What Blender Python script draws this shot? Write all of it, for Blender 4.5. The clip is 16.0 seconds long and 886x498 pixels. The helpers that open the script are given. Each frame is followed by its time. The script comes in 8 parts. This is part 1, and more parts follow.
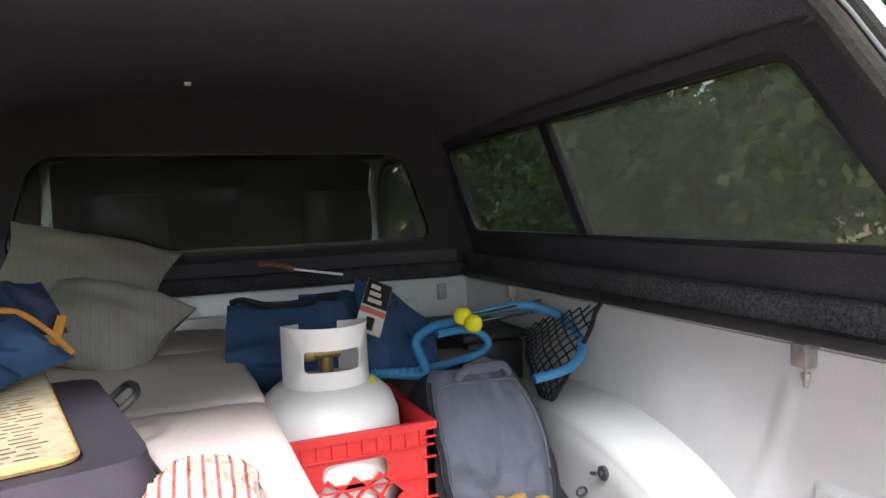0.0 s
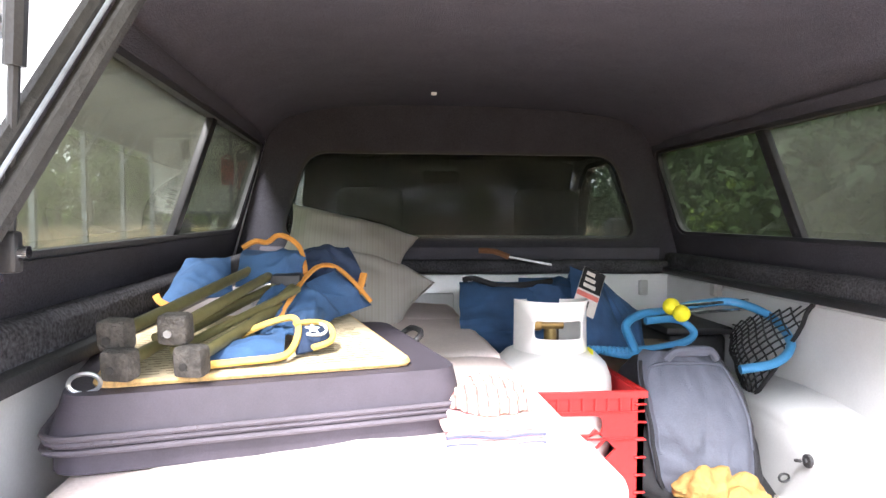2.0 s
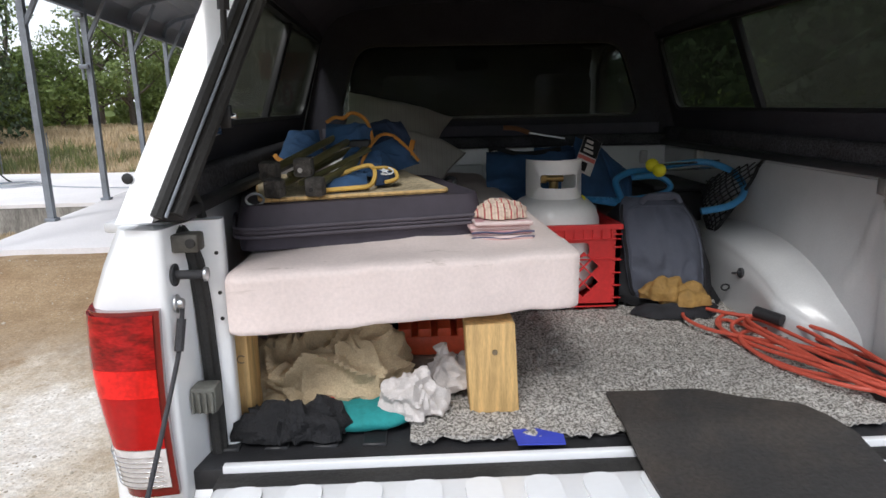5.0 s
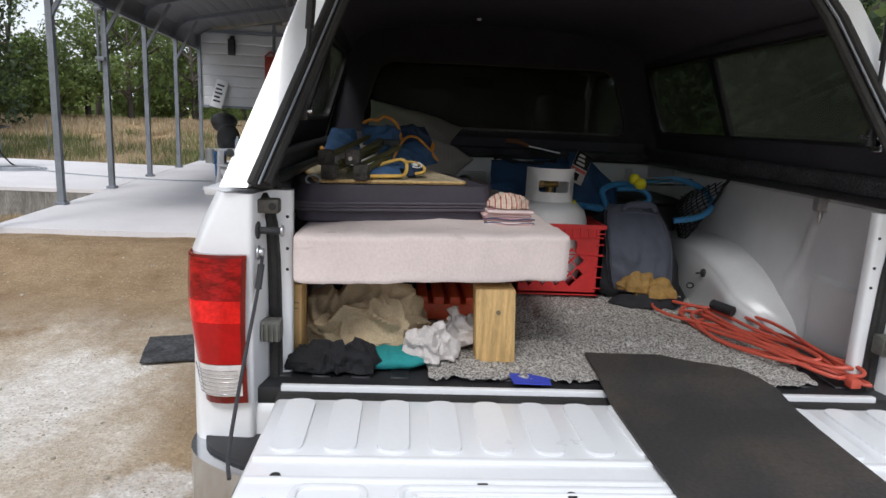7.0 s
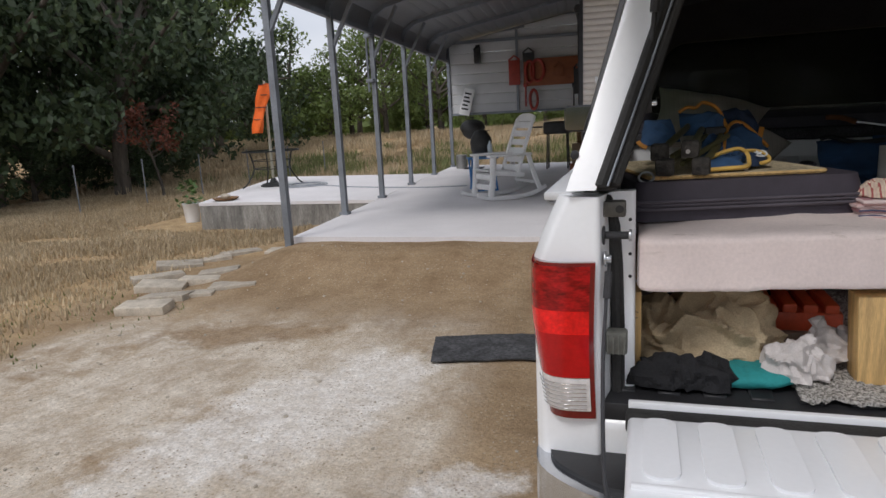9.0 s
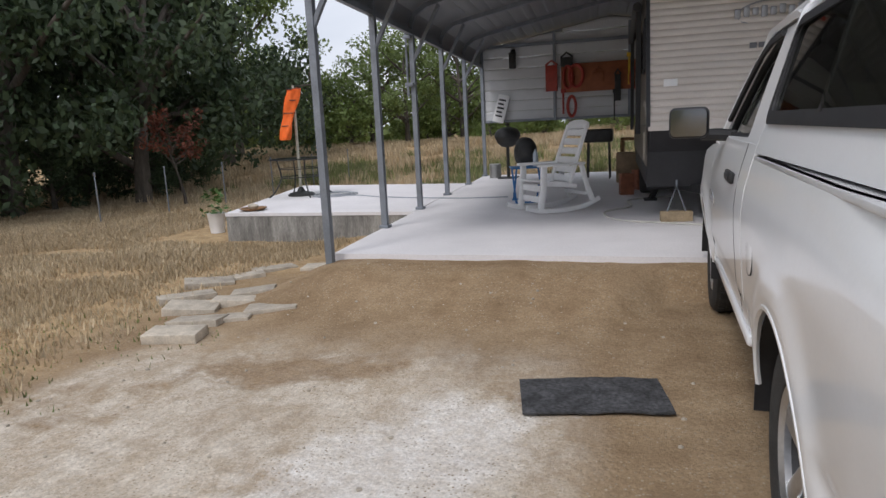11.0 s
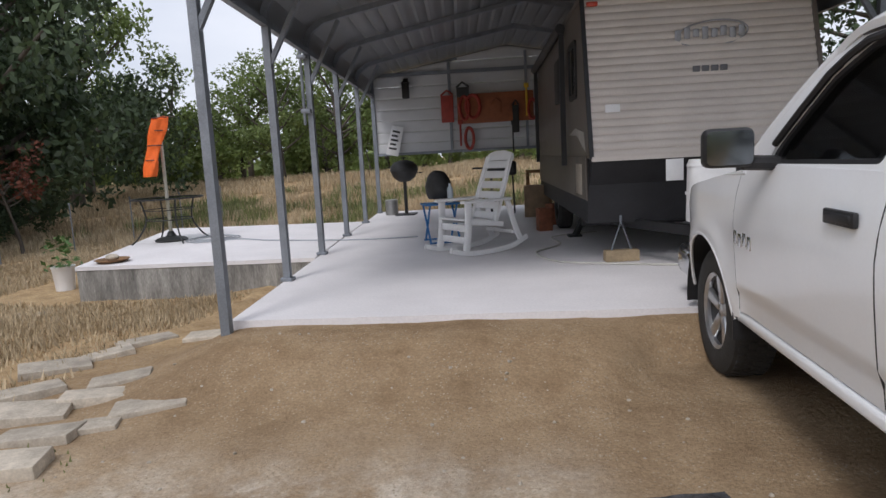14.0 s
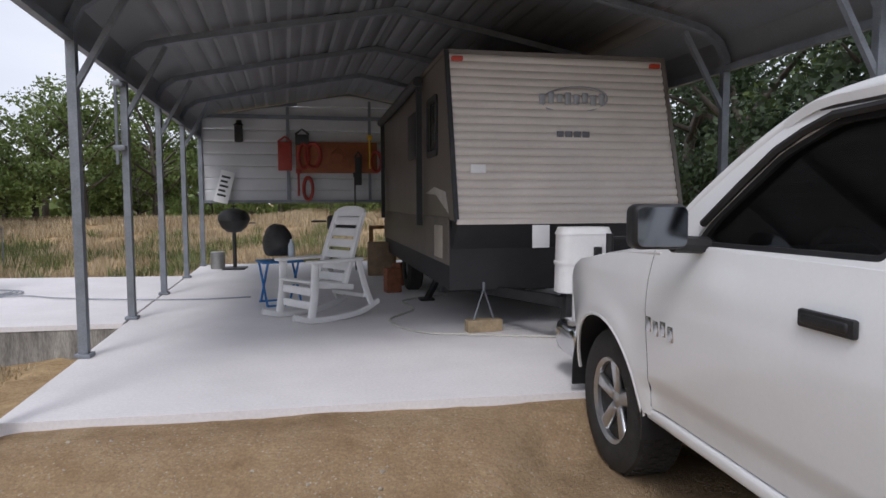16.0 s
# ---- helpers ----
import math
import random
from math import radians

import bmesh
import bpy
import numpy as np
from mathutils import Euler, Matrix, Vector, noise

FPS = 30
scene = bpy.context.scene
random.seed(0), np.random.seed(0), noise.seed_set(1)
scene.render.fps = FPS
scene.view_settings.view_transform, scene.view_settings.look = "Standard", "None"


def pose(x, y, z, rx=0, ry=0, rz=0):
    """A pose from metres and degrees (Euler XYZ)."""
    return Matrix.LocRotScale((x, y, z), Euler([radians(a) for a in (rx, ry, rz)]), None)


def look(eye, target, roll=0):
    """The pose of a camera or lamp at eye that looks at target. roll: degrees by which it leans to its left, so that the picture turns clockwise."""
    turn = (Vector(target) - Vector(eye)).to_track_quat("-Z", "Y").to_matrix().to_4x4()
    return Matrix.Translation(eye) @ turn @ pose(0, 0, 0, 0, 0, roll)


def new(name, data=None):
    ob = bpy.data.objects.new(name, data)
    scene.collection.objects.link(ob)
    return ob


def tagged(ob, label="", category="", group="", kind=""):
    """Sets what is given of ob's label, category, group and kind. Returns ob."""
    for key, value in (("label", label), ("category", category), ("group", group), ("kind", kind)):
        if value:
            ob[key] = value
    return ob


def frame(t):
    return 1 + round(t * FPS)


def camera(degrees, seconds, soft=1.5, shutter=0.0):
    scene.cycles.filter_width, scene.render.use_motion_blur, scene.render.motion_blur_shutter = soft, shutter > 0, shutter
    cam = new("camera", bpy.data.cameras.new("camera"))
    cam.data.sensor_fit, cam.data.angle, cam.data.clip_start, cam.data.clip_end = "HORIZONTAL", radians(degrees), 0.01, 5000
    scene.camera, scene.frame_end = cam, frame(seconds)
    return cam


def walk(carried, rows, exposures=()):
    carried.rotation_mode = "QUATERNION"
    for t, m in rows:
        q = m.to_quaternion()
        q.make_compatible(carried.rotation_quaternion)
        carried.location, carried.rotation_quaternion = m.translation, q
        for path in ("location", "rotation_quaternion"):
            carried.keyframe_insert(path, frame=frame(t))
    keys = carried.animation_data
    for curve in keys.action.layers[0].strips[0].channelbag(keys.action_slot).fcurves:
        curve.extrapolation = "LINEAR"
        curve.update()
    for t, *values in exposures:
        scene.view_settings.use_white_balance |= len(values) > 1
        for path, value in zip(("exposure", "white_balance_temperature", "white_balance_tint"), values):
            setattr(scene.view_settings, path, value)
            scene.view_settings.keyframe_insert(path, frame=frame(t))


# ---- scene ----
cam = camera(68.5, 16.0)
PATH = [
    (0, (-0.172, -0.395, 1.527), (0.553, 1.466, 1.41), -2.1),
    (0.5, (-0.223, -0.485, 1.56), (0.378, 1.422, 1.512), -2.2),
    (1, (-0.27, -0.56, 1.552), (0.291, 1.359, 1.556), -2.3),
    (1.5, (-0.333, -0.594, 1.528), (0.094, 1.36, 1.552), -1.5),
    (2, (-0.347, -0.604, 1.503), (-0.148, 1.383, 1.401), 0.4),
    (2.5, (-0.289, -0.64, 1.513), (-0.256, 1.354, 1.365), -2.1),
    (3, (-0.251, -0.629, 1.472), (-0.288, 1.347, 1.169), -3.3),
    (3.5, (-0.264, -0.684, 1.474), (-0.35, 1.274, 1.073), -3.2),
    (4, (-0.318, -0.821, 1.486), (-0.296, 1.131, 1.053), -2.9),
    (4.2, (-0.352, -0.895, 1.481), (-0.289, 1.053, 1.033), -1.7),
    (6.3, (-0.406, -1.432, 1.467), (-0.308, 0.528, 1.076), -0.3),
    (6.5, (-0.434, -1.457, 1.46), (-0.317, 0.501, 1.07), 1.1),
    (7, (-0.48, -1.52, 1.455), (-0.354, 0.438, 1.068), 2.7),
    (7.5, (-0.511, -1.565, 1.465), (-0.396, 0.39, 1.064), 0.7),
    (8, (-0.582, -1.628, 1.457), (-0.652, 0.329, 1.051), -1.2),
    (8.5, (-0.666, -1.592, 1.439), (-1.126, 0.31, 1.027), -1.1),
    (9, (-0.739, -1.436, 1.451), (-1.323, 0.437, 1.059), -3.0),
    (9.5, (-0.83, -1.316, 1.454), (-1.459, 0.544, 1.075), -2.7),
    (9.7, (-0.9, -1.289, 1.463), (-1.549, 0.563, 1.078), -2.9),
    (11.8, (-1.548, -0.637, 1.434), (-2.118, 1.247, 1.077), -1.8),
    (12, (-1.607, -0.573, 1.438), (-2.116, 1.328, 1.08), -0.6),
    (12.5, (-1.795, -0.433, 1.436), (-2.077, 1.529, 1.171), -0.5),
    (13, (-1.951, -0.287, 1.445), (-2.224, 1.676, 1.177), -1.6),
    (13.5, (-2.091, -0.12, 1.436), (-2.381, 1.838, 1.148), -2.2),
    (14, (-2.096, 0.087, 1.438), (-2.341, 2.052, 1.156), -3.1),
    (14.5, (-2.178, 0.223, 1.423), (-2.223, 2.199, 1.117), 0.5),
    (15, (-2.298, 0.421, 1.48), (-2.157, 2.411, 1.349), 0.7),
    (15.5, (-2.34, 0.609, 1.484), (-2.099, 2.589, 1.335), 0.4),
    (16, (-2.36, 0.816, 1.503), (-2.073, 2.79, 1.36), -0.2),
]
walk(cam, [(t, look(eye, target, roll)) for t, eye, target, roll in PATH],
     [(0, 2.35, 6250, 10), (0.5, 2.87, 6300, 12), (1.0, 3.3, 6300, 13), (1.5, 3.62, 6350, 14), (2.0, 3.62, 6350, 14), (2.5, 3.3, 6300, 12), (3.0, 2.3, 6250, 10), (3.5, 1.15, 6400, 12), (4.2, 0.9, 6300, 10), (6.3, 0.5, 6250, 10), (8.0, 0.35, 6250, 10), (9.0, 0.06, 6400, 12), (12.0, 0.22, 6280, 12), (14.0, 0.22, 6300, 13), (16.0, 0.22, 6250, 14)])

# ---------- world and light ----------
SUN_EL, SUN_AZ = radians(52), radians(200)
world = bpy.data.worlds.new("overcast_sky")
scene.world = world
world.use_nodes = True
wn, wl = world.node_tree.nodes, world.node_tree.links
wn.clear()
w_out = wn.new("ShaderNodeOutputWorld")
w_bg = wn.new("ShaderNodeBackground")
w_sky = wn.new("ShaderNodeTexSky")
w_sky.sky_type, w_sky.sun_disc = "NISHITA", False
w_sky.sun_elevation, w_sky.sun_rotation = SUN_EL, SUN_AZ
w_sky.dust_density, w_sky.air_density = 4.0, 1.0
w_tc = wn.new("ShaderNodeTexCoord")
w_map = wn.new("ShaderNodeMapping")
w_map.inputs["Scale"].default_value = (1.0, 1.0, 2.6)
w_noise = wn.new("ShaderNodeTexNoise")
w_noise.inputs["Scale"].default_value, w_noise.inputs["Detail"].default_value = 2.2, 7.0
w_ramp = wn.new("ShaderNodeValToRGB")
w_ramp.color_ramp.elements[0].position, w_ramp.color_ramp.elements[0].color = 0.3, (6.6, 7.1, 8.0, 1)
w_ramp.color_ramp.elements[1].position, w_ramp.color_ramp.elements[1].color = 0.72, (9.6, 9.8, 10.2, 1)
w_mix = wn.new("ShaderNodeMix")
w_mix.data_type = "RGBA"
w_mix.inputs["Factor"].default_value = 0.85
wl.new(w_tc.outputs["Generated"], w_map.inputs["Vector"])
wl.new(w_map.outputs["Vector"], w_noise.inputs["Vector"])
wl.new(w_noise.outputs["Fac"], w_ramp.inputs["Fac"])
wl.new(w_sky.outputs["Color"], w_mix.inputs["A"])
wl.new(w_ramp.outputs["Color"], w_mix.inputs["B"])
wl.new(w_mix.outputs["Result"], w_bg.inputs["Color"])
w_bg.inputs["Strength"].default_value = 0.095
wl.new(w_bg.outputs["Background"], w_out.inputs["Surface"])

sun_data = bpy.data.lights.new("sun", "SUN")
sun_data.energy, sun_data.angle, sun_data.color = 1.1, radians(16), (1.0, 0.975, 0.94)
sun = new("sun", sun_data)
sun.rotation_euler = (radians(90) - SUN_EL, 0, radians(180) - SUN_AZ)


# ---------- materials ----------
def mat(name, col, rough=0.6, metal=0.0, var=0.15, scale=6.0, bump=0.1, bscale=80.0, col2=None, coat=0.0,
        rnd=0.0, spec=0.5, stretch=(1, 1, 1), lo=0.35, hi=0.65, speck=0.0):
    """A surface with large stains, fine grain and relief. rnd: how far alike pieces differ."""
    m = bpy.data.materials.new(name)
    m.use_nodes = True
    nt = m.node_tree
    n, l = nt.nodes, nt.links
    b = n["Principled BSDF"]
    tc = n.new("ShaderNodeTexCoord")
    mp = n.new("ShaderNodeMapping")
    mp.inputs["Scale"].default_value = stretch
    l.new(tc.outputs["Object"], mp.inputs["Vector"])
    big = n.new("ShaderNodeTexNoise")
    big.inputs["Scale"].default_value, big.inputs["Detail"].default_value = scale, 8.0
    big.inputs["Roughness"].default_value = 0.62
    fine = n.new("ShaderNodeTexNoise")
    fine.inputs["Scale"].default_value, fine.inputs["Detail"].default_value = bscale, 4.0
    l.new(mp.outputs["Vector"], big.inputs["Vector"])
    l.new(mp.outputs["Vector"], fine.inputs["Vector"])
    ramp = n.new("ShaderNodeValToRGB")
    c2 = col2 if col2 else tuple(min(1.0, c * (1 + var)) for c in col)
    c1 = col if col2 else tuple(c * (1 - var) for c in col)
    ramp.color_ramp.elements[0].position, ramp.color_ramp.elements[0].color = lo, (*c1, 1)
    ramp.color_ramp.elements[1].position, ramp.color_ramp.elements[1].color = hi, (*c2, 1)
    l.new(big.outputs["Fac"], ramp.inputs["Fac"])
    grain = n.new("ShaderNodeMapRange")
    grain.inputs["From Min"].default_value, grain.inputs["From Max"].default_value = 0.3, 0.7
    g = max(var * 0.6, speck)
    grain.inputs["To Min"].default_value, grain.inputs["To Max"].default_value = 1 - g, 1 + g
    l.new(fine.outputs["Fac"], grain.inputs["Value"])
    hsv = n.new("ShaderNodeHueSaturation")
    l.new(ramp.outputs["Color"], hsv.inputs["Color"])
    if rnd:
        info = n.new("ShaderNodeObjectInfo")
        rr = n.new("ShaderNodeMapRange")
        rr.inputs["To Min"].default_value, rr.inputs["To Max"].default_value = 1 - rnd, 1 + rnd
        l.new(info.outputs["Random"], rr.inputs["Value"])
        mul = n.new("ShaderNodeMath")
        mul.operation = "MULTIPLY"
        l.new(rr.outputs["Result"], mul.inputs[0])
        l.new(grain.outputs["Result"], mul.inputs[1])
        l.new(mul.outputs["Value"], hsv.inputs["Value"])
    else:
        l.new(grain.outputs["Result"], hsv.inputs["Value"])
    l.new(hsv.outputs["Color"], b.inputs["Base Color"])
    rg = n.new("ShaderNodeMapRange")
    rg.inputs["To Min"].default_value, rg.inputs["To Max"].default_value = max(0.02, rough - 0.1), min(1, rough + 0.1)
    l.new(big.outputs["Fac"], rg.inputs["Value"])
    l.new(rg.outputs["Result"], b.inputs["Roughness"])
    if coat:
        rg.inputs["To Min"].default_value, rg.inputs["To Max"].default_value = rough - 0.015, rough + 0.015
    b.inputs["Metallic"].default_value = metal
    b.inputs["Specular IOR Level"].default_value = spec
    b.inputs["Coat Weight"].default_value = coat
    b.inputs["Coat Roughness"].default_value = 0.08
    if bump:
        bp = n.new("ShaderNodeBump")
        bp.inputs["Strength"].default_value, bp.inputs["Distance"].default_value = min(1, bump * 3), 0.006
        l.new(fine.outputs["Fac"], bp.inputs["Height"])
        l.new(bp.outputs["Normal"], b.inputs["Normal"])
    return m


def striped(name, cols, period, axis, rough=0.85, soft=False):
    """Woven cloth with stripes of the given colours along one axis."""
    m = mat(name, cols[0], rough, var=0.1, scale=20, bump=0.2, bscale=300)
    n, l = m.node_tree.nodes, m.node_tree.links
    b = n["Principled BSDF"]
    tc = n.new("ShaderNodeTexCoord")
    sep = n.new("ShaderNodeSeparateXYZ")
    l.new(tc.outputs["Object"], sep.inputs["Vector"])
    k = n.new("ShaderNodeMath")
    k.operation = "MULTIPLY"
    k.inputs[1].default_value = 1.0 / period
    l.new(sep.outputs[axis], k.inputs[0])
    fr = n.new("ShaderNodeMath")
    fr.operation = "FRACT"
    l.new(k.outputs["Value"], fr.inputs[0])
    rp = n.new("ShaderNodeValToRGB")
    rp.color_ramp.interpolation = "LINEAR" if soft else "CONSTANT"
    el = rp.color_ramp.elements
    el[0].position, el[0].color = 0.0, (*cols[0], 1)
    el[1].position, el[1].color = 1.0 / len(cols), (*cols[1], 1)
    for i in range(2, len(cols)):
        e = el.new(i / len(cols))
        e.color = (*cols[i], 1)
    l.new(fr.outputs["Value"], rp.inputs["Fac"])
    l.new(rp.outputs["Color"], b.inputs["Base Color"])
    return m


def glass(name, tint, gloss=0.06, rough=0.03, dust=0.0):
    """A thin tinted pane: what is behind shows through the tint, with a clear reflection."""
    m = bpy.data.materials.new(name)
    m.use_nodes = True
    n, l = m.node_tree.nodes, m.node_tree.links
    n.clear()
    out = n.new("ShaderNodeOutputMaterial")
    tr = n.new("ShaderNodeBsdfTransparent")
    tr.inputs["Color"].default_value = (*tint, 1)
    gl = n.new("ShaderNodeBsdfGlossy")
    gl.inputs["Roughness"].default_value = rough
    fr = n.new("ShaderNodeLayerWeight")
    fr.inputs["Blend"].default_value = 0.5
    pw = n.new("ShaderNodeMath")
    pw.operation = "POWER"
    pw.inputs[1].default_value = 5.0
    l.new(fr.outputs["Facing"], pw.inputs[0])
    add = n.new("ShaderNodeMath")
    add.operation = "MULTIPLY_ADD"
    add.inputs[1].default_value, add.inputs[2].default_value = 0.7, gloss
    l.new(pw.outputs["Value"], add.inputs[0])
    mx = n.new("ShaderNodeMixShader")
    l.new(add.outputs["Value"], mx.inputs["Fac"])
    l.new(tr.outputs["BSDF"], mx.inputs[1])
    l.new(gl.outputs["BSDF"], mx.inputs[2])
    last = mx.outputs["Shader"]
    if dust:
        # a thin dry film of dust that scatters the daylight
        df, tl, film, grime = (n.new(k) for k in ("ShaderNodeBsdfDiffuse", "ShaderNodeBsdfTranslucent", "ShaderNodeMixShader", "ShaderNodeMixShader"))
        for q in (df, tl):
            q.inputs["Color"].default_value = (0.50, 0.50, 0.38, 1)
        film.inputs["Fac"].default_value = 0.85
        l.new(df.outputs["BSDF"], film.inputs[1])
        l.new(tl.outputs["BSDF"], film.inputs[2])
        tc = n.new("ShaderNodeTexCoord")
        sm = n.new("ShaderNodeTexNoise")
        sm.inputs["Scale"].default_value, sm.inputs["Detail"].default_value = 5.0, 8.0
        l.new(tc.outputs["Object"], sm.inputs["Vector"])
        rg = n.new("ShaderNodeMapRange")
        rg.inputs["From Min"].default_value, rg.inputs["From Max"].default_value = 0.3, 0.7
        rg.inputs["To Min"].default_value, rg.inputs["To Max"].default_value = dust * 0.7, dust * 1.3
        l.new(sm.outputs["Fac"], rg.inputs["Value"])
        l.new(rg.outputs["Result"], grime.inputs["Fac"])
        l.new(last, grime.inputs[1])
        l.new(film.outputs["Shader"], grime.inputs[2])
        last = grime.outputs["Shader"]
    l.new(last, out.inputs["Surface"])
    return m


M = {}
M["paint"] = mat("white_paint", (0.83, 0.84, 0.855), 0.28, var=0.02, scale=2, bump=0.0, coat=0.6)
# the white body paint, greyed in colour for the shade inside the bed
M["bedshade"] = mat("shaded_bed_paint", (0.54, 0.54, 0.545), 0.30, var=0.06, scale=4, bump=0.02, bscale=200, coat=0.2)
M["black"] = mat("black_plastic", (0.018, 0.018, 0.02), 0.5, var=0.3, scale=10, bump=0.05, bscale=200)
M["rubber"] = mat("black_rubber", (0.022, 0.021, 0.02), 0.75, var=0.35, scale=7, bump=0.15, bscale=120)
M["liner"] = mat("black_felt", (0.098, 0.095, 0.116), 0.95, var=0.08, scale=9, bump=0.25, bscale=300, spec=0.15, speck=0.3)
M["carpetrail"] = mat("speckled_black_felt", (0.066, 0.065, 0.072), 0.95, var=0.25, scale=8, bump=0.5, bscale=170, spec=0.1, speck=0.55)
M["tint"] = glass("tinted_glass", (0.34, 0.36, 0.33), 0.02, dust=0.042)
M["tint_clean"] = glass("clean_tinted_glass", (0.30, 0.33, 0.27), 0.02, dust=0.008)
# the liner felt again, its colour darkened for shade on the canopy walls
M["shadefelt"] = mat("shaded_wall_felt", (0.052, 0.051, 0.062), 0.95, var=0.1, scale=9, bump=0.25, bscale=300, spec=0.15, speck=0.3)
# dust film raised on this pane to lift its blacks like veiling glare
M["tint_front"] = glass("tinted_front_glass", (0.62, 0.63, 0.62), 0.003, dust=0.10)
M["clear"] = glass("cab_glass", (0.72, 0.76, 0.72), 0.03)
M["dark_glass"] = glass("dark_door_glass", (0.66, 0.68, 0.68), 0.09)
M["chrome"] = mat("chrome", (0.62, 0.63, 0.65), 0.16, metal=1.0, var=0.05, bump=0)
M["alloy"] = mat("alloy_rim", (0.52, 0.53, 0.55), 0.32, metal=0.9, var=0.1, scale=12, bump=0.02)
M["tyre"] = mat("tyre_rubber", (0.035, 0.034, 0.033), 0.85, var=0.3, scale=9, bump=0.2, bscale=90)
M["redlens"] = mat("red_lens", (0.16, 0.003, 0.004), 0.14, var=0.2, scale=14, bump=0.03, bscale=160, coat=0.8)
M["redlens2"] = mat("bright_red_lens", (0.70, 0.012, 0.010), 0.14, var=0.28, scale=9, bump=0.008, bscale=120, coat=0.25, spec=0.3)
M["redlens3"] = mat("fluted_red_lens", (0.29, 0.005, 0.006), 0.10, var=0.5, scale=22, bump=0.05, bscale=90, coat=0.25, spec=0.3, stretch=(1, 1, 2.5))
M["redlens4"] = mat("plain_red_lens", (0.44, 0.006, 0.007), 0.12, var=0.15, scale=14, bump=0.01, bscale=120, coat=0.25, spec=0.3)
M["whitelens"] = mat("reverse_lens", (0.72, 0.68, 0.66), 0.15, var=0.1, scale=25, bump=0.1, bscale=120, coat=0.7)
M["steel"] = mat("galvanised_steel", (0.22, 0.24, 0.27), 0.5, metal=0.35, var=0.15, scale=5, bump=0.03)
M["cable"] = mat("steel_cable", (0.06, 0.06, 0.065), 0.5, metal=0.4, var=0.3, bump=0.2, bscale=500)
M["brass"] = mat("brass_valve", (0.32, 0.22, 0.09), 0.4, metal=0.8, var=0.2, bump=0.05)
M["orange"] = mat("orange_fabric", (0.95, 0.16, 0.02), 0.7, var=0.1, scale=10, bump=0.15, bscale=200)
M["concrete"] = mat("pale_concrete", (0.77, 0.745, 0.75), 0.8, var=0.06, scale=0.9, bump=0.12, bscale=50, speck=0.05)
# streaked upright, much darker than the slab's top
M["concside"] = mat("dark_concrete_side", (0.26, 0.25, 0.23), 0.9, var=0.45, scale=2.2, bump=0.2, bscale=40, stretch=(3.0, 3.0, 0.5))
M["paver"] = mat("paver_stone", (0.45, 0.395, 0.32), 0.9, var=0.2, scale=8, bump=0.25, bscale=70, rnd=0.18)
M["roofin"] = mat("roof_sheet", (0.22, 0.23, 0.245), 0.45, metal=0.3, var=0.1, scale=1.5, bump=0.02)
M["wallsheet"] = mat("white_wall_sheet", (0.62, 0.63, 0.64), 0.45, var=0.06, scale=2, bump=0.02)
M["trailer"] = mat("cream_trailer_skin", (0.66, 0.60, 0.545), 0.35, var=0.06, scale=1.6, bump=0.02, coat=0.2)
# tan side skin, its colour darkened for the shade it stands in
M["trailer2"] = mat("shaded_tan_side", (0.15, 0.128, 0.108), 0.4, var=0.08, scale=2, bump=0.02)
M["plastic_white"] = mat("white_resin", (0.82, 0.82, 0.82), 0.45, var=0.04, scale=5, bump=0.02)
M["wood"] = mat("pine", (0.60, 0.39, 0.16), 0.6, var=0.25, scale=5, bump=0.08, bscale=60, stretch=(14, 14, 1.0))
M["woodx"] = mat("pine_board", (0.45, 0.29, 0.14), 0.6, var=0.25, scale=5, bump=0.08, bscale=60, stretch=(1.0, 14, 14))
M["orangewood"] = mat("orange_pegboard", (0.30, 0.098, 0.040), 0.7, var=0.2, scale=5, bump=0.05)


# ---------- building tools ----------
WORLD_OF = {}


def thing(name, label, category, at=None, group="", kind=""):
    """An Empty at a thing's base, which carries its parts."""
    ob = new(name)
    ob.empty_display_size = 0.1
    m = at if at is not None else Matrix.Identity(4)
    ob.matrix_basis = m
    WORLD_OF[ob.name] = m.copy()
    return tagged(ob, label, category, group, kind)


def finish(bm, name, material, sharp=38):
    bmesh.ops.remove_doubles(bm, verts=bm.verts, dist=1e-5)
    bmesh.ops.recalc_face_normals(bm, faces=bm.faces)
    lim = radians(sharp)
    for f in bm.faces:
        f.smooth = True
    for e in bm.edges:
        if len(e.link_faces) == 2 and e.calc_face_angle(0) > lim:
            e.smooth = False
    me = bpy.data.meshes.new(name)
    bm.to_mesh(me)
    bm.free()
    for mm in material if isinstance(material, (list, tuple)) else [material]:
        me.materials.append(mm)
    return me


def part(name, bm, material, parent, label="", local=True, sharp=38):
    """Links a bmesh as one mesh under a thing or a part. local: given in the thing's own frame, else in the world's."""
    w = WORLD_OF[parent.name]
    if not local:
        bm.transform(w.inverted())
    ob = new(name, finish(bm, name, material, sharp))
    ob.parent = parent
    WORLD_OF[ob.name] = w
    if label:
        ob["label"] = label
    return ob


def solo(name, bm, material, label, category, group="", kind="", sharp=38):
    """A thing of one mesh, given in the world's frame; its origin goes to the middle of its base."""
    xs = [v.co for v in bm.verts]
    lo = Vector([min(c[i] for c in xs) for i in range(3)])
    hi = Vector([max(c[i] for c in xs) for i in range(3)])
    base = Vector(((lo.x + hi.x) / 2, (lo.y + hi.y) / 2, lo.z))
    bm.transform(Matrix.Translation(-base))
    ob = new(name, finish(bm, name, material, sharp))
    ob.location = base
    WORLD_OF[ob.name] = Matrix.Translation(base)
    return tagged(ob, label, category, group, kind)


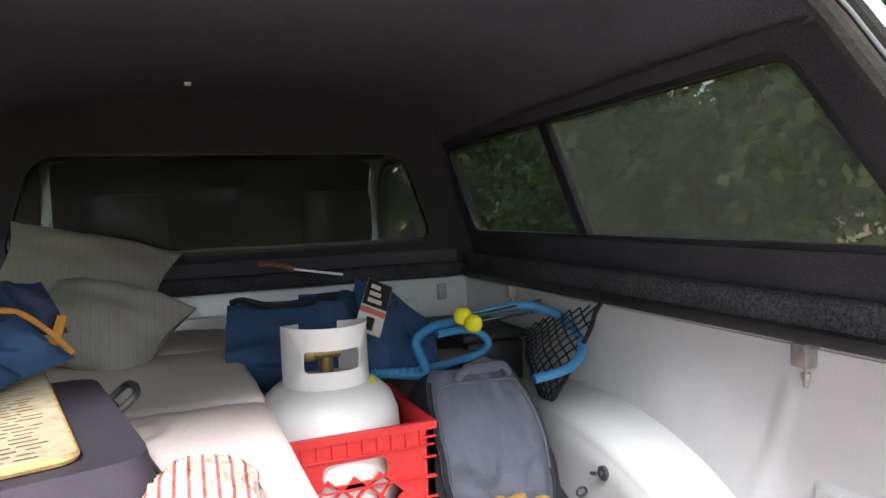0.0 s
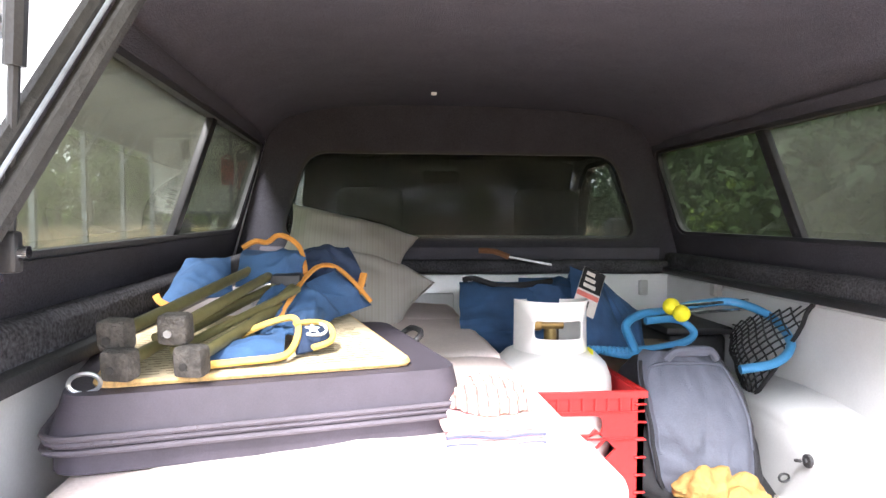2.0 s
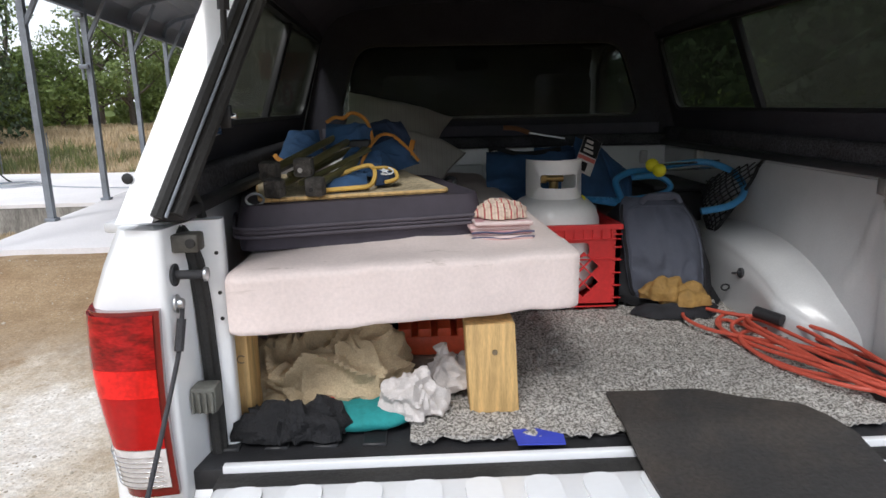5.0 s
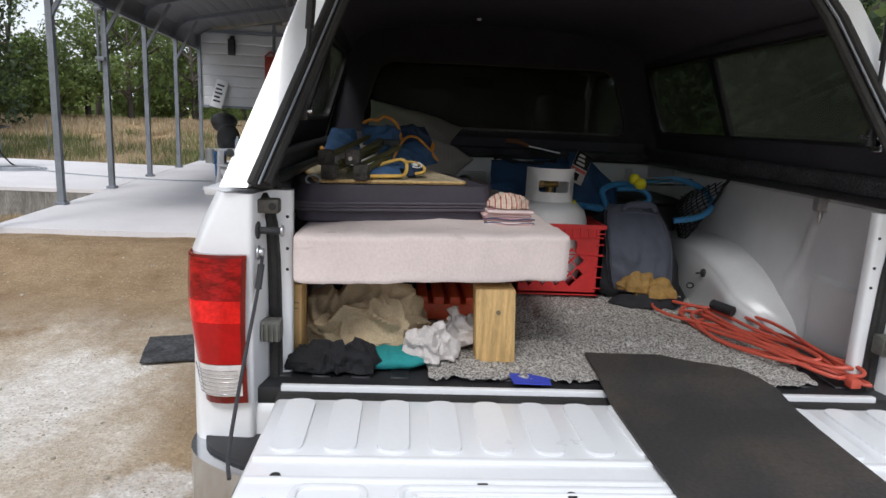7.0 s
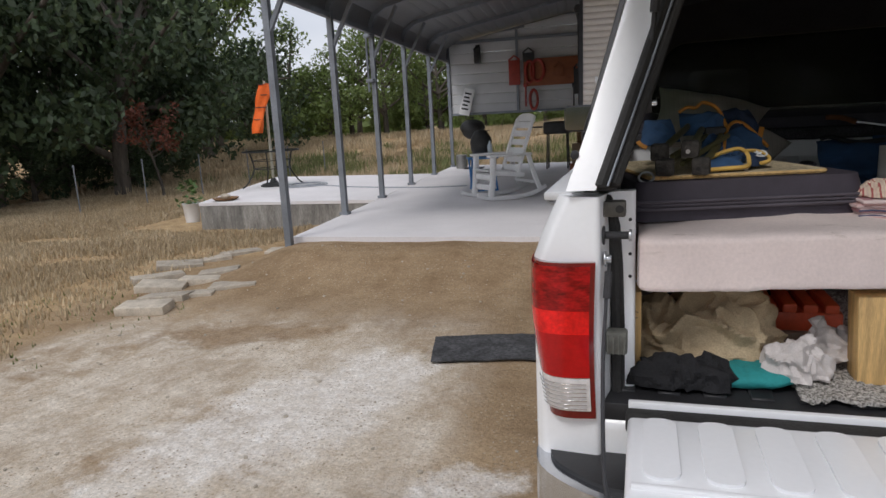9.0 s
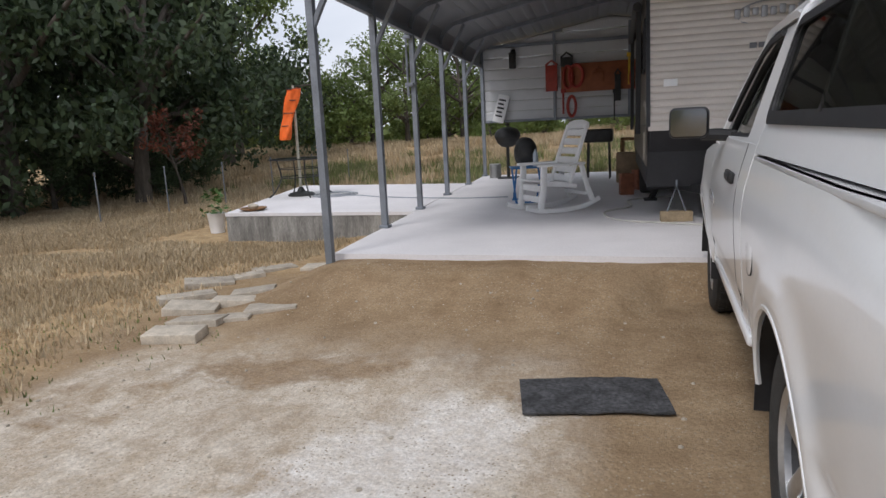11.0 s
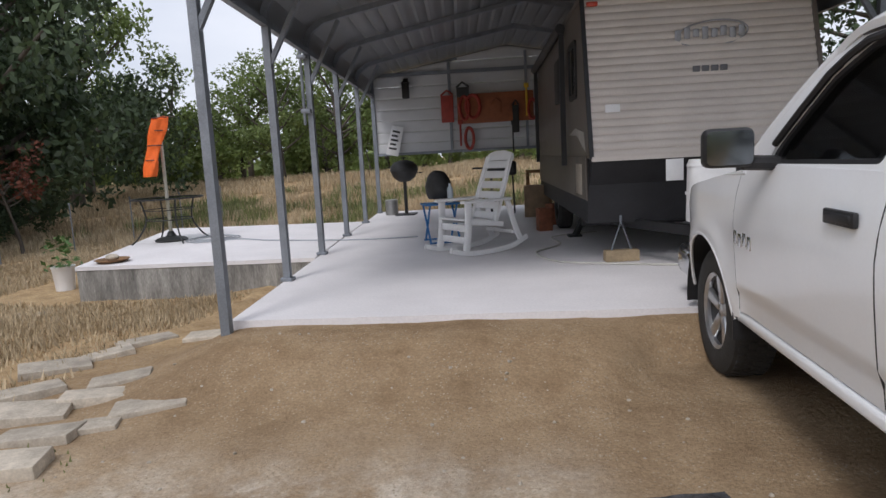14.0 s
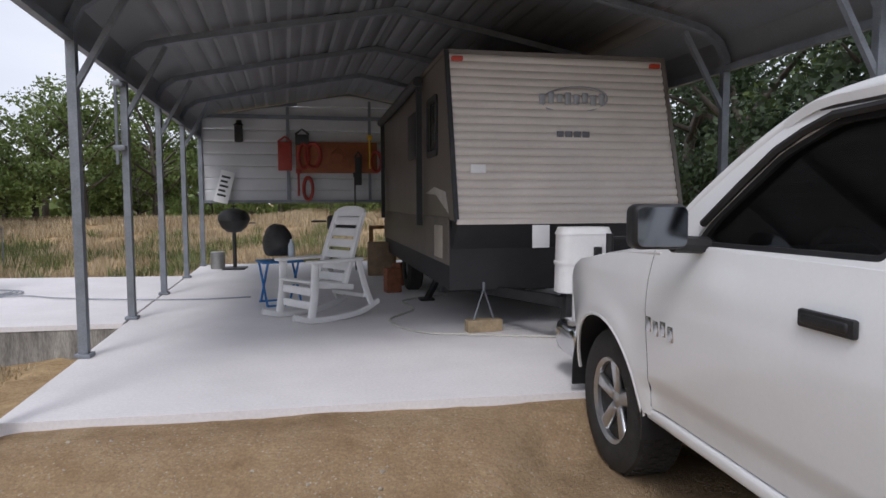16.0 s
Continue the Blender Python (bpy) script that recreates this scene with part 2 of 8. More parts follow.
def join(*bms):
    out = bmesh.new()
    for b in bms:
        me = bpy.data.meshes.new("tmp")
        b.to_mesh(me)
        b.free()
        out.from_mesh(me)
        bpy.data.meshes.remove(me)
    return out


def box(x0, x1, y0, y1, z0, z1, bev=0.0, seg=2, m=None):
    bm = bmesh.new()
    bmesh.ops.create_cube(bm, size=1)
    bm.transform(Matrix.Translation(((x0 + x1) / 2, (y0 + y1) / 2, (z0 + z1) / 2)) @ Matrix.Diagonal((x1 - x0, y1 - y0, z1 - z0, 1)))
    if bev:
        bmesh.ops.bevel(bm, geom=list(bm.edges), offset=bev, segments=seg, profile=0.5, affect="EDGES", clamp_overlap=True)
    if m is not None:
        bm.transform(m)
    return bm


def cyl(r, z0, z1, n=20, bev=0.0, m=None, r2=None):
    bm = bmesh.new()
    bmesh.ops.create_cone(bm, cap_ends=True, segments=n, radius1=r, radius2=r if r2 is None else r2, depth=z1 - z0)
    bm.transform(Matrix.Translation((0, 0, (z0 + z1) / 2)))
    if bev:
        rim = [e for e in bm.edges if abs(e.verts[0].co.z - e.verts[1].co.z) < 1e-6]
        bmesh.ops.bevel(bm, geom=rim, offset=bev, segments=2, profile=0.5, affect="EDGES")
    if m is not None:
        bm.transform(m)
    return bm


def ball(r, c, seg=16, squash=(1, 1, 1)):
    bm = bmesh.new()
    bmesh.ops.create_uvsphere(bm, u_segments=seg, v_segments=max(6, seg // 2), radius=r)
    bm.transform(Matrix.Translation(c) @ Matrix.Diagonal((*squash, 1)))
    return bm


def lathe(prof, n=32, m=None, closed=False):
    """Turns (radius, height) pairs round the z axis."""
    bm = bmesh.new()
    rings = []
    for r, z in prof:
        if r < 1e-6:
            rings.append([bm.verts.new((0, 0, z))])
        else:
            rings.append([bm.verts.new((r * math.cos(2 * math.pi * k / n), r * math.sin(2 * math.pi * k / n), z)) for k in range(n)])
    pairs = list(zip(rings, rings[1:])) + ([(rings[-1], rings[0])] if closed else [])
    for a, b in pairs:
        for k in range(n):
            q = [a[k % len(a)], a[(k + 1) % len(a)], b[(k + 1) % len(b)], b[k % len(b)]]
            q = list(dict.fromkeys(q))
            if len(q) > 2:
                bm.faces.new(q)
    if m is not None:
        bm.transform(m)
    return bm


def smooth_path(pts, k=6, closed=False):
    """A Catmull-Rom curve through the points."""
    p = [Vector(q) for q in pts]
    n = len(p)
    out = []
    for i in range(n if closed else n - 1):
        a, b, c, d = (p[(i - 1) % n], p[i], p[(i + 1) % n], p[(i + 2) % n]) if closed else (p[max(i - 1, 0)], p[i], p[i + 1], p[min(i + 2, n - 1)])
        for j in range(k):
            t = j / k
            out.append(0.5 * ((2 * b) + (c - a) * t + (2 * a - 5 * b + 4 * c - d) * t * t + (3 * b - a - 3 * c + d) * t ** 3))
    if not closed:
        out.append(p[-1])
    return out


def tube(pts, r, n=8, closed=False, square=False, rib=0.0):
    """A round (or square) bar along the points. rib: depth of a hose's rings."""
    p = [Vector(q) for q in pts]
    bm = bmesh.new()
    rings = []
    up = Vector((0, 0, 1))
    side = None
    m = len(p)
    for i in range(m):
        a = p[(i - 1) % m] if closed or i else p[i]
        b = p[(i + 1) % m] if closed or i < m - 1 else p[i]
        d = (b - a).normalized()
        if side is None:
            side = d.cross(up)
            if side.length < 0.05:
                side = d.cross(Vector((1, 0, 0)))
        side = (side - d * side.dot(d)).normalized()
        v = side.cross(d).normalized()
        rr = (r[i] if isinstance(r, (list, tuple)) else r) + (rib if i % 2 else 0)
        nn = 4 if square else n
        off = math.pi / 4 if square else 0
        rr = rr * 1.4142 if square else rr
        rings.append([bm.verts.new(p[i] + (side * math.cos(off + 2 * math.pi * k / nn) + v * math.sin(off + 2 * math.pi * k / nn)) * rr) for k in range(nn)])
    nn = len(rings[0])
    for a, b in list(zip(rings, rings[1:])) + ([(rings[-1], rings[0])] if closed else []):
        for k in range(nn):
            bm.faces.new((a[k], a[(k + 1) % nn], b[(k + 1) % nn], b[k]))
    if not closed:
        bm.faces.new(rings[0][::-1])
        bm.faces.new(rings[-1])
    return bm


def box_between(a, b, half_y, half_x):
    """A flat bar from a to b, wider along y than along x."""
    bm = bmesh.new()
    ends = [[bm.verts.new((p[0] + dx * half_x, p[1] + dy * half_y, p[2])) for dx, dy in ((-1, -1), (1, -1), (1, 1), (-1, 1))] for p in (a, b)]
    for k in range(4):
        bm.faces.new((ends[0][k], ends[0][(k + 1) % 4], ends[1][(k + 1) % 4], ends[1][k]))
    bm.faces.new(ends[0][::-1])
    bm.faces.new(ends[1])
    bmesh.ops.bevel(bm, geom=list(bm.edges), offset=0.004, segments=2, profile=0.5, affect="EDGES")
    return bm


def rounded(pts, r, k=5):
    """Rounds the corners of a polygon in the plane."""
    n, out = len(pts), []
    for i in range(n):
        a, b, c = Vector(pts[i - 1]), Vector(pts[i]), Vector(pts[(i + 1) % n])
        u, v = (a - b), (c - b)
        d = min(r, u.length * 0.45, v.length * 0.45)
        s, e = b + u.normalized() * d, b + v.normalized() * d
        for j in range(k + 1):
            t = j / k
            out.append(tuple((1 - t) ** 2 * s + 2 * t * (1 - t) * b + t * t * e))
    return out


def plate(outer, holes=(), thick=0.02, fn=None, sub=0):
    """A sheet with openings: polygons in the plane, given depth, then bent by fn(u, v, w) to its place."""
    bm = bmesh.new()
    edges = []
    for loop in (outer, *holes):
        vs = [bm.verts.new((a, b, 0)) for a, b in loop]
        edges += [bm.edges.new((vs[i - 1], vs[i])) for i in range(len(vs))]
    res = bmesh.ops.triangle_fill(bm, use_beauty=True, use_dissolve=False, edges=edges)
    faces = [f for f in res["geom"] if isinstance(f, bmesh.types.BMFace)]
    if sub:
        bmesh.ops.subdivide_edges(bm, edges=list(bm.edges), cuts=sub, use_grid_fill=True)
        faces = list(bm.faces)
    ext = bmesh.ops.extrude_face_region(bm, geom=faces)
    for v in ext["geom"]:
        if isinstance(v, bmesh.types.BMVert):
            v.co.z = thick
    if fn:
        for v in bm.verts:
            v.co = Vector(fn(*v.co))
    return bm


def grid_surface(nu, nv, fn, thick=0.0):
    """A sheet of nu by nv cells, bent by fn(s, t) with s, t from 0 to 1; thick gives it a back."""
    bm = bmesh.new()
    vs = [[bm.verts.new(fn(i / nu, j / nv)) for j in range(nv + 1)] for i in range(nu + 1)]
    for i in range(nu):
        for j in range(nv):
            bm.faces.new((vs[i][j], vs[i + 1][j], vs[i + 1][j + 1], vs[i][j + 1]))
    if thick:
        bmesh.ops.recalc_face_normals(bm, faces=bm.faces)
        bmesh.ops.solidify(bm, geom=list(bm.faces), thickness=thick)
    return bm


def crumple(bm, amount, scale, seed=0.0, flat=True):
    """Pushes a mesh about like folded cloth."""
    for v in bm.verts:
        q = v.co * scale + Vector((seed, seed * 1.7, seed * 0.6))
        d = noise.noise_vector(q) + 0.5 * noise.noise_vector(q * 2.3)
        v.co += d * amount
    return bm


def clothball(c, size, amount, scale, seed, seg=36):
    """A heap of soft cloth."""
    bm = ball(1.0, (0, 0, 0), int(seg * 1.7))
    bm.transform(Matrix.Translation(c) @ Matrix.Diagonal((*size, 1)))
    crumple(bm, amount, scale, seed)
    bm.normal_update()
    for v in bm.verts:
        q = v.co * scale * 1.6 + Vector((seed * 2.0, seed, 0))
        ridge = (1 - abs(noise.noise(q)) * 2.4) + 0.55 * (1 - abs(noise.noise(q * 2.1)) * 2.4)
        v.co += v.normal * amount * 0.30 * ridge
    floor_z = c[2] - size[2] * 0.62
    for v in bm.verts:
        v.co.z = max(v.co.z, floor_z)
    return bm


def fold(q):
    """Thin sharp creases that run through space: 1 on a crease, 0 away from it."""
    w = q + noise.noise_vector(q * 0.6) * 0.5
    a = max(0.0, 1 - abs(noise.noise(w)) * 3.4)
    b = max(0.0, 1 - abs(noise.noise(w * 1.9 + Vector((7, 3, 1)))) * 3.0)
    return a + 0.5 * b


def creased(bm, amp, scale, seed, stretch=(1, 1, 1)):
    """Sharp folds of crumpled cloth, pushed out along the surface."""
    bm.normal_update()
    off = Vector((seed * 3.1, seed * 1.3, seed * 0.7))
    push = [v.normal * amp * (fold(Vector((v.co.x * stretch[0], v.co.y * stretch[1], v.co.z * stretch[2])) * scale + off) - 0.5) for v in bm.verts]
    for v, d in zip(bm.verts, push):
        v.co += d
    return bm


def heap(c, size, amp, scale, seed, seg=64, spread=0.35, lump=0.5):
    """A dropped cloth: a low uneven heap with creases, lying flat on its support."""
    bm = ball(1.0, (0, 0, 0), seg)
    for v in bm.verts:
        a = math.atan2(v.co.y, v.co.x)
        r = 1 + spread * noise.noise((math.cos(a) * 1.6 + seed, math.sin(a) * 1.6, seed))
        v.co.x *= r
        v.co.y *= r
        if v.co.z > 0:
            v.co.z = v.co.z ** 0.8 * (1 + lump * noise.noise((v.co.x * 1.5, v.co.y * 1.5, seed + 4)))
        else:
            v.co.z *= 0.15
    bm.transform(Matrix.Translation((c[0], c[1], c[2] - size[2] * 0.6)) @ Matrix.Diagonal((size[0], size[1], size[2] * 1.7, 1)))
    creased(bm, amp, scale, seed)
    for v in bm.verts:
        v.co.z = max(v.co.z, c[2] - size[2] * 0.62)
    return bm


# ---------- ground, slabs ----------
def smoothstep(a, b, v):
    t = min(1.0, max(0.0, (v - a) / (b - a)))
    return t * t * (3 - 2 * t)


def ground_z(x, y):
    """Height of the yard: a dirt ramp up to the slab, a slight fall towards the side slab, rough soil."""
    lane = smoothstep(-1.75, -1.15, x)
    ramp = 0.25 * smoothstep(3.35 + 1.0 * lane, 4.45 + 0.2 * lane, y + 0.06 * noise.noise((x * 1.3, y, 0))) * smoothstep(-5.0, -4.1, x)
    ramp *= 1 - 0.75 * smoothstep(4.75, 5.2, y)
    far = smoothstep(14, 45, math.hypot(x, y))
    fall = -0.16 * smoothstep(-4.6, -6.2, -(-x)) if x > -4.6 else -0.16 * smoothstep(4.6, 6.5, -x) * smoothstep(5.0, 7.0, y)
    rough = 0.018 * noise.noise((x * 0.9, y * 0.9, 2)) + 0.010 * noise.noise((x * 3.1, y * 3.1, 5)) + 0.005 * noise.noise((x * 9, y * 9, 8))
    rough *= 1.25
    rut = -0.02 * math.exp(-((x + 1.35) / 0.16) ** 2) * smoothstep(3.2, 1.5, y)
    under = -0.03 * smoothstep(5.3, 5.8, y) if -5.2 < x < 2.2 and y < 14.6 else 0.0
    return ramp + 0.9 * smoothstep(15, 33, y) * smoothstep(60, 38, y) + fall * 1.0 + rough * (1 - far) + rut + under + 0.35 * far * noise.noise((x * 0.02, y * 0.02, 3))


def axis_steps(lo, hi, step, far):
    near = list(np.arange(lo, hi + 1e-6, step))
    out, d = [], step
    while near[-1] + sum(out) < far:
        d *= 1.35
        out.append(d)
    up = [hi + sum(out[:i + 1]) for i in range(len(out))]
    down = [lo - sum(out[:i + 1]) for i in range(len(out))][::-1]
    return down + near + up


gx = axis_steps(-9.0, 2.5, 0.09, 900)
gy = axis_steps(-3.0, 8.0, 0.09, 900)
gv = [(float(x), float(y), ground_z(float(x), float(y))) for x in gx for y in gy]
ny = len(gy)
gf = [(i * ny + j, (i + 1) * ny + j, (i + 1) * ny + j + 1, i * ny + j + 1) for i in range(len(gx) - 1) for j in range(ny - 1)]
gme = bpy.data.meshes.new("ground")
gme.from_pydata(gv, [], gf)
for poly in gme.polygons:
    poly.use_smooth = True


def ground_material():
    m = bpy.data.materials.new("yard_soil")
    m.use_nodes = True
    n, l = m.node_tree.nodes, m.node_tree.links
    b = n["Principled BSDF"]
    b.inputs["Roughness"].default_value = 0.95
    b.inputs["Specular IOR Level"].default_value = 0.2
    tc = n.new("ShaderNodeTexCoord")
    sep = n.new("ShaderNodeSeparateXYZ")
    l.new(tc.outputs["Object"], sep.inputs["Vector"])

    def nz(scale, detail=8.0, rough=0.6, stretch=None):
        t = n.new("ShaderNodeTexNoise")
        t.inputs["Scale"].default_value, t.inputs["Detail"].default_value, t.inputs["Roughness"].default_value = scale, detail, rough
        if stretch:
            mp = n.new("ShaderNodeMapping")
            mp.inputs["Scale"].default_value = stretch
            l.new(tc.outputs["Object"], mp.inputs["Vector"])
            l.new(mp.outputs["Vector"], t.inputs["Vector"])
        else:
            l.new(tc.outputs["Object"], t.inputs["Vector"])
        return t.outputs["Fac"]

    def ramp(v, a, b_, ca, cb):
        r = n.new("ShaderNodeValToRGB")
        e = r.color_ramp.elements
        e[0].position, e[0].color, e[1].position, e[1].color = a, (*ca, 1), b_, (*cb, 1)
        l.new(v, r.inputs["Fac"])
        return r.outputs["Color"]

    def mix(f, a, b_):
        mx = n.new("ShaderNodeMix")
        mx.data_type = "RGBA"
        l.new(f, mx.inputs["Factor"])
        l.new(a, mx.inputs["A"])
        l.new(b_, mx.inputs["B"])
        return mx.outputs["Result"]

    def rng(v, a, b_):
        r = n.new("ShaderNodeMapRange")
        r.interpolation_type = "SMOOTHSTEP"
        r.inputs["From Min"].default_value, r.inputs["From Max"].default_value = a, b_
        l.new(v, r.inputs["Value"])
        return r.outputs["Result"]

    def op(kind, a, b_):
        q = n.new("ShaderNodeMath")
        q.operation = kind
        q.use_clamp = True
        for s, v in zip(q.inputs, (a, b_)):
            if isinstance(v, (int, float)):
                s.default_value = v
            else:
                l.new(v, s)
        return q.outputs["Value"]

    brown = ramp(nz(1.5, 10, 0.72), 0.32, 0.70, (0.225, 0.150, 0.085), (0.43, 0.315, 0.195))
    white = ramp(nz(5.0, 10, 0.7), 0.3, 0.7, (0.53, 0.455, 0.360), (0.74, 0.675, 0.585))
    dry = ramp(nz(4.5, 10, 0.75), 0.34, 0.68, (0.275, 0.178, 0.092), (0.56, 0.41, 0.232))
    # white caliche lies where the yard is driven on, the heaped ramp is bare brown soil
    patch = op("MULTIPLY", rng(nz(0.9, 10, 0.72), 0.33, 0.50), op("ADD", op("MULTIPLY", rng(nz(3.2, 9, 0.7, (1.0, 0.45, 1.0)), 0.36, 0.58), 0.5), 0.5))
    yard = op("MULTIPLY", rng(sep.outputs["Y"], 4.2, 0.8), op("MULTIPLY", rng(sep.outputs["X"], -5.3, -4.5), rng(sep.outputs["X"], -1.2, -2.1)))
    wob = op("MULTIPLY", yard, op("ADD", op("MULTIPLY", nz(1.7, 8, 0.7), 1.5), 0.15))
    mott = op("ADD", op("MULTIPLY", rng(nz(8.0, 9, 0.75), 0.38, 0.60), 0.40), 0.66)
    cal = op("MULTIPLY", op("MULTIPLY", rng(wob, 0.10, 0.60), patch), mott)
    soil = mix(cal, brown, white)

    def spot(cx, cy, rx, ry, ang):
        """A soft patch with a ragged edge, lying at a place in the yard."""
        mp = n.new("ShaderNodeMapping")
        mp.vector_type = "TEXTURE"
        mp.inputs["Location"].default_value = (cx, cy, 0)
        mp.inputs["Rotation"].default_value = (0, 0, radians(ang))
        mp.inputs["Scale"].default_value = (rx, ry, 50)
        l.new(tc.outputs["Object"], mp.inputs["Vector"])
        ln = n.new("ShaderNodeVectorMath")
        ln.operation = "LENGTH"
        l.new(mp.outputs["Vector"], ln.inputs[0])
        rag = n.new("ShaderNodeMath")
        rag.operation = "MULTIPLY_ADD"
        rag.inputs[1].default_value, rag.inputs[2].default_value = 2.4, -1.2
        l.new(nz(2.6, 10, 0.75), rag.inputs[0])
        sm = n.new("ShaderNodeMath")
        sm.operation = "ADD"
        l.new(ln.outputs["Value"], sm.inputs[0])
        l.new(rag.outputs["Value"], sm.inputs[1])
        return rng(sm.outputs["Value"], 1.05, 0.55)

    chalk = ramp(nz(7.0, 10, 0.75), 0.32, 0.62, (0.60, 0.54, 0.47), (0.86, 0.83, 0.79))
    soil = mix(op("MULTIPLY", op("MAXIMUM", spot(-2.45, 1.35, 1.25, 0.50, 66), spot(-1.45, 0.85, 0.32, 0.16, 20)), op("ADD", op("MULTIPLY", nz(14, 9, 0.75), 0.9), 0.25)), soil, chalk)
    umber = ramp(nz(6.0, 10, 0.75), 0.3, 0.7, (0.20, 0.125, 0.066), (0.36, 0.25, 0.145))
    soil = mix(op("MULTIPLY", spot(-3.45, 2.45, 0.75, 0.30, 12), 0.8), soil, umber)
    crown_band = op("MULTIPLY", rng(sep.outputs["Y"], 3.3, 4.3), rng(nz(1.1, 8, 0.7), 0.40, 0.62))
    soil = mix(op("MULTIPLY", crown_band, 0.75), soil, umber)
    edge = op("ADD", op("MULTIPLY", nz(1.6, 6), 1.0), 0.0)
    shift = n.new("ShaderNodeMath")
    shift.operation = "MULTIPLY_ADD"
    shift.inputs[1].default_value, shift.inputs[2].default_value = 2.4, -1.2
    l.new(edge, shift.inputs[0])
    xx = n.new("ShaderNodeMath")
    xx.operation = "ADD"
    l.new(sep.outputs["X"], xx.inputs[0])
    l.new(shift.outputs["Value"], xx.inputs[1])
    west = rng(xx.outputs["Value"], -4.7, -5.9)
    north = op("MULTIPLY", rng(sep.outputs["Y"], 4.6, 5.2), rng(sep.outputs["X"], -4.2, -4.5))
    north2 = rng(sep.outputs["Y"], 13.6, 14.4)
    col = mix(op("MAXIMUM", op("MAXIMUM", west, north), north2), soil, dry)
    peb = n.new("ShaderNodeTexVoronoi")
    peb.inputs["Scale"].default_value = 42.0
    l.new(tc.outputs["Object"], peb.inputs["Vector"])
    fleck = rng(peb.outputs["Distance"], 0.34, 0.12)
    stone = ramp(nz(30, 2), 0.35, 0.65, (0.24, 0.18, 0.115), (0.50, 0.43, 0.33))
    col = mix(op("MULTIPLY", fleck, rng(nz(3.0, 5), 0.36, 0.58)), col, stone)
    grain = n.new("ShaderNodeHueSaturation")
    gr = n.new("ShaderNodeMapRange")
    gr.inputs["From Min"].default_value, gr.inputs["From Max"].default_value = 0.25, 0.75
    gr.inputs["To Min"].default_value, gr.inputs["To Max"].default_value = 0.72, 1.28
    l.new(nz(55, 5, 0.7), gr.inputs["Value"])
    l.new(gr.outputs["Result"], grain.inputs["Value"])
    l.new(col, grain.inputs["Color"])
    l.new(grain.outputs["Color"], b.inputs["Base Color"])
    bp = n.new("ShaderNodeBump")
    bp.inputs["Strength"].default_value, bp.inputs["Distance"].default_value = 0.8, 0.022
    l.new(nz(26, 8, 0.7), bp.inputs["Height"])
    l.new(bp.outputs["Normal"], b.inputs["Normal"])
    return m


gme.materials.append(ground_material())
ground = tagged(new("ground", gme), "brown dirt yard with white caliche patches and dry grass", "ground", kind="structure")

SLAB = 0.30
slab_outline = [(-4.30, 4.62), (-3.2, 4.64), (-2.0, 4.68), (-0.9, 4.70), (1.5, 4.80), (1.0, 14.6), (-5.20, 14.05)]
slab = plate(slab_outline, thick=0.34, fn=lambda u, v, w: (u, v, SLAB - 0.34 + w))
ob = solo("pavement", slab, M["concrete"], "pale smooth concrete carport slab", "pavement", kind="structure", sharp=20)
side_outline = [(-7.75, 7.62), (-4.63, 7.72), (-5.05, 12.1), (-9.1, 12.35)]
side_top = plate(side_outline, thick=0.05, fn=lambda u, v, w: (u, v, SLAB - 0.056 + w))
ob = solo("pavement", side_top, M["concrete"], "raised pale concrete patio slab beside the carport", "pavement", kind="structure", sharp=20)
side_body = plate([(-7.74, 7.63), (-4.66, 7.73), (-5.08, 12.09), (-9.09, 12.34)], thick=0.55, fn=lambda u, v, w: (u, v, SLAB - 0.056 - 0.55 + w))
solo("patio_footing", side_body, M["concside"], "dark streaked concrete edge of the patio slab", "foundation", kind="structure", sharp=20)


# ---------- pickup truck ----------
truck = thing("pickup_truck", "white single-cab pickup truck with open tailgate and white canopy", "pickup truck", pose(0, 2.4, 0))
FLOOR, RAIL = 0.80, 1.275
REAR_Y, FRONT_Y, AXLE_Z = 1.12, 4.22, 0.395


def half_width(z, y):
    zs = [0.40, 0.55, 0.75, 0.90, 1.02, 1.13, 1.22, 1.28, 1.32]
    ws = [0.935, 0.958, 0.978, 0.990, 0.995, 0.985, 0.965, 0.948, 0.938]
    w = float(np.interp(z, zs, ws))
    w -= 0.30 * max(0.0, (y - 4.35)) ** 2
    w -= 0.020 * max(0.0, (0.35 - y)) ** 1.0
    w -= 0.050 * smoothstep(0.75, 0.0, y) * smoothstep(1.125, 1.285, z)
    for cy, r in ((REAR_Y, 0.50), (FRONT_Y, 0.52)):
        d = math.hypot(y - cy, z - AXLE_Z)
        w += 0.022 * math.exp(-((d - r) / 0.09) ** 2)
    w -= 0.016 * smoothstep(0.665, 0.640, z) * smoothstep(0.45, 0.58, min(abs(y - REAR_Y), abs(y - FRONT_Y)))
    return w


def sill(y, base, r_rear=0.47, r_front=0.49):
    z = base
    for cy, r in ((REAR_Y, r_rear), (FRONT_Y, r_front)):
        d = abs(y - cy)
        if d < r:
            z = max(z, AXLE_Z + math.sqrt(r * r - d * d))
    return z


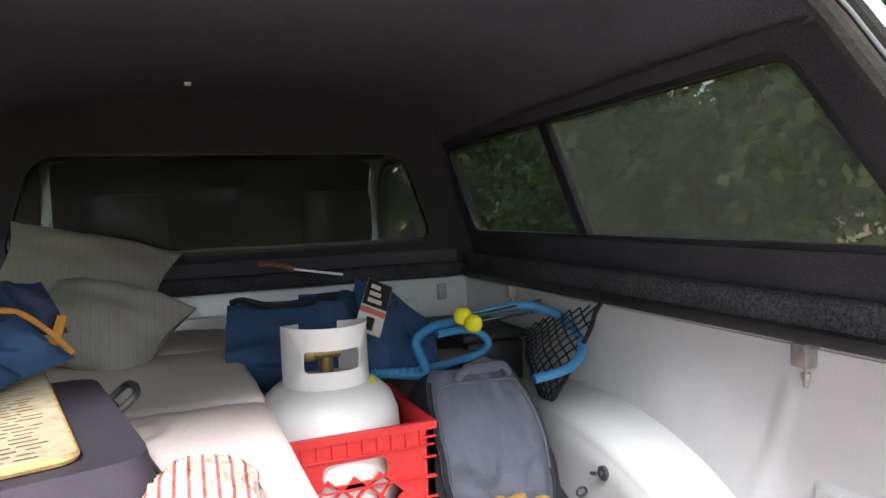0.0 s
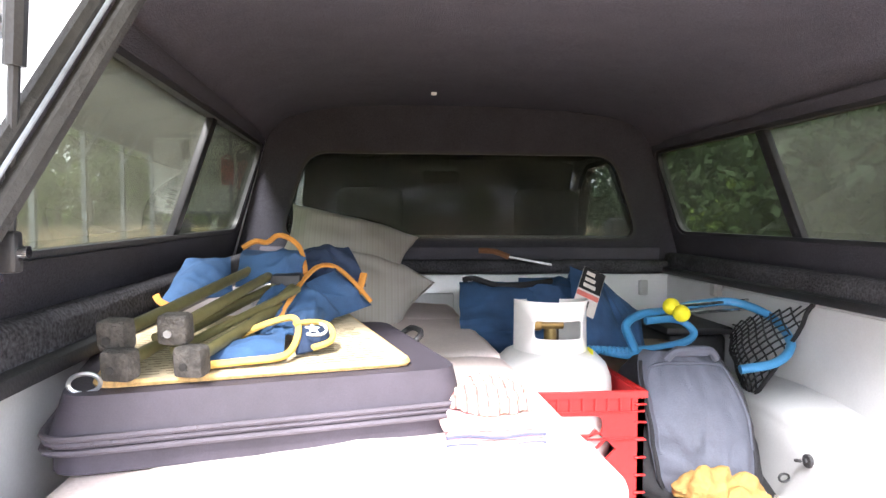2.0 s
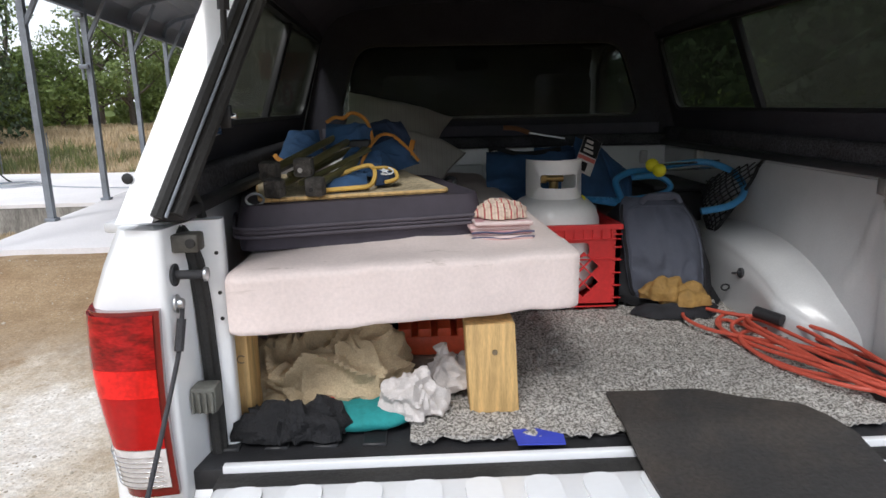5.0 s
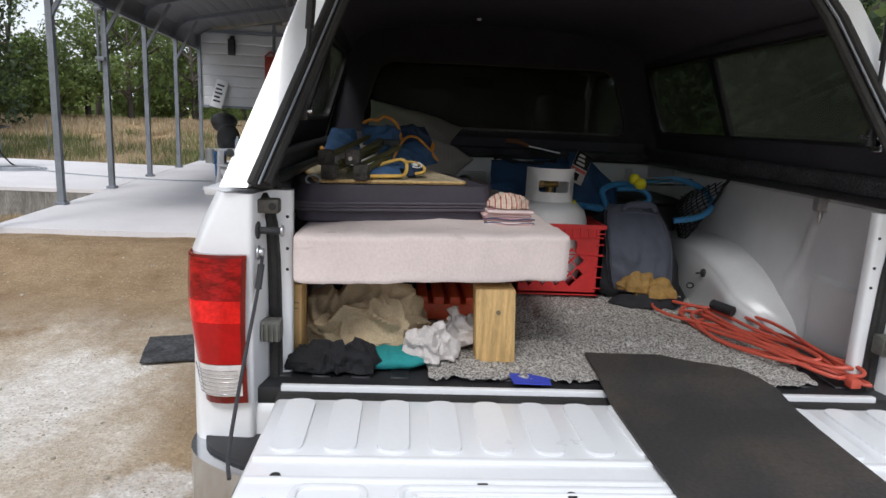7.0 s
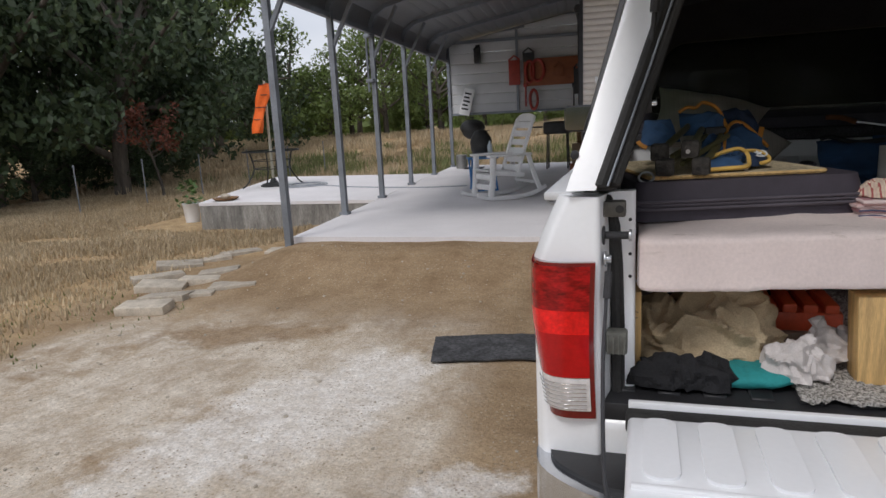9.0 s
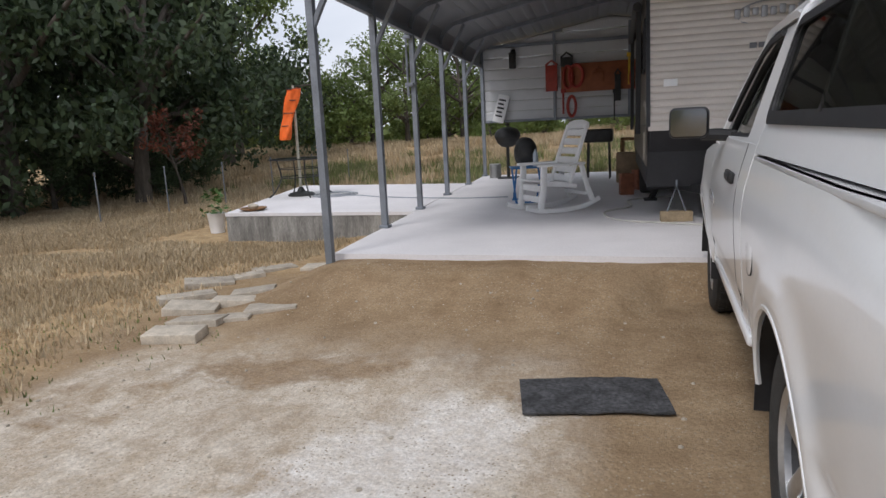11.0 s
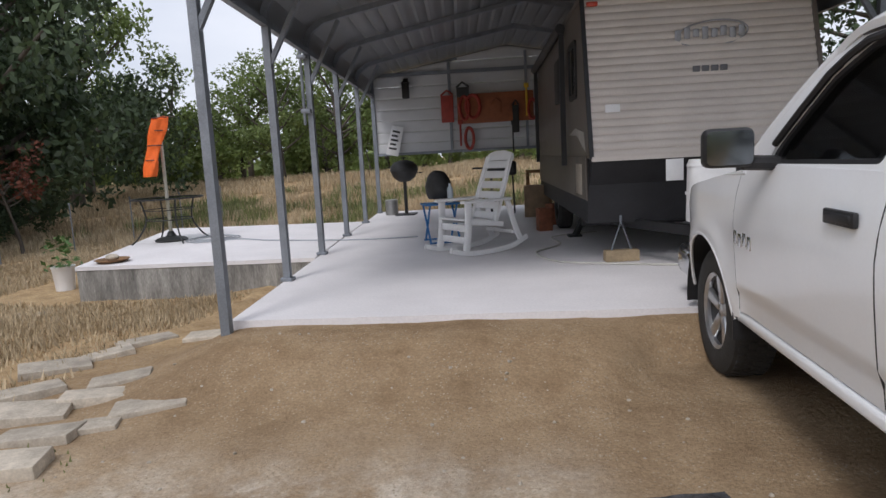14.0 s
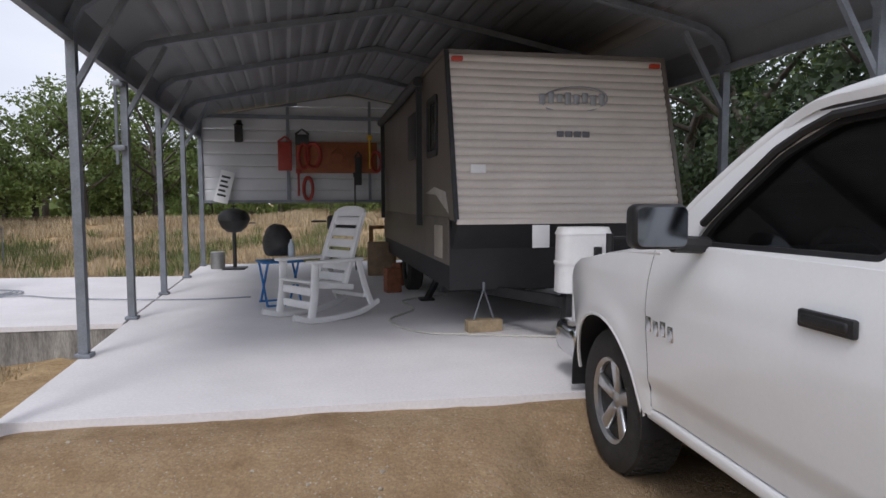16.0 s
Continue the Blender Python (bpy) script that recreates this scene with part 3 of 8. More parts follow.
def flank(y0, y1, low, high, side, nz=22, step=0.03, thick=0.02):
    """A stretch of body side between its lower and upper edges; the wheel arches are cut by the lower edge."""
    ys = list(np.arange(y0, y1, step)) + [y1]

    def fn(s, t):
        y = ys[min(len(ys) - 1, round(s * (len(ys) - 1)))]
        a, b = low(y), high(y)
        z = a + (b - a) * t
        return (side * half_width(z, y), y, z)
    bm = grid_surface(len(ys) - 1, nz, fn)
    ret = bmesh.ops.extrude_face_region(bm, geom=list(bm.faces))
    for v in ret["geom"]:
        if isinstance(v, bmesh.types.BMVert):
            v.co.x -= side * thick
    return bm


def arch_lip(cy, r, side):
    pts = []
    for k in range(25):
        a = radians(-8 + 196 * k / 24)
        y, z = cy + r * math.cos(a), AXLE_Z + r * math.sin(a)
        if z > 0.44:
            pts.append((side * (half_width(z, y) - 0.006), y, z))
    return tube(pts, 0.012, 6)


def well(cy, r, side):
    """The black inside of a wheel arch."""
    def fn(s, t):
        a = radians(-5 + 190 * s)
        return (side * (0.97 - 0.36 * t), cy + (r + 0.01) * math.cos(a), AXLE_Z + (r + 0.01) * math.sin(a))
    return grid_surface(20, 2, fn, 0.012)


for side in (-1, 1):
    bed = part("bed_side", flank(0.108, 1.985, lambda y: sill(y, 0.495), lambda y: RAIL, side), M["paint"], truck, local=False)
    part("cab_corner", flank(2.015, 2.262, lambda y: 0.525, lambda y: 1.315, side), M["paint"], truck, local=False)
    door = part("door", flank(2.270, 3.655, lambda y: 0.530, lambda y: float(np.interp(y, [3.35, 3.66], [1.315, 1.280])), side), M["paint"], truck, local=False)
    part("front_fender", flank(3.663, 4.98, lambda y: sill(y, 0.49), lambda y: float(np.interp(y, [3.4, 4.0, 4.6, 4.98], [1.285, 1.245, 1.16, 1.04])), side), M["paint"], truck, local=False)
    part("rocker_panel", box(*sorted((side * 0.952, side * 0.86)), 1.985, 3.72, 0.462, 0.522, 0.018, 3), M["paint"], truck, local=False)
    part("wheel_well", well(REAR_Y, 0.47, side), M["black"], truck, local=False)
    part("wheel_well", well(FRONT_Y, 0.49, side), M["black"], truck, local=False)
    part("arch_lip", arch_lip(REAR_Y, 0.47, side), M["paint"], truck, local=False)
    part("arch_lip", arch_lip(FRONT_Y, 0.49, side), M["paint"], truck, local=False)
    # door handle in a dished seat
    hm = pose(side * 0.995, 2.502, 1.150, 0, 0, 0)
    part("handle", join(box(-0.016, 0.03, -0.098, 0.098, -0.018, 0.018, 0.012, 3, hm), box(-0.01, 0.012, -0.115, 0.112, -0.028, 0.028, 0.008, 2, hm)), M["black"], door, "black plastic door handle", local=False)
    # badge: a row of slanted silver bars
    bars = [box(-0.004, 0.008, 3.395 + 0.068 * k, 3.445 + 0.068 * k, 0.895, 0.965, 0.006, 2, Matrix.Translation((side * 0.992, 0, 0.010 * (k % 2)))) for k in range(4)]
    part("badge", join(*bars), M["chrome"], door, "small chrome badge of plain bars", local=False)
    part("door_seam", tube([(side * (half_width(z, 2.266) - 0.004), 2.266, z) for z in np.linspace(0.54, 1.31, 12)], 0.006, 6), M["black"], truck, local=False)
    part("door_seam", tube([(side * (half_width(z, 3.659) - 0.004), 3.659, z) for z in np.linspace(0.54, 1.275, 12)], 0.004, 6), M["black"], truck, local=False)

# fuel door
fm = pose(-0.9905, 1.715, 0.928, 0, -90, 0)
part("fuel_door", lathe([(0, 0.002), (0.080, 0.002), (0.084, 0.001), (0.085, -0.006)], 40, fm), M["paint"], truck, local=False)
part("fuel_door_gap", lathe([(0.0855, 0.0015), (0.0875, 0.0015), (0.0875, -0.01), (0.0855, -0.01)], 40, fm, closed=True), M["black"], truck, local=False)

# upper cab: side frames with window openings, leaning inwards
def cab_lean(side):
    def fn(u, v, w):
        t = (v - 1.30) / 0.53
        x = 0.940 - 0.150 * t - 0.02 * t * t - w
        return (side * x, u, v)
    return fn


cab_outer = rounded([(2.02, 1.30), (3.70, 1.285), (3.44, 1.50), (3.02, 1.775), (2.80, 1.850), (2.10, 1.850)], 0.07)
cab_hole = rounded([(2.36, 1.335), (3.36, 1.320), (3.30, 1.41), (2.98, 1.675), (2.74, 1.775), (2.42, 1.780)], 0.05)
frame_in = rounded([(2.385, 1.352), (3.31, 1.338), (3.25, 1.42), (2.95, 1.660), (2.73, 1.752), (2.44, 1.757)], 0.045)
for side in (-1, 1):
    part("cab_side", plate(cab_outer, [cab_hole], 0.05, cab_lean(side), sub=1), M["paint"], truck, local=False)
    part("window_seal", plate(cab_hole, [frame_in], 0.04, lambda u, v, w, s=side: cab_lean(s)(u, v, w + 0.012)), M["black"], truck, local=False)
    pane = part("door_window", plate(frame_in, (), 0.004, lambda u, v, w, s=side: cab_lean(s)(u, v, w + 0.03)), M["dark_glass"], truck, local=False)
    pane.visible_shadow = False
    part("roof_rail", tube(smooth_path([cab_lean(side)(u, v, 0.022) for u, v in ((3.66, 1.315), (3.44, 1.495), (3.22, 1.650), (3.00, 1.775), (2.80, 1.840), (2.45, 1.862), (2.06, 1.862))], 5), 0.030, 10), M["paint"], truck, local=False)
    # rain visor along the window's upper edge
    vp = [cab_lean(side)(u, v, -0.010) for u, v in ((3.31, 1.41), (3.14, 1.555), (2.98, 1.685), (2.86, 1.742), (2.74, 1.782), (2.42, 1.790))]
    part("rain_visor", tube(vp, 0.016, 6), M["black"], truck, local=False)

# roof, hood, windscreen
def roof_fn(s, t):
    x = -0.80 + 1.60 * s
    y = 2.03 + 0.96 * t
    edge = abs(x) / 0.80
    return (x, y, 1.90 - 0.055 * edge ** 4 - 0.06 * max(0, (t - 0.75) / 0.25) ** 2 - 0.03 * max(0, (0.15 - t) / 0.15) ** 2)


part("cab_roof", grid_surface(24, 12, roof_fn, 0.03), M["paint"], truck, local=False)


def hood_fn(s, t):
    y = 3.60 + 1.38 * t
    w = half_width(1.2, y) - 0.012
    x = -w + 2 * w * s
    base = float(np.interp(y, [3.4, 4.0, 4.6, 4.98], [1.285, 1.245, 1.16, 1.04]))
    e = abs(x) / w
    return (x, y, base + 0.055 * (1 - e ** 5) + 0.02 * math.exp(-((abs(x) - 0.35) / 0.12) ** 2))


part("hood", grid_surface(30, 16, hood_fn, 0.02), M["paint"], truck, local=False)


def screen_fn(s, t):
    x0 = -0.88 + 1.76 * s
    y = 3.66 - 0.66 * t + 0.06 * (1 - (2 * s - 1) ** 2)
    return (x0 * (1 - 0.13 * t), y, 1.30 + 0.55 * t)


ob = part("windscreen", grid_surface(12, 8, screen_fn, 0.005), M["clear"], truck, local=False)
ob.visible_shadow = False
# unseen sheet, added so the view through the cab stays dark
part("sun_shade", grid_surface(10, 6, lambda s, t: (lambda p: (p[0] * 0.95, p[1] - 0.10, p[2] - 0.02))(screen_fn(s, t)), 0.006), M["black"], truck, "unseen dark sheet added behind the windscreen to darken the cab", local=False)
# cab back wall with its window, floor, seat, dashboard and wheel
back_hole = rounded([(-0.75, 1.425), (0.75, 1.425), (0.69, 1.79), (-0.69, 1.79)], 0.06)
part("cab_back", plate(rounded([(-0.93, 0.5), (0.93, 0.5), (0.93, 1.30), (0.79, 1.86), (-0.79, 1.86), (-0.93, 1.30)], 0.05), [back_hole], 0.03, lambda u, v, w: (u, 2.02 + w, v)), M["paint"], truck, local=False)
ob = part("cab_back_window", plate(back_hole, (), 0.005, lambda u, v, w: (u, 2.03 + w, v)), glass("privacy_glass", (0.80, 0.82, 0.81), 0.002), truck, local=False)
ob.visible_shadow = False
part("cab_floor", box(-0.9, 0.9, 2.05, 3.9, 0.5, 0.55), M["black"], truck, local=False)
part("firewall", box(-0.88, 0.88, 3.62, 3.66, 0.5, 1.27), M["black"], truck, local=False)
M["seatcloth"] = mat("grey_seat_cloth", (0.12, 0.12, 0.125), 0.9, var=0.2, scale=10, bump=0.2, bscale=300)
part("bench_seat", join(box(-0.72, 0.72, 2.15, 2.75, 0.75, 0.95, 0.06, 3), box(-0.72, 0.72, 2.10, 2.28, 0.9, 1.42, 0.06, 3),
                        box(-0.52, -0.24, 2.12, 2.22, 1.40, 1.62, 0.04, 3), box(0.24, 0.52, 2.12, 2.22, 1.40, 1.62, 0.04, 3)), M["seatcloth"], truck, local=False)
part("dashboard", box(-0.86, 0.86, 3.25, 3.66, 1.02, 1.30, 0.07, 3), M["black"], truck, local=False)
part("steering_wheel", join(tube([(0.19 * math.cos(a) - 0.38, 3.12 + 0.07 * math.sin(a), 1.22 + 0.17 * math.sin(a)) for a in np.linspace(0, 2 * math.pi, 24, endpoint=False)], 0.015, 8, True),
                            tube([(-0.38, 3.12, 1.22), (-0.38, 3.3, 1.12)], 0.03, 8), tube([(-0.56, 3.12, 1.22), (-0.2, 3.12, 1.22)], 0.018, 6)), M["black"], truck, local=False)
part("cab_headliner", box(-0.78, 0.78, 2.06, 2.84, 1.80, 1.825, 0.01), M["seatcloth"], truck, local=False)
part("cab_mirror", box(-0.10, 0.10, 3.0, 3.02, 1.68, 1.75, 0.01), M["black"], truck, local=False)
# plain front end
part("front_fascia", box(-0.86, 0.86, 4.96, 5.08, 0.5, 1.06, 0.05, 3), M["paint"], truck, local=False)
part("front_bumper", box(-0.93, 0.93, 4.82, 5.22, 0.46, 0.70, 0.07, 3), M["chrome"], truck, local=False)
part("frame_rail", join(box(-0.45, -0.35, 0.0, 4.9, 0.42, 0.55), box(0.35, 0.45, 0.0, 4.9, 0.42, 0.55), box(-0.8, 0.8, 1.06, 1.18, 0.33, 0.45, 0.02)), M["black"], truck, local=False)

# door mirrors
for side in (-1, 1):
    mm = pose(side * 1.150, 3.24, 1.405, 0, 0, side * 6)
    house = part("door_mirror", join(box(-0.110, 0.110, -0.05, 0.075, -0.090, 0.090, 0.035, 4, mm), tube([(side * 1.08, 3.25, 1.335), (side * 0.92, 3.27, 1.325)], 0.035, 8)), M["black"], truck, "black door mirror housing", local=False)
    # mirror colour cut down to stand in for a dark reflection
    part("mirror_glass", plate(rounded([(-0.098, -0.077), (0.098, -0.077), (0.098, 0.077), (-0.098, 0.077)], 0.03), (), 0.004, lambda u, v, w, q=mm: q @ Vector((u, -0.055 - w, v))), mat("dimmed_mirror", (0.20, 0.215, 0.235), 0.05, metal=1.0, var=0.01, bump=0), house, "mirror glass, colour dimmed to a dark reflection", local=False)


# wheels
def wheel(cy, side):
    m = Matrix.Translation((side * 0.80, cy, AXLE_Z)) @ Matrix.Rotation(radians(90 * side), 4, "Y")
    tyre_prof = [(0.235, -0.12), (0.30, -0.13), (0.355, -0.132), (0.385, -0.115), (0.395, -0.08), (0.395, 0.08), (0.385, 0.115), (0.355, 0.135), (0.30, 0.138), (0.245, 0.128), (0.225, 0.10)]
    w = part("wheel", lathe([(0.0, -0.09), (0.20, -0.09), (0.222, -0.12), (0.222, 0.09), (0.0, 0.03)], 32, m), M["black"], truck, local=False)
    tread = [box(0.388, 0.401, -0.018, 0.018, -0.105 + 0.052 * k, -0.060 + 0.052 * k, 0.003, 1, m @ Matrix.Rotation(2 * math.pi * (j + 0.5 * (k % 2)) / 44, 4, "Z")) for j in range(44) for k in range(4)]
    part("tyre", join(lathe(tyre_prof, 56, m), *tread), M["tyre"], w, "dusty black tyre", local=False)
    rim = [lathe([(0.215, 0.11), (0.238, 0.125), (0.242, 0.115), (0.235, 0.09), (0.215, 0.06)], 40, m, True), lathe([(0, 0.085), (0.045, 0.085), (0.062, 0.075), (0.07, 0.05)], 20, m)]
    for k in range(5):
        q = m @ Matrix.Rotation(2 * math.pi * k / 5, 4, "Z")
        sp = box(0.04, 0.228, -0.038, 0.038, 0.055, 0.090, 0.016, 3)
        for v in sp.verts:
            v.co.z += 0.02 * (v.co.x / 0.22) ** 2
            v.co.y *= 0.72 + 0.5 * v.co.x / 0.22
        sp.transform(q)
        rim.append(sp)
    part("rim", join(*rim), M["alloy"], w, "five-spoke grey alloy rim", local=False)


for cy in (REAR_Y, FRONT_Y):
    for side in (-1, 1):
        wheel(cy, side)

# ---- cargo bed ----
bf = part("bed_floor", box(-0.84, 0.84, 0.0, 1.95, FLOOR - 0.05, FLOOR - 0.006, 0.004), M["black"], truck, "black-coated ribbed bed floor", local=False)
for k in range(17):
    part("floor_rib", box(-0.80 + 0.1 * k, -0.75 + 0.1 * k, 0.065, 1.92, FLOOR - 0.01, FLOOR, 0.003, 1), M["black"], bf, local=False)


def house_top(y):
    """Height of the wheelhouse above the bed floor along its length."""
    k = abs((y - 1.03) / 0.60)
    return 0.262 * (1 - k ** 2.3) ** 0.62 if k < 1 else 0.0


def inner_wall(side):
    """Pressed bed wall with beads, a stake pocket panel and the swell above the wheel."""
    def fn(s, t):
        y = 0.10 + 1.84 * s
        z = FLOOR - 0.01 + (RAIL - FLOOR) * t
        over = z - FLOOR - house_top(y)
        swell = 0.030 * smoothstep(0.20, 0.0, over) * smoothstep(1.06, 0.80, abs(y - 1.03) / 0.60)
        bead = 0.006 * math.exp(-((y - 0.50 + 0.30 * (z - 1.05)) / 0.012) ** 2) * smoothstep(0.93, 0.98, z) * smoothstep(1.22, 1.17, z)
        pocket = 0.010 * smoothstep(0.165, 0.175, y) * smoothstep(0.405, 0.395, y) * smoothstep(1.03, 1.02, z)
        return (side * (0.845 - swell - bead - pocket), y, z)
    return grid_surface(150, 44, fn, 0.02)


def wheelhouse(side):
    """The wheel's housing inside the bed: flat top and inner face with wide soft shoulders."""
    def fn(s, t):
        y = 0.43 + 1.20 * s
        h = house_top(min(1.6299, max(0.4301, y)))
        # the section runs out of the wall along the top, round the shoulder and down to the floor
        a = min(1.0, t / 0.42)
        d = max(0.0, (t - 0.42) / 0.58)
        reach = min(0.205, 0.03 + h * 1.05)
        x = 0.845 - reach * (a ** 0.9)
        drop = 0.030 * a ** 2 + (h - 0.030) * (d if h > 0.03 else 0)
        shoulder = 0.028 * math.exp(-((t - 0.42) / 0.10) ** 2)
        return (side * (x + shoulder * 0.55), y, FLOOR - 0.008 + max(0.0, h - drop - shoulder * 0.25))
    return grid_surface(60, 26, fn)


for side in (-1, 1):
    iw = part("bed_inner_wall", inner_wall(side), M["bedshade"], truck, local=False)
    part("wheelhouse", wheelhouse(side), M["bedshade"], truck, local=False, sharp=60)
    part("bed_rail_top", box(*sorted((side * 0.955, side * 0.83)), 0.05, 1.98, RAIL - 0.02, RAIL, 0.006), M["bedshade"], truck, local=False)
    for by, bz, bx in ((0.886, 1.093, 0.815), (0.775, 0.945, 0.640)):
        bmx = pose(side * bx, by, bz, 0, -90 * side, 0)
        part("tie_down_bolt", join(cyl(0.016, -0.004, 0.006, 16, 0.002, bmx), cyl(0.006, 0, 0.012, 6, 0, bmx), tube([(side * (bx - 0.012), by + 0.012, bz - 0.004), (side * (bx - 0.014), by + 0.028, bz - 0.008)], 0.004, 6)), M["cable"], truck, "dark bolt with a steel clip", local=False)
part("bulkhead", join(box(-0.845, 0.845, 1.93, 1.975, FLOOR - 0.02, RAIL, 0.012), box(-0.62, -0.05, 1.918, 1.934, 0.98, 1.20, 0.03, 3), box(0.05, 0.62, 1.918, 1.934, 0.98, 1.20, 0.03, 3)), M["paint"], truck, local=False)
part("bulkhead_bracket", box(0.70, 0.735, 1.905, 1.93, 1.19, 1.25, 0.006), M["bedshade"], truck, local=False)
# canopy clamps that hang under the rail
for cy, side in ((0.45, 1), (1.55, 1)):
    q = Matrix.Translation((side * 0.815, cy - 0.03, 1.268)) @ Matrix.Scale(0.68, 4)
    part("clamp", join(box(-0.03, 0.03, -0.022, 0.022, -0.05, 0.012, 0.004, 2, q), cyl(0.006, -0.105, -0.05, 8, 0, q), cyl(0.011, -0.082, -0.068, 6, 0, q)), mat("clamp_metal", (0.45, 0.44, 0.42), 0.4, metal=0.8, var=0.2), truck, "small aluminium canopy clamp with a bolt", local=False)

# tail posts, seals and lamps
for side in (-1, 1):
    post_prof = rounded([(0.826, -0.030), (0.955, -0.020), (0.978, 0.02), (0.975, 0.12), (0.752, 0.125), (0.752, 0.088), (0.806, 0.080)], 0.012, 3)
    post = plate(post_prof, (), 0.75, lambda u, v, w: (u, v, 0.52 + w))
    bmesh.ops.bisect_plane(post, geom=list(post.verts) + list(post.edges) + list(post.faces), plane_co=(0, 0, 1.13), plane_no=(0, 0, 1))
    bmesh.ops.bisect_plane(post, geom=list(post.verts) + list(post.edges) + list(post.faces), plane_co=(0, 0, 1.20), plane_no=(0, 0, 1))
    for v in post.verts:
        v.co.x = side * (v.co.x - 0.062 * smoothstep(1.125, 1.29, v.co.z) * smoothstep(0.83, 0.95, v.co.x))
        v.co.y += 0.012 * smoothstep(1.12, 1.28, v.co.z) * smoothstep(0.06, -0.03, v.co.y)
    part("tail_post", post, M["paint"], truck, local=False)
    seal = [(0.792, 0.070, 0.74), (0.793, 0.070, 0.95), (0.797, 0.070, 1.10), (0.803, 0.068, 1.19), (0.812, 0.060, 1.235), (0.822, 0.040, 1.262)]
    part("post_seal", join(tube([(side * x, y, z) for x, y, z in seal], 0.013, 8), tube([(side * (x - 0.010), y + 0.006, z) for x, y, z in seal], 0.009, 6)), M["rubber"], truck, "black rubber seal strip", local=False)
    bk = part("cable_bracket", box(*sorted((side * 0.822, side * 0.772)), 0.010, 0.052, 1.222, 1.256, 0.005), mat("bracket_grey", (0.10, 0.092, 0.078), 0.6, var=0.3), truck, "dark grey plastic stop block", local=False)
    part("bracket_hole", cyl(0.009, 0, 0.0045, 14, 0, pose(side * 0.785, 0.0115, 1.240, 90, 0, 0)), M["rubber"], bk, local=False)
    st = part("striker", join(cyl(0.021, 0, 0.006, 20, 0.002, pose(side * 0.822, 0.012, 1.182, 0, -90 * side, 0)), cyl(0.0085, 0, 0.058, 16, 0.002, pose(side * 0.822, 0.012, 1.182, 0, -90 * side, 0))), M["cable"], truck, "dark steel latch pin", local=False)
    part("pin_head", cyl(0.0135, 0, 0.007, 16, 0.002, pose(side * 0.766, 0.012, 1.182, 0, -90 * side, 0)), M["alloy"], st, local=False)
    part("hinge_block", join(box(*sorted((side * 0.816, side * 0.768)), 0.012, 0.056, 0.905, 0.958, 0.006), *[box(*sorted((side * (0.772 + 0.012 * k), side * (0.777 + 0.012 * k))), 0.006, 0.014, 0.908, 0.950, 0.001, 1) for k in range(4)]), mat("hinge_grey", (0.12, 0.12, 0.105), 0.6, var=0.3), truck, "ribbed grey plastic guide block", local=False)
    for z in (1.205, 1.125, 1.072):
        part("flange_hole", cyl(0.004, 0, 0.002, 10, 0, pose(side * 0.764, 0.0875, z, 90, 0, 0)), M["black"], truck, local=False)
    # lamp: a dark red body wrapped round the corner, behind one smooth lens in four fields
    plan = smooth_path([(0.833, -0.043, 0), (0.890, -0.050, 0), (0.938, -0.044, 0), (0.963, -0.024, 0), (0.9765, 0.020, 0), (0.9815, 0.108, 0)], 5)

    def lens(s, t, z0, z1, off, sd=side):
        j = s * (len(plan) - 1)
        i = min(int(j), len(plan) - 2)
        p, d = plan[i].lerp(plan[i + 1], j - i), (plan[i + 1] - plan[i]).normalized()
        q = p + Vector((d.y, -d.x, 0)) * off
        z = z0 + (z1 - z0) * t
        k = (z - 0.765) / 0.37
        tuck = 0.026 * smoothstep(0.80, 0.0, k) * smoothstep(0.86, 0.97, q.x)
        return (sd * (q.x - tuck + 0.004 * math.sin(k * math.pi)), q.y - 0.005 * math.sin(k * math.pi), z)
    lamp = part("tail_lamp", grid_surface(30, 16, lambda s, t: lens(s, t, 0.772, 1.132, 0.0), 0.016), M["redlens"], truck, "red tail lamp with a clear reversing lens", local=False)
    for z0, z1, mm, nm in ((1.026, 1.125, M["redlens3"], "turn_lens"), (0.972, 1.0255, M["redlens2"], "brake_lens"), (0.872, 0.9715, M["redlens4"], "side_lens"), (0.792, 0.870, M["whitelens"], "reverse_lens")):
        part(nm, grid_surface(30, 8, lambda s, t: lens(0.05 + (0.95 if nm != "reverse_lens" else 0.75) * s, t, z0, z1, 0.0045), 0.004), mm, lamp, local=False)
    for k in range(7):
        part("lens_rib", tube([lens(0.08 + 0.66 * f, 0.0, 0.798 + 0.010 * k, 1.0, 0.0085) for f in np.linspace(0, 1, 12)], 0.0012, 5), M["chrome"], lamp, local=False)
    # check strap from post to tailgate
    cab = part("tailgate_cable", join(tube(smooth_path([(side * 0.806, -0.004, 1.128), (side * 0.808, -0.012, 1.095), (side * 0.812, -0.035, 1.04), (side * 0.812, -0.16, 0.93), (side * 0.80, -0.34, 0.815), (side * 0.785, -0.40, 0.785)], 5), 0.0042, 8),
                                tube([(side * 0.8075, -0.010, 1.105), (side * 0.811, -0.030, 1.050)], 0.0085, 8)), M["cable"], truck, "black tailgate check cable", local=False)
    eye = pose(side * 0.818, -0.004, 1.132, 0, -90 * side, 0)
    part("cable_eye", join(cyl(0.017, 0, 0.006, 20, 0.002, eye), cyl(0.010, 0, 0.016, 16, 0.003, eye)), M["alloy"], cab, "white-metal bolt and washer", local=False)
part("bed_sill", box(-0.765, 0.765, -0.002, 0.016, 0.755, 0.800, 0.003), M["paint"], truck, local=False)
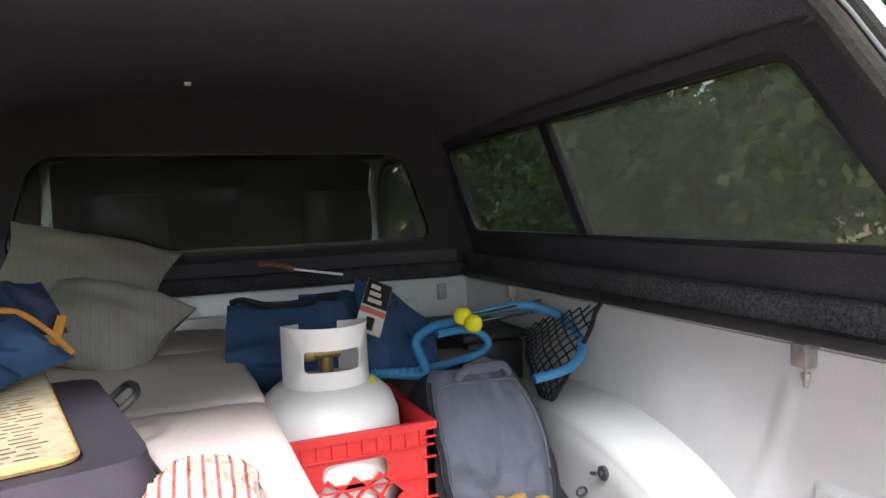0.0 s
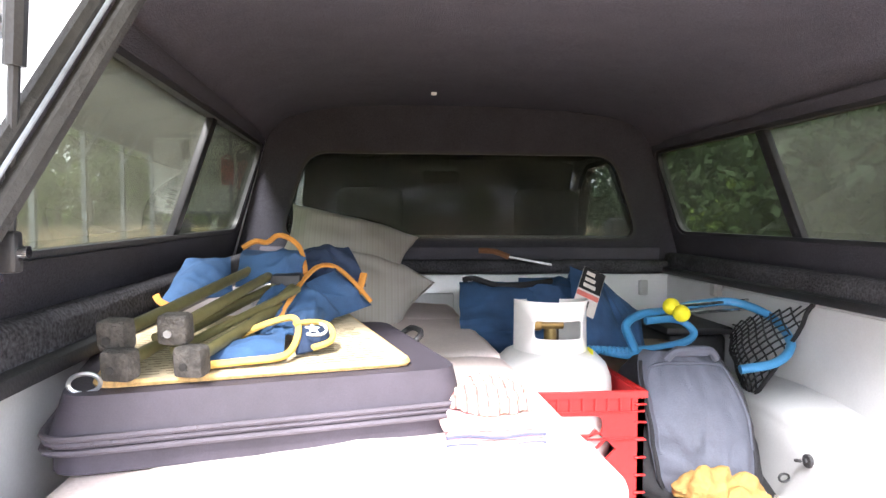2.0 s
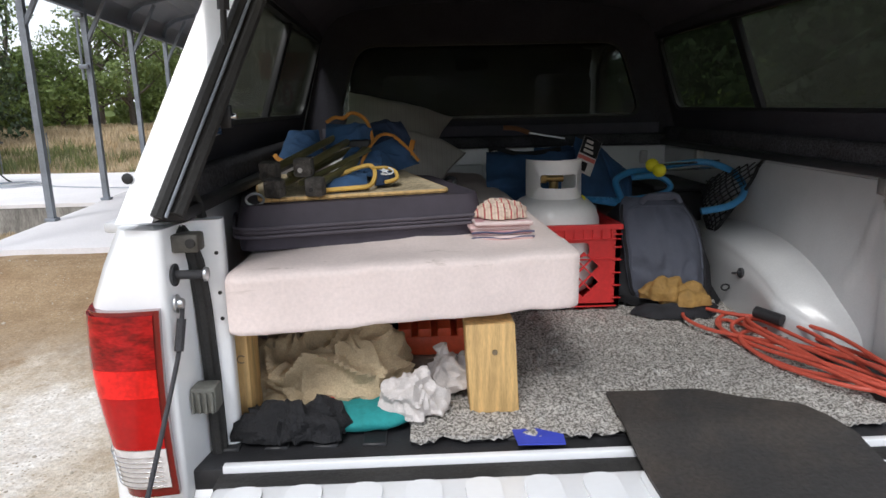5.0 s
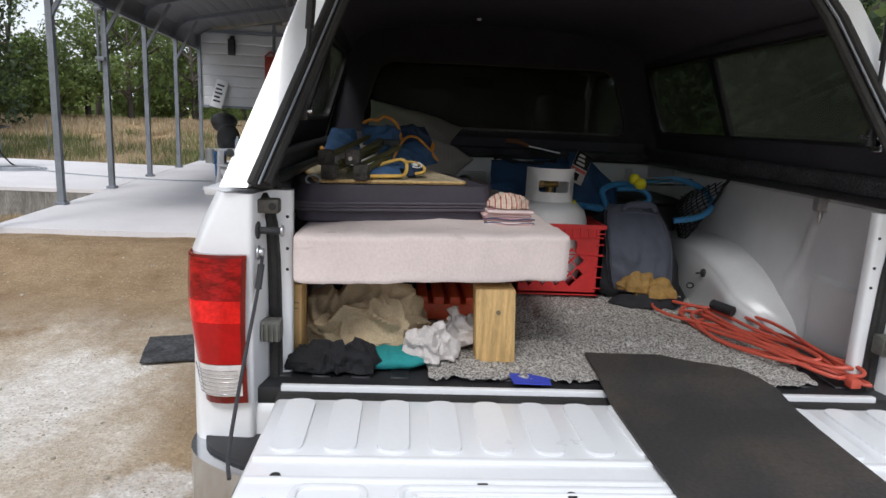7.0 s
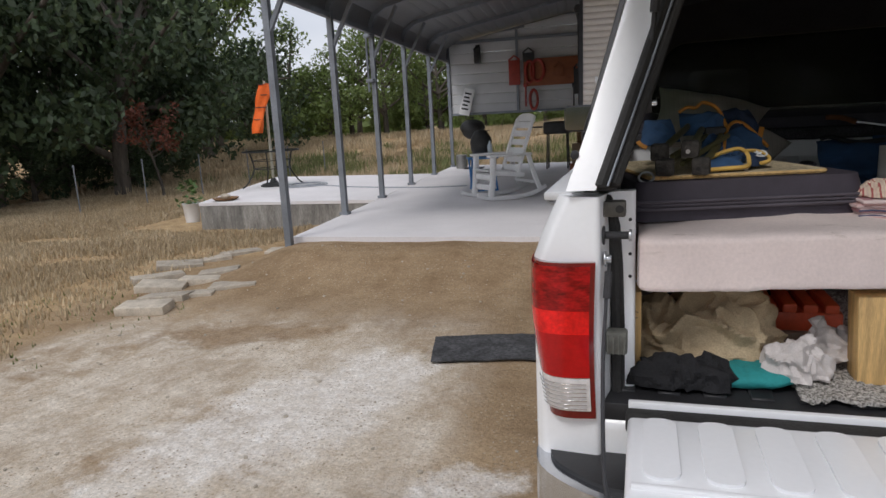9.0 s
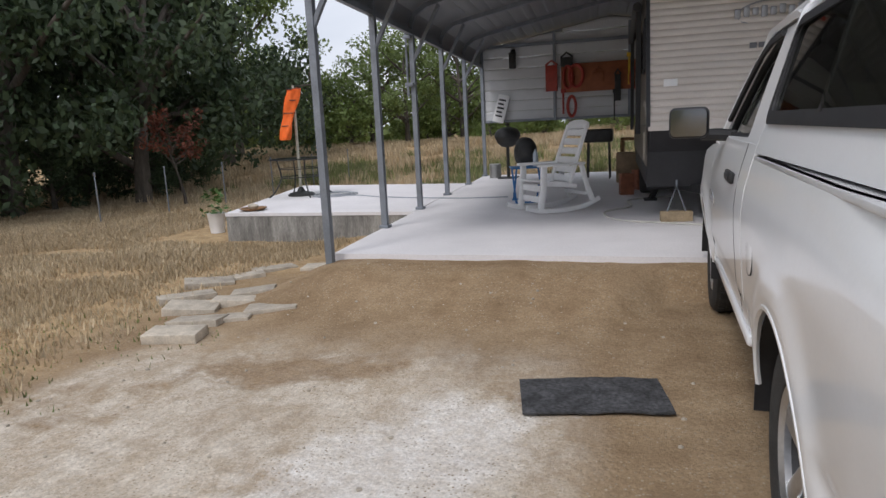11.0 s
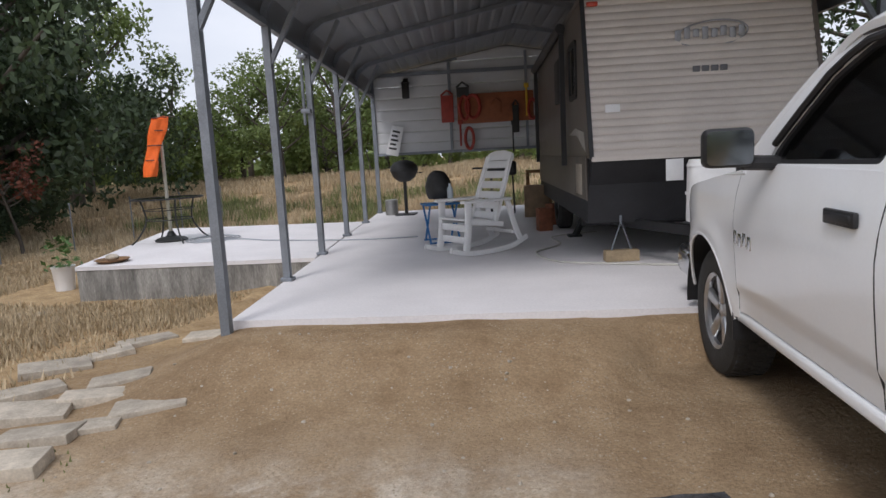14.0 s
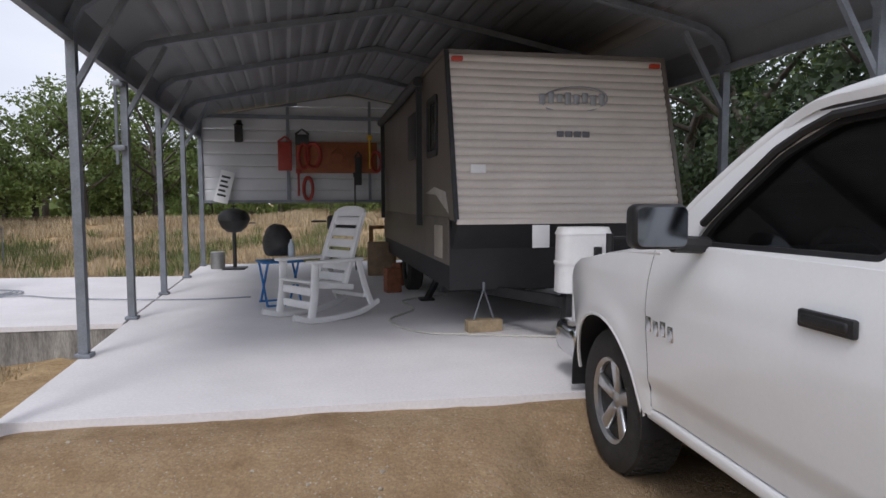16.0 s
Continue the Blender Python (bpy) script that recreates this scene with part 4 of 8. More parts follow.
part("sill_seal", box(-0.77, 0.77, -0.058, -0.004, 0.750, 0.790, 0.008), M["rubber"], truck, "black rubber sill seal", local=False)
part("rear_valance", box(-0.975, 0.975, -0.01, 0.12, 0.50, 0.76, 0.03, 3), M["paint"], truck, local=False)
bump_prof = rounded([(-0.975, 0.16), (-0.975, -0.08), (-0.82, -0.20), (0.82, -0.20), (0.975, -0.08), (0.975, 0.16), (0.80, 0.02), (-0.80, 0.02)], 0.08)
bumper = part("rear_bumper", plate(bump_prof, (), 0.185, lambda u, v, w: (u, v, 0.48 + w)), M["chrome"], truck, "chrome rear bumper with black step pads", local=False)
for side in (-1, 1):
    part("step_pad", plate([(side * u, v) for u, v in rounded([(0.50, -0.165), (0.805, -0.165), (0.940, -0.065), (0.945, 0.13), (0.50, 0.02)], 0.06)], (), 0.020, lambda u, v, w: (u, v, 0.655 + w)), M["black"], bumper, "black plastic step pad", local=False)

# ---- tailgate, folded flat ----
TGZ = 0.795
tailgate = part("tailgate", join(box(-0.765, 0.765, -0.55, -0.060, TGZ - 0.055, TGZ, 0.012, 3)), M["paint"], truck, "white open tailgate with pressed ribs", local=False)
ribs = []
for k in range(14):
    x = -0.70 + 0.108 * k
    ribs.append(plate(rounded([(x - 0.033, -0.315), (x + 0.033, -0.315), (x + 0.033, -0.075), (x - 0.033, -0.075)], 0.03, 5), (), 0.009, lambda u, v, w: (u * (1 - 0.0 * w), v, TGZ - 0.003 + w)))
part("pressed_rib", join(*ribs), M["paint"], tailgate, local=False)
part("pressed_bead", join(box(-0.755, 0.755, -0.352, -0.338, TGZ - 0.004, TGZ + 0.007, 0.003), box(-0.755, 0.755, -0.425, -0.412, TGZ - 0.004, TGZ + 0.006, 0.003)), M["paint"], tailgate, local=False)
def pressed_ring(x0, x1, y0, y1, r, width):
    """A rounded bead pressed into the sheet round an oval field."""
    o = rounded([(x0, y0), (x1, y0), (x1, y1), (x0, y1)], r, 7)
    i = rounded([(x0 + width, y0 + width), (x1 - width, y0 + width), (x1 - width, y1 - width), (x0 + width, y1 - width)], max(0.004, r - width), 7)
    bm = plate(o, [i], 0.0075, lambda u, v, w: (u, v, TGZ - 0.003 + w))
    rim = [e for e in bm.edges if all(v.co.z > TGZ for v in e.verts) and len(e.link_faces) == 2 and e.calc_face_angle(0) > 1.0]
    bmesh.ops.bevel(bm, geom=rim, offset=0.003, segments=2, profile=0.5, affect="EDGES", clamp_overlap=True)
    return bm


for x0, x1, r in ((-0.665, -0.525, 0.036), (-0.475, 0.475, 0.034), (0.525, 0.665, 0.036)):
    part("pressed_panel", pressed_ring(x0, x1, -0.506, -0.432, r, 0.014), M["paint"], tailgate, local=False)
    if x1 - x0 > 0.5:
        part("pressed_panel", pressed_ring(x0 + 0.028, x1 - 0.028, -0.482, -0.456, 0.012, 0.008), M["paint"], tailgate, local=False)
for hx, hy in ((-0.70, -0.405), (-0.315, -0.425), (-0.155, -0.46), (-0.705, -0.49), (0.70, -0.405), (0.315, -0.425)):
    part("drain_hole", cyl(0.010, TGZ - 0.003, TGZ + 0.0025, 14, 0, Matrix.Translation((hx, hy, 0))), M["rubber"], tailgate, local=False)
part("top_trim", box(-0.775, 0.775, -0.60, -0.535, TGZ - 0.07, TGZ + 0.012, 0.016, 3), M["black"], tailgate, "black plastic tailgate edge trim", local=False)
for side in (-1, 1):
    part("latch", box(*sorted((side * 0.768, side * 0.755)), -0.45, -0.40, TGZ - 0.045, TGZ - 0.01, 0.003), M["black"], tailgate, local=False)

# ---- canopy ----
canopy = thing("truck_canopy", "white fibreglass truck canopy with dark felt lining and tinted windows", "truck canopy", pose(0, 1.0, RAIL))
CB, CT = 1.285, 1.80


def cap_side(side, inset=0.0):
    def fn(u, v, w):
        t = (v - CB) / (CT - CB)
        tuck = smoothstep(0.75, 0.0, u) * (0.055 + 0.016 * t)
        return (side * (0.940 - 0.150 * t - tuck - inset - w) - 0.008, u, v)
    return fn


side_outer = [(0.0, CB), (2.0, CB), (2.0, CT - 0.02), (1.98, CT), (0.27, CT)]
win = rounded([(0.195, 1.435), (1.920, 1.435), (1.968, 1.772), (0.385, 1.772)], 0.055, 6)
win_in = rounded([(0.225, 1.448), (1.905, 1.448), (1.950, 1.760), (0.40, 1.760)], 0.048, 6)
front_lite = [(1.165, 1.448), (1.905, 1.448), (1.950, 1.760), (1.225, 1.760)]
rear_lite = [(0.225, 1.448), (1.160, 1.448), (1.220, 1.760), (0.40, 1.760)]
win_out = rounded([(0.15, 1.400), (1.955, 1.400), (1.990, 1.795), (0.36, 1.795)], 0.08, 6)
for side in (-1, 1):
    part("canopy_side", plate(side_outer, [win], 0.012, cap_side(side)), M["paint"], canopy, local=False)
    part("side_lining", plate([(0.045, CB + 0.002), (1.975, CB + 0.002), (1.965, CT), (0.29, CT)], [win], 0.012, cap_side(side, 0.014)), M["shadefelt"], canopy, "black felt lining in a shaded tone", local=False)
    wf = part("side_window", plate(win_out, [win_in], 0.010, lambda u, v, w, s=side: cap_side(s, -0.012)(u, v, w)), M["black"], canopy, "black-framed sliding side window", local=False)
    for lite, glazing, words in ((rear_lite, M["tint"], "dusty tinted glass pane"), (front_lite, M["tint_clean"], "clear tinted sliding pane")):
        pane = part("pane", plate(rounded(lite, 0.04, 5), (), 0.004, lambda u, v, w, s=side: cap_side(s, 0.004)(u, v, w)), glazing, wf, words, local=False)
        pane.visible_shadow = False
    f = cap_side(side, 0.016)
    part("inner_frame", plate(win, [win_in], 0.022, lambda u, v, w, s=side: cap_side(s, 0.0)(u, v, w)), M["black"], wf, local=False)
    part("window_divider", box_between(f(1.162, 1.438, 0), f(1.224, 1.768, 0), 0.024, 0.011), M["black"], wf, "black slanted window divider", local=False)
    for ly in (0.50, 0.72, 1.25):
        p0 = cap_side(side, 0.03)(ly, 1.405, 0)
        part("window_catch", box(-0.008, 0.008, -0.02, 0.02, -0.006, 0.006, 0.003, 2, Matrix.Translation(p0)), M["chrome"] if ly == 0.72 else M["black"], wf, local=False)
    part("base_carpet", box(*sorted((side * 0.868, side * 0.815)), 0.04, 1.95, RAIL + 0.001, RAIL + 0.085, 0.02, 3), M["carpetrail"], canopy, "speckled black felt along the base rail", local=False)
    part("base_flange", box(*sorted((side * 0.868, side * 0.79)), 0.02, 1.96, RAIL + 0.002, RAIL + 0.028, 0.008), M["black"], canopy, local=False)


def cap_section(inset):
    pts = [(0.790, CT), (0.765, 1.845), (0.715, 1.890), (0.62, 1.922), (0.45, 1.945), (0.22, 1.958), (0.0, 1.962)]
    pts = pts + [(-x, z) for x, z in pts[-2::-1]]
    out = []
    for x, z in pts:
        out.append((x * (1 - inset / 0.79), z - inset * (0.35 + 0.65 * (1 - abs(x) / 0.79))))
    return out


def cap_roof(inset, y0, y1, thick):
    sec = cap_section(inset)

    def fn(s, t):
        x, z = sec[min(len(sec) - 1, round(t * (len(sec) - 1)))]
        ya = y0 + 0.5 * (z - CT) * 0.9
        yy = ya + (y1 - ya) * s
        x = x * (1 - 0.09 * smoothstep(0.75, 0.0, yy)) - 0.008
        return (x, ya + (y1 - ya) * s, z + 0.012 * math.sin(math.pi * s))
    return grid_surface(14, len(sec) - 1, fn, thick)


part("canopy_roof", cap_roof(0.0, 0.27, 2.0, 0.012), M["paint"], canopy, local=False, sharp=60)
part("headliner", cap_roof(0.016, 0.30, 1.975, 0.010), M["liner"], canopy, "black felt headliner", local=False, sharp=60)
part("roof_lamp", box(-0.160, -0.140, 1.72, 1.732, 1.930, 1.945, 0.003), M["plastic_white"], canopy, "tiny white lamp stud", local=False)
# front wall with a fixed pane
fw = [(-0.925, CB), (0.925, CB)] + [(x, z) for x, z in cap_section(0.004)]
fpane = rounded([(-0.735, 1.405), (0.725, 1.405), (0.605, 1.758), (-0.625, 1.752)], 0.085, 6)
fpane_in = rounded([(-0.722, 1.414), (0.711, 1.414), (0.595, 1.749), (-0.615, 1.743)], 0.08, 6)
front = part("canopy_front", plate(fw, [fpane], 0.012, lambda u, v, w: (u, 1.988 + w, v)), M["paint"], canopy, local=False)
part("front_lining", plate([(u * 0.985, v) for u, v in fw], [fpane], 0.010, lambda u, v, w: (u, 1.974 + w, v)), M["shadefelt"], canopy, "black felt lining in a shaded tone", local=False)
ff = part("front_window", plate(fpane, [fpane_in], 0.030, lambda u, v, w: (u, 1.964 + w, v)), M["black"], canopy, "black rubber framed front window", local=False)
ob = part("pane", plate(fpane_in, (), 0.004, lambda u, v, w: (u, 1.982 + w, v)), M["tint_front"], ff, "tinted glass pane", local=False)
ob.visible_shadow = False
part("front_base_carpet", box(-0.84, 0.84, 1.90, 1.962, RAIL + 0.001, RAIL + 0.055, 0.02, 3), M["carpetrail"], canopy, local=False)
part("front_ledge", box(-0.80, 0.80, 1.950, 1.962, RAIL + 0.055, RAIL + 0.105, 0.005), M["liner"], canopy, local=False)


# rear frame, leaning forward at the top
def rear_y(z):
    return 0.30 * (z - CB) / 0.60


rear_outer = [(-0.888, CB)] + [(-0.722, CT)] + [(x * 0.912, z + 0.006) for x, z in cap_section(0.0)][::-1] + [(0.722, CT), (0.888, CB)]
rear_outer = list(dict.fromkeys(rear_outer))
rear_hole = [(-0.825, CB + 0.001)] + rounded([(-0.825, CB), (-0.630, 1.890), (0.630, 1.890), (0.825, CB)], 0.16, 7)[8:24] + [(0.825, CB + 0.001)]
u_shape = rear_outer + rear_hole[::-1]
part("rear_frame", plate(u_shape, (), 0.035, lambda u, v, w: (u - 0.008, rear_y(v) - 0.03 + w, v)), M["paint"], canopy, "white canopy rear frame", local=False)


def rear_seal(off, r, name, material, y_off):
    half = [(0.825 - off, CB + 0.01), (0.742 - off, 1.54), (0.668 - off, 1.765), (0.635 - off, 1.830), (0.575, 1.872 - off), (0.50, 1.888 - off), (0.0, 1.894 - off)]
    pts2 = [(-x, z) for x, z in half] + half[-2::-1]
    part(name, tube([(x - 0.008, rear_y(z) + y_off, z) for x, z in pts2], r, 8), material, canopy, local=False)


rear_seal(0.010, 0.012, "rear_seal", M["rubber"], -0.036)
rear_seal(0.025, 0.003, "rear_trim", M["steel"], -0.036)
rear_seal(0.036, 0.014, "inner_seal", M["rubber"], -0.012)
# lifted rear hatch on two gas struts
hatch_in = rounded([(-0.72, 0.045), (0.72, 0.045), (0.80, 0.58), (-0.80, 0.58)], 0.07, 5)
hatch_out = rounded([(-0.79, 0.0), (0.79, 0.0), (0.88, 0.64), (-0.88, 0.64)], 0.09, 5)
hm = Matrix.Translation((0, 0.285, 1.935)) @ Matrix.Rotation(radians(198), 4, "X")
hatch = part("rear_hatch", plate(hatch_out, [hatch_in], 0.022, lambda u, v, w: hm @ Vector((u, v, w))), M["black"], canopy, "raised black-framed glass rear hatch", local=False)
ob = part("pane", plate(hatch_in, (), 0.005, lambda u, v, w: hm @ Vector((u, v, w + 0.009))), M["tint"], hatch, "tinted glass pane", local=False)
ob.visible_shadow = False
for side in (-1, 1):
    a = Vector((side * 0.722 - 0.008, 0.115, 1.462))
    b = hm @ Vector((side * 0.70, 0.19, -0.01))
    mid = a.lerp(b, 0.45)
    part("gas_strut", join(tube([a, mid], 0.006, 8), tube([mid, b], 0.011, 8), box(-0.011, 0.011, -0.009, 0.009, -0.022, 0.022, 0.004, 2, Matrix.Translation(a))), M["black"], hatch, "black gas strut", local=False)
    part("strut_bracket", join(box(-0.004, 0.004, -0.02, 0.02, -0.035, 0.045, 0.002, 1, Matrix.Translation(a + Vector((side * 0.02, 0, 0)))), cyl(0.007, -0.03, 0.02, 10, 0, Matrix.Translation(a) @ Matrix.Rotation(radians(90), 4, "Y"))), M["chrome"], canopy, "chrome strut bracket", local=False)
for z0 in (1.36, 1.72):
    for side in (-1, 1):
        part("rivet", cyl(0.010, 0, 0.006, 10, 0.002, Matrix.Translation((side * (0.90 - 0.17 * (z0 - CB) / 0.6), rear_y(z0) - 0.032, z0)) @ Matrix.Rotation(radians(90), 4, "X")), M["black"], canopy, local=False)


# ---------- load in the cargo bed ----------
M["mattress"] = mat("pinkish_white_cover", (0.78, 0.665, 0.63), 0.7, var=0.08, scale=3.5, bump=0.06, bscale=140)
def scuffed(m):
    """Brown scuffs along the worn front edge of the cover."""
    n, l = m.node_tree.nodes, m.node_tree.links
    b = n["Principled BSDF"]
    src = b.inputs["Base Color"].links[0].from_socket
    tc = n.new("ShaderNodeTexCoord")
    sep = n.new("ShaderNodeSeparateXYZ")
    l.new(tc.outputs["Object"], sep.inputs["Vector"])
    mp = n.new("ShaderNodeMapping")
    mp.inputs["Scale"].default_value = (6, 20, 45)
    l.new(tc.outputs["Object"], mp.inputs["Vector"])
    ns = n.new("ShaderNodeTexNoise")
    ns.inputs["Scale"].default_value, ns.inputs["Detail"].default_value = 1.2, 9.0
    ns.inputs["Roughness"].default_value = 0.7
    l.new(mp.outputs["Vector"], ns.inputs["Vector"])
    marks = n.new("ShaderNodeMapRange")
    marks.inputs["From Min"].default_value, marks.inputs["From Max"].default_value = 0.60, 0.72
    l.new(ns.outputs["Fac"], marks.inputs["Value"])
    band = n.new("ShaderNodeMapRange")
    band.inputs["From Min"].default_value, band.inputs["From Max"].default_value = 0.085, 0.122
    l.new(sep.outputs["Z"], band.inputs["Value"])
    near = n.new("ShaderNodeMapRange")
    near.inputs["From Min"].default_value, near.inputs["From Max"].default_value = -0.70, -0.80
    l.new(sep.outputs["Y"], near.inputs["Value"])
    k = n.new("ShaderNodeMath")
    k.operation = "MULTIPLY"
    l.new(marks.outputs["Result"], k.inputs[0])
    l.new(band.outputs["Result"], k.inputs[1])
    k2 = n.new("ShaderNodeMath")
    k2.operation = "MULTIPLY"
    l.new(k.outputs["Value"], k2.inputs[0])
    l.new(near.outputs["Result"], k2.inputs[1])
    mx = n.new("ShaderNodeMix")
    mx.data_type = "RGBA"
    l.new(k2.outputs["Value"], mx.inputs["Factor"])
    l.new(src, mx.inputs["A"])
    mx.inputs["B"].default_value = (0.36, 0.27, 0.21, 1)
    l.new(mx.outputs["Result"], b.inputs["Base Color"])


scuffed(M["mattress"])
M["rug"] = mat("speckled_shag", (0.14, 0.128, 0.114), 0.98, var=0.2, scale=150, bump=0.8, bscale=190, col2=(0.60, 0.57, 0.53), lo=0.40, hi=0.58, spec=0.1)
M["case"] = mat("plum_grey_nylon", (0.050, 0.042, 0.056), 0.7, var=0.2, scale=8, bump=0.05, bscale=600)
M["casezip"] = mat("grey_zip_tape", (0.105, 0.092, 0.112), 0.6, var=0.15, bump=0.2, bscale=500)
M["parch"] = mat("aged_paper_board", (0.60, 0.50, 0.33), 0.8, var=0.18, scale=9, bump=0.05)
M["ink"] = mat("faded_ink", (0.20, 0.15, 0.09), 0.8, var=0.2)
M["blue"] = mat("blue_canvas", (0.032, 0.082, 0.180), 0.8, var=0.25, scale=9, bump=0.06, bscale=700)
M["binding"] = mat("orange_binding", (0.62, 0.27, 0.05), 0.75, var=0.15, scale=20, bump=0.2, bscale=300)
M["olive"] = mat("olive_tube", (0.115, 0.105, 0.045), 0.42, var=0.15, scale=10, bump=0.02)
M["foot"] = mat("worn_foot_cap", (0.055, 0.05, 0.045), 0.8, var=0.5, scale=40, bump=0.3, bscale=200)
M["tank"] = mat("white_tank_enamel", (0.80, 0.79, 0.77), 0.35, var=0.03, scale=7, bump=0.03, coat=0.2)
M["crate"] = mat("red_crate_plastic", (0.62, 0.03, 0.03), 0.42, var=0.12, scale=8, bump=0.03)
M["greybag"] = mat("slate_nylon", (0.092, 0.100, 0.132), 0.75, var=0.15, scale=7, bump=0.15, bscale=320)
M["blackbag"] = mat("black_nylon", (0.016, 0.016, 0.020), 0.75, var=0.3, scale=8, bump=0.2, bscale=320)
M["glove"] = mat("yellow_leather", (0.30, 0.175, 0.050), 0.8, var=0.25, scale=9, bump=0.3, bscale=60)
M["hoopblue"] = mat("blue_plastic_hose", (0.05, 0.24, 0.48), 0.4, var=0.1, bump=0.05)
M["yball"] = mat("yellow_ball", (0.80, 0.72, 0.02), 0.6, var=0.06, bump=0.1, bscale=120)
M["cord"] = mat("orange_cord", (0.55, 0.095, 0.06), 0.45, var=0.12, scale=14, bump=0.02)
M["tanbag"] = mat("taupe_canvas", (0.30, 0.225, 0.175), 0.85, var=0.15, scale=7, bump=0.2, bscale=250)
M["sack"] = mat("cream_canvas", (0.40, 0.315, 0.20), 0.9, var=0.28, scale=6, bump=0.08, bscale=260)
M["teal"] = mat("teal_cloth", (0.015, 0.22, 0.22), 0.8, var=0.15, bump=0.15)
M["whitecloth"] = mat("white_cloth", (0.56, 0.52, 0.50), 0.9, var=0.12, scale=12, bump=0.06, bscale=260)
M["blackcloth"] = mat("black_cloth", (0.012, 0.012, 0.014), 0.9, var=0.3, bump=0.3, bscale=200)
M["tape"] = mat("blue_tape", (0.04, 0.06, 0.42), 0.5, var=0.1, bump=0.05)
M["pillow"] = striped("striped_ticking", ((0.40, 0.38, 0.345), (0.37, 0.35, 0.315), (0.41, 0.39, 0.355), (0.39, 0.37, 0.335)), 0.02, "X")
M["towelA"] = striped("red_striped_towel", ((0.72, 0.60, 0.47), (0.45, 0.12, 0.11), (0.70, 0.58, 0.46), (0.66, 0.50, 0.42)), 0.015, "X")
M["towelB"] = striped("pink_striped_towel", ((0.68, 0.46, 0.44), (0.72, 0.58, 0.56), (0.52, 0.28, 0.30), (0.70, 0.54, 0.52)), 0.030, "Z")
M["navy"] = mat("navy_hem", (0.07, 0.075, 0.13), 0.85, var=0.2, bump=0.2)

# floor covering and sill
rug = solo("shag_rug", join(*[grid_surface(110, 120, lambda s, t: (-0.40 + (1.16 - 0.12 * (1 - t) ** 2 - 0.12 * t) * s + 0.012 * noise.noise((0, t * 30, 1)), 0.055 + 0.02 * noise.noise((s * 22, 0, 4)) + (1.84 - 0.0) * t,
            FLOOR + 0.014 + 0.010 * noise.noise((s * 95, t * 130, 0)) + 0.008 * noise.noise((s * 40, t * 55, 7))), 0.008)]), M["rug"], "grey speckled shag rug laid on the bed floor", "rug")
tape = solo("blue_tape_strip", plate([(-0.19, 0.072), (-0.185, 0.018), (-0.09, 0.014), (-0.088, 0.046), (-0.14, 0.075)], (), 0.003, lambda u, v, w: (u, v, FLOOR + 0.012 + w - 0.1 * max(0, 0.05 - v))), M["tape"], "strip of bright blue tape on the bed sill", "tape")


def runner(s, t):
    # a stiff rubber sheet from the bed over the open tailgate
    y = 0.20 - 0.83 * t
    left = 0.045 - 0.012 * math.sin(3 * t)
    right = float(np.interp(t, [0, 0.08, 0.25, 0.5, 0.8, 1.0], [0.37, 0.44, 0.495, 0.475, 0.47, 0.50]))
    x = left + (right - left) * s
    if t < 0.12:
        y -= 0.06 * smoothstep(0.6, 1.0, s) * (1 - t / 0.12)
    z = float(np.interp(y, [-0.64, -0.60, -0.5, -0.1, -0.03, 0.05, 0.2], [0.775, 0.812, 0.806, 0.806, 0.812, 0.826, 0.829]))
    return (x, y, z + 0.003 + 0.003 * noise.noise((x * 7, y * 7, 3)))


solo("rubber_runner", grid_surface(30, 60, runner, 0.008), mat("scuffed_rubber", (0.034, 0.032, 0.031), 0.66, var=0.3, scale=3.2, bump=0.12, bscale=110, col2=(0.080, 0.062, 0.048), lo=0.45, hi=0.82, speck=0.25), "worn black rubber sheet running onto the tailgate", "mat")

# sleeping platform
pf = thing("bed_platform", "low pine sleeping platform built of boards", "platform", pose(-0.42, 0.9, FLOOR))
part("deck", box(-0.818, -0.13, 0.26, 1.86, 1.018, 1.036, 0.003), M["woodx"], pf, local=False)


def leg_board(x0, x1, y0, y1, lean):
    b = box(x0, x1, y0, y1, FLOOR + 0.012, 1.018, 0.004)
    for v in b.verts:
        v.co.x += lean * (v.co.z - FLOOR)
    return b


leg = part("leg", leg_board(-0.268, -0.160, 0.155, 0.235, -0.05), M["wood"], pf, "pale pine leg board with a knot", local=False)
part("knot", cyl(0.006, 0, 0.003, 10, 0, pose(-0.215, 0.153, 0.955, 90, 0, 0)), M["ink"], leg, local=False)
lleg = part("leg", leg_board(-0.788, -0.738, 0.150, 0.245, 0.0), M["wood"], pf, "pale pine leg board with pencilled letters", local=False)
part("leg", leg_board(-0.30, -0.20, 1.70, 1.78, 0), M["wood"], pf, local=False)
part("leg", leg_board(-0.74, -0.70, 1.64, 1.78, 0), M["wood"], pf, local=False)
txt = bpy.data.curves.new("pencil_letters", "FONT")
txt.body, txt.size, txt.extrude = "TC", 0.026, 0.0004
tob = new("pencil_letters", txt)
tob.data.materials.append(M["ink"])
tob.parent = lleg
tob.matrix_parent_inverse = WORLD_OF[lleg.name].inverted()
tob.matrix_basis = pose(-0.780, 0.1485, 0.955, 90, 8, 0)


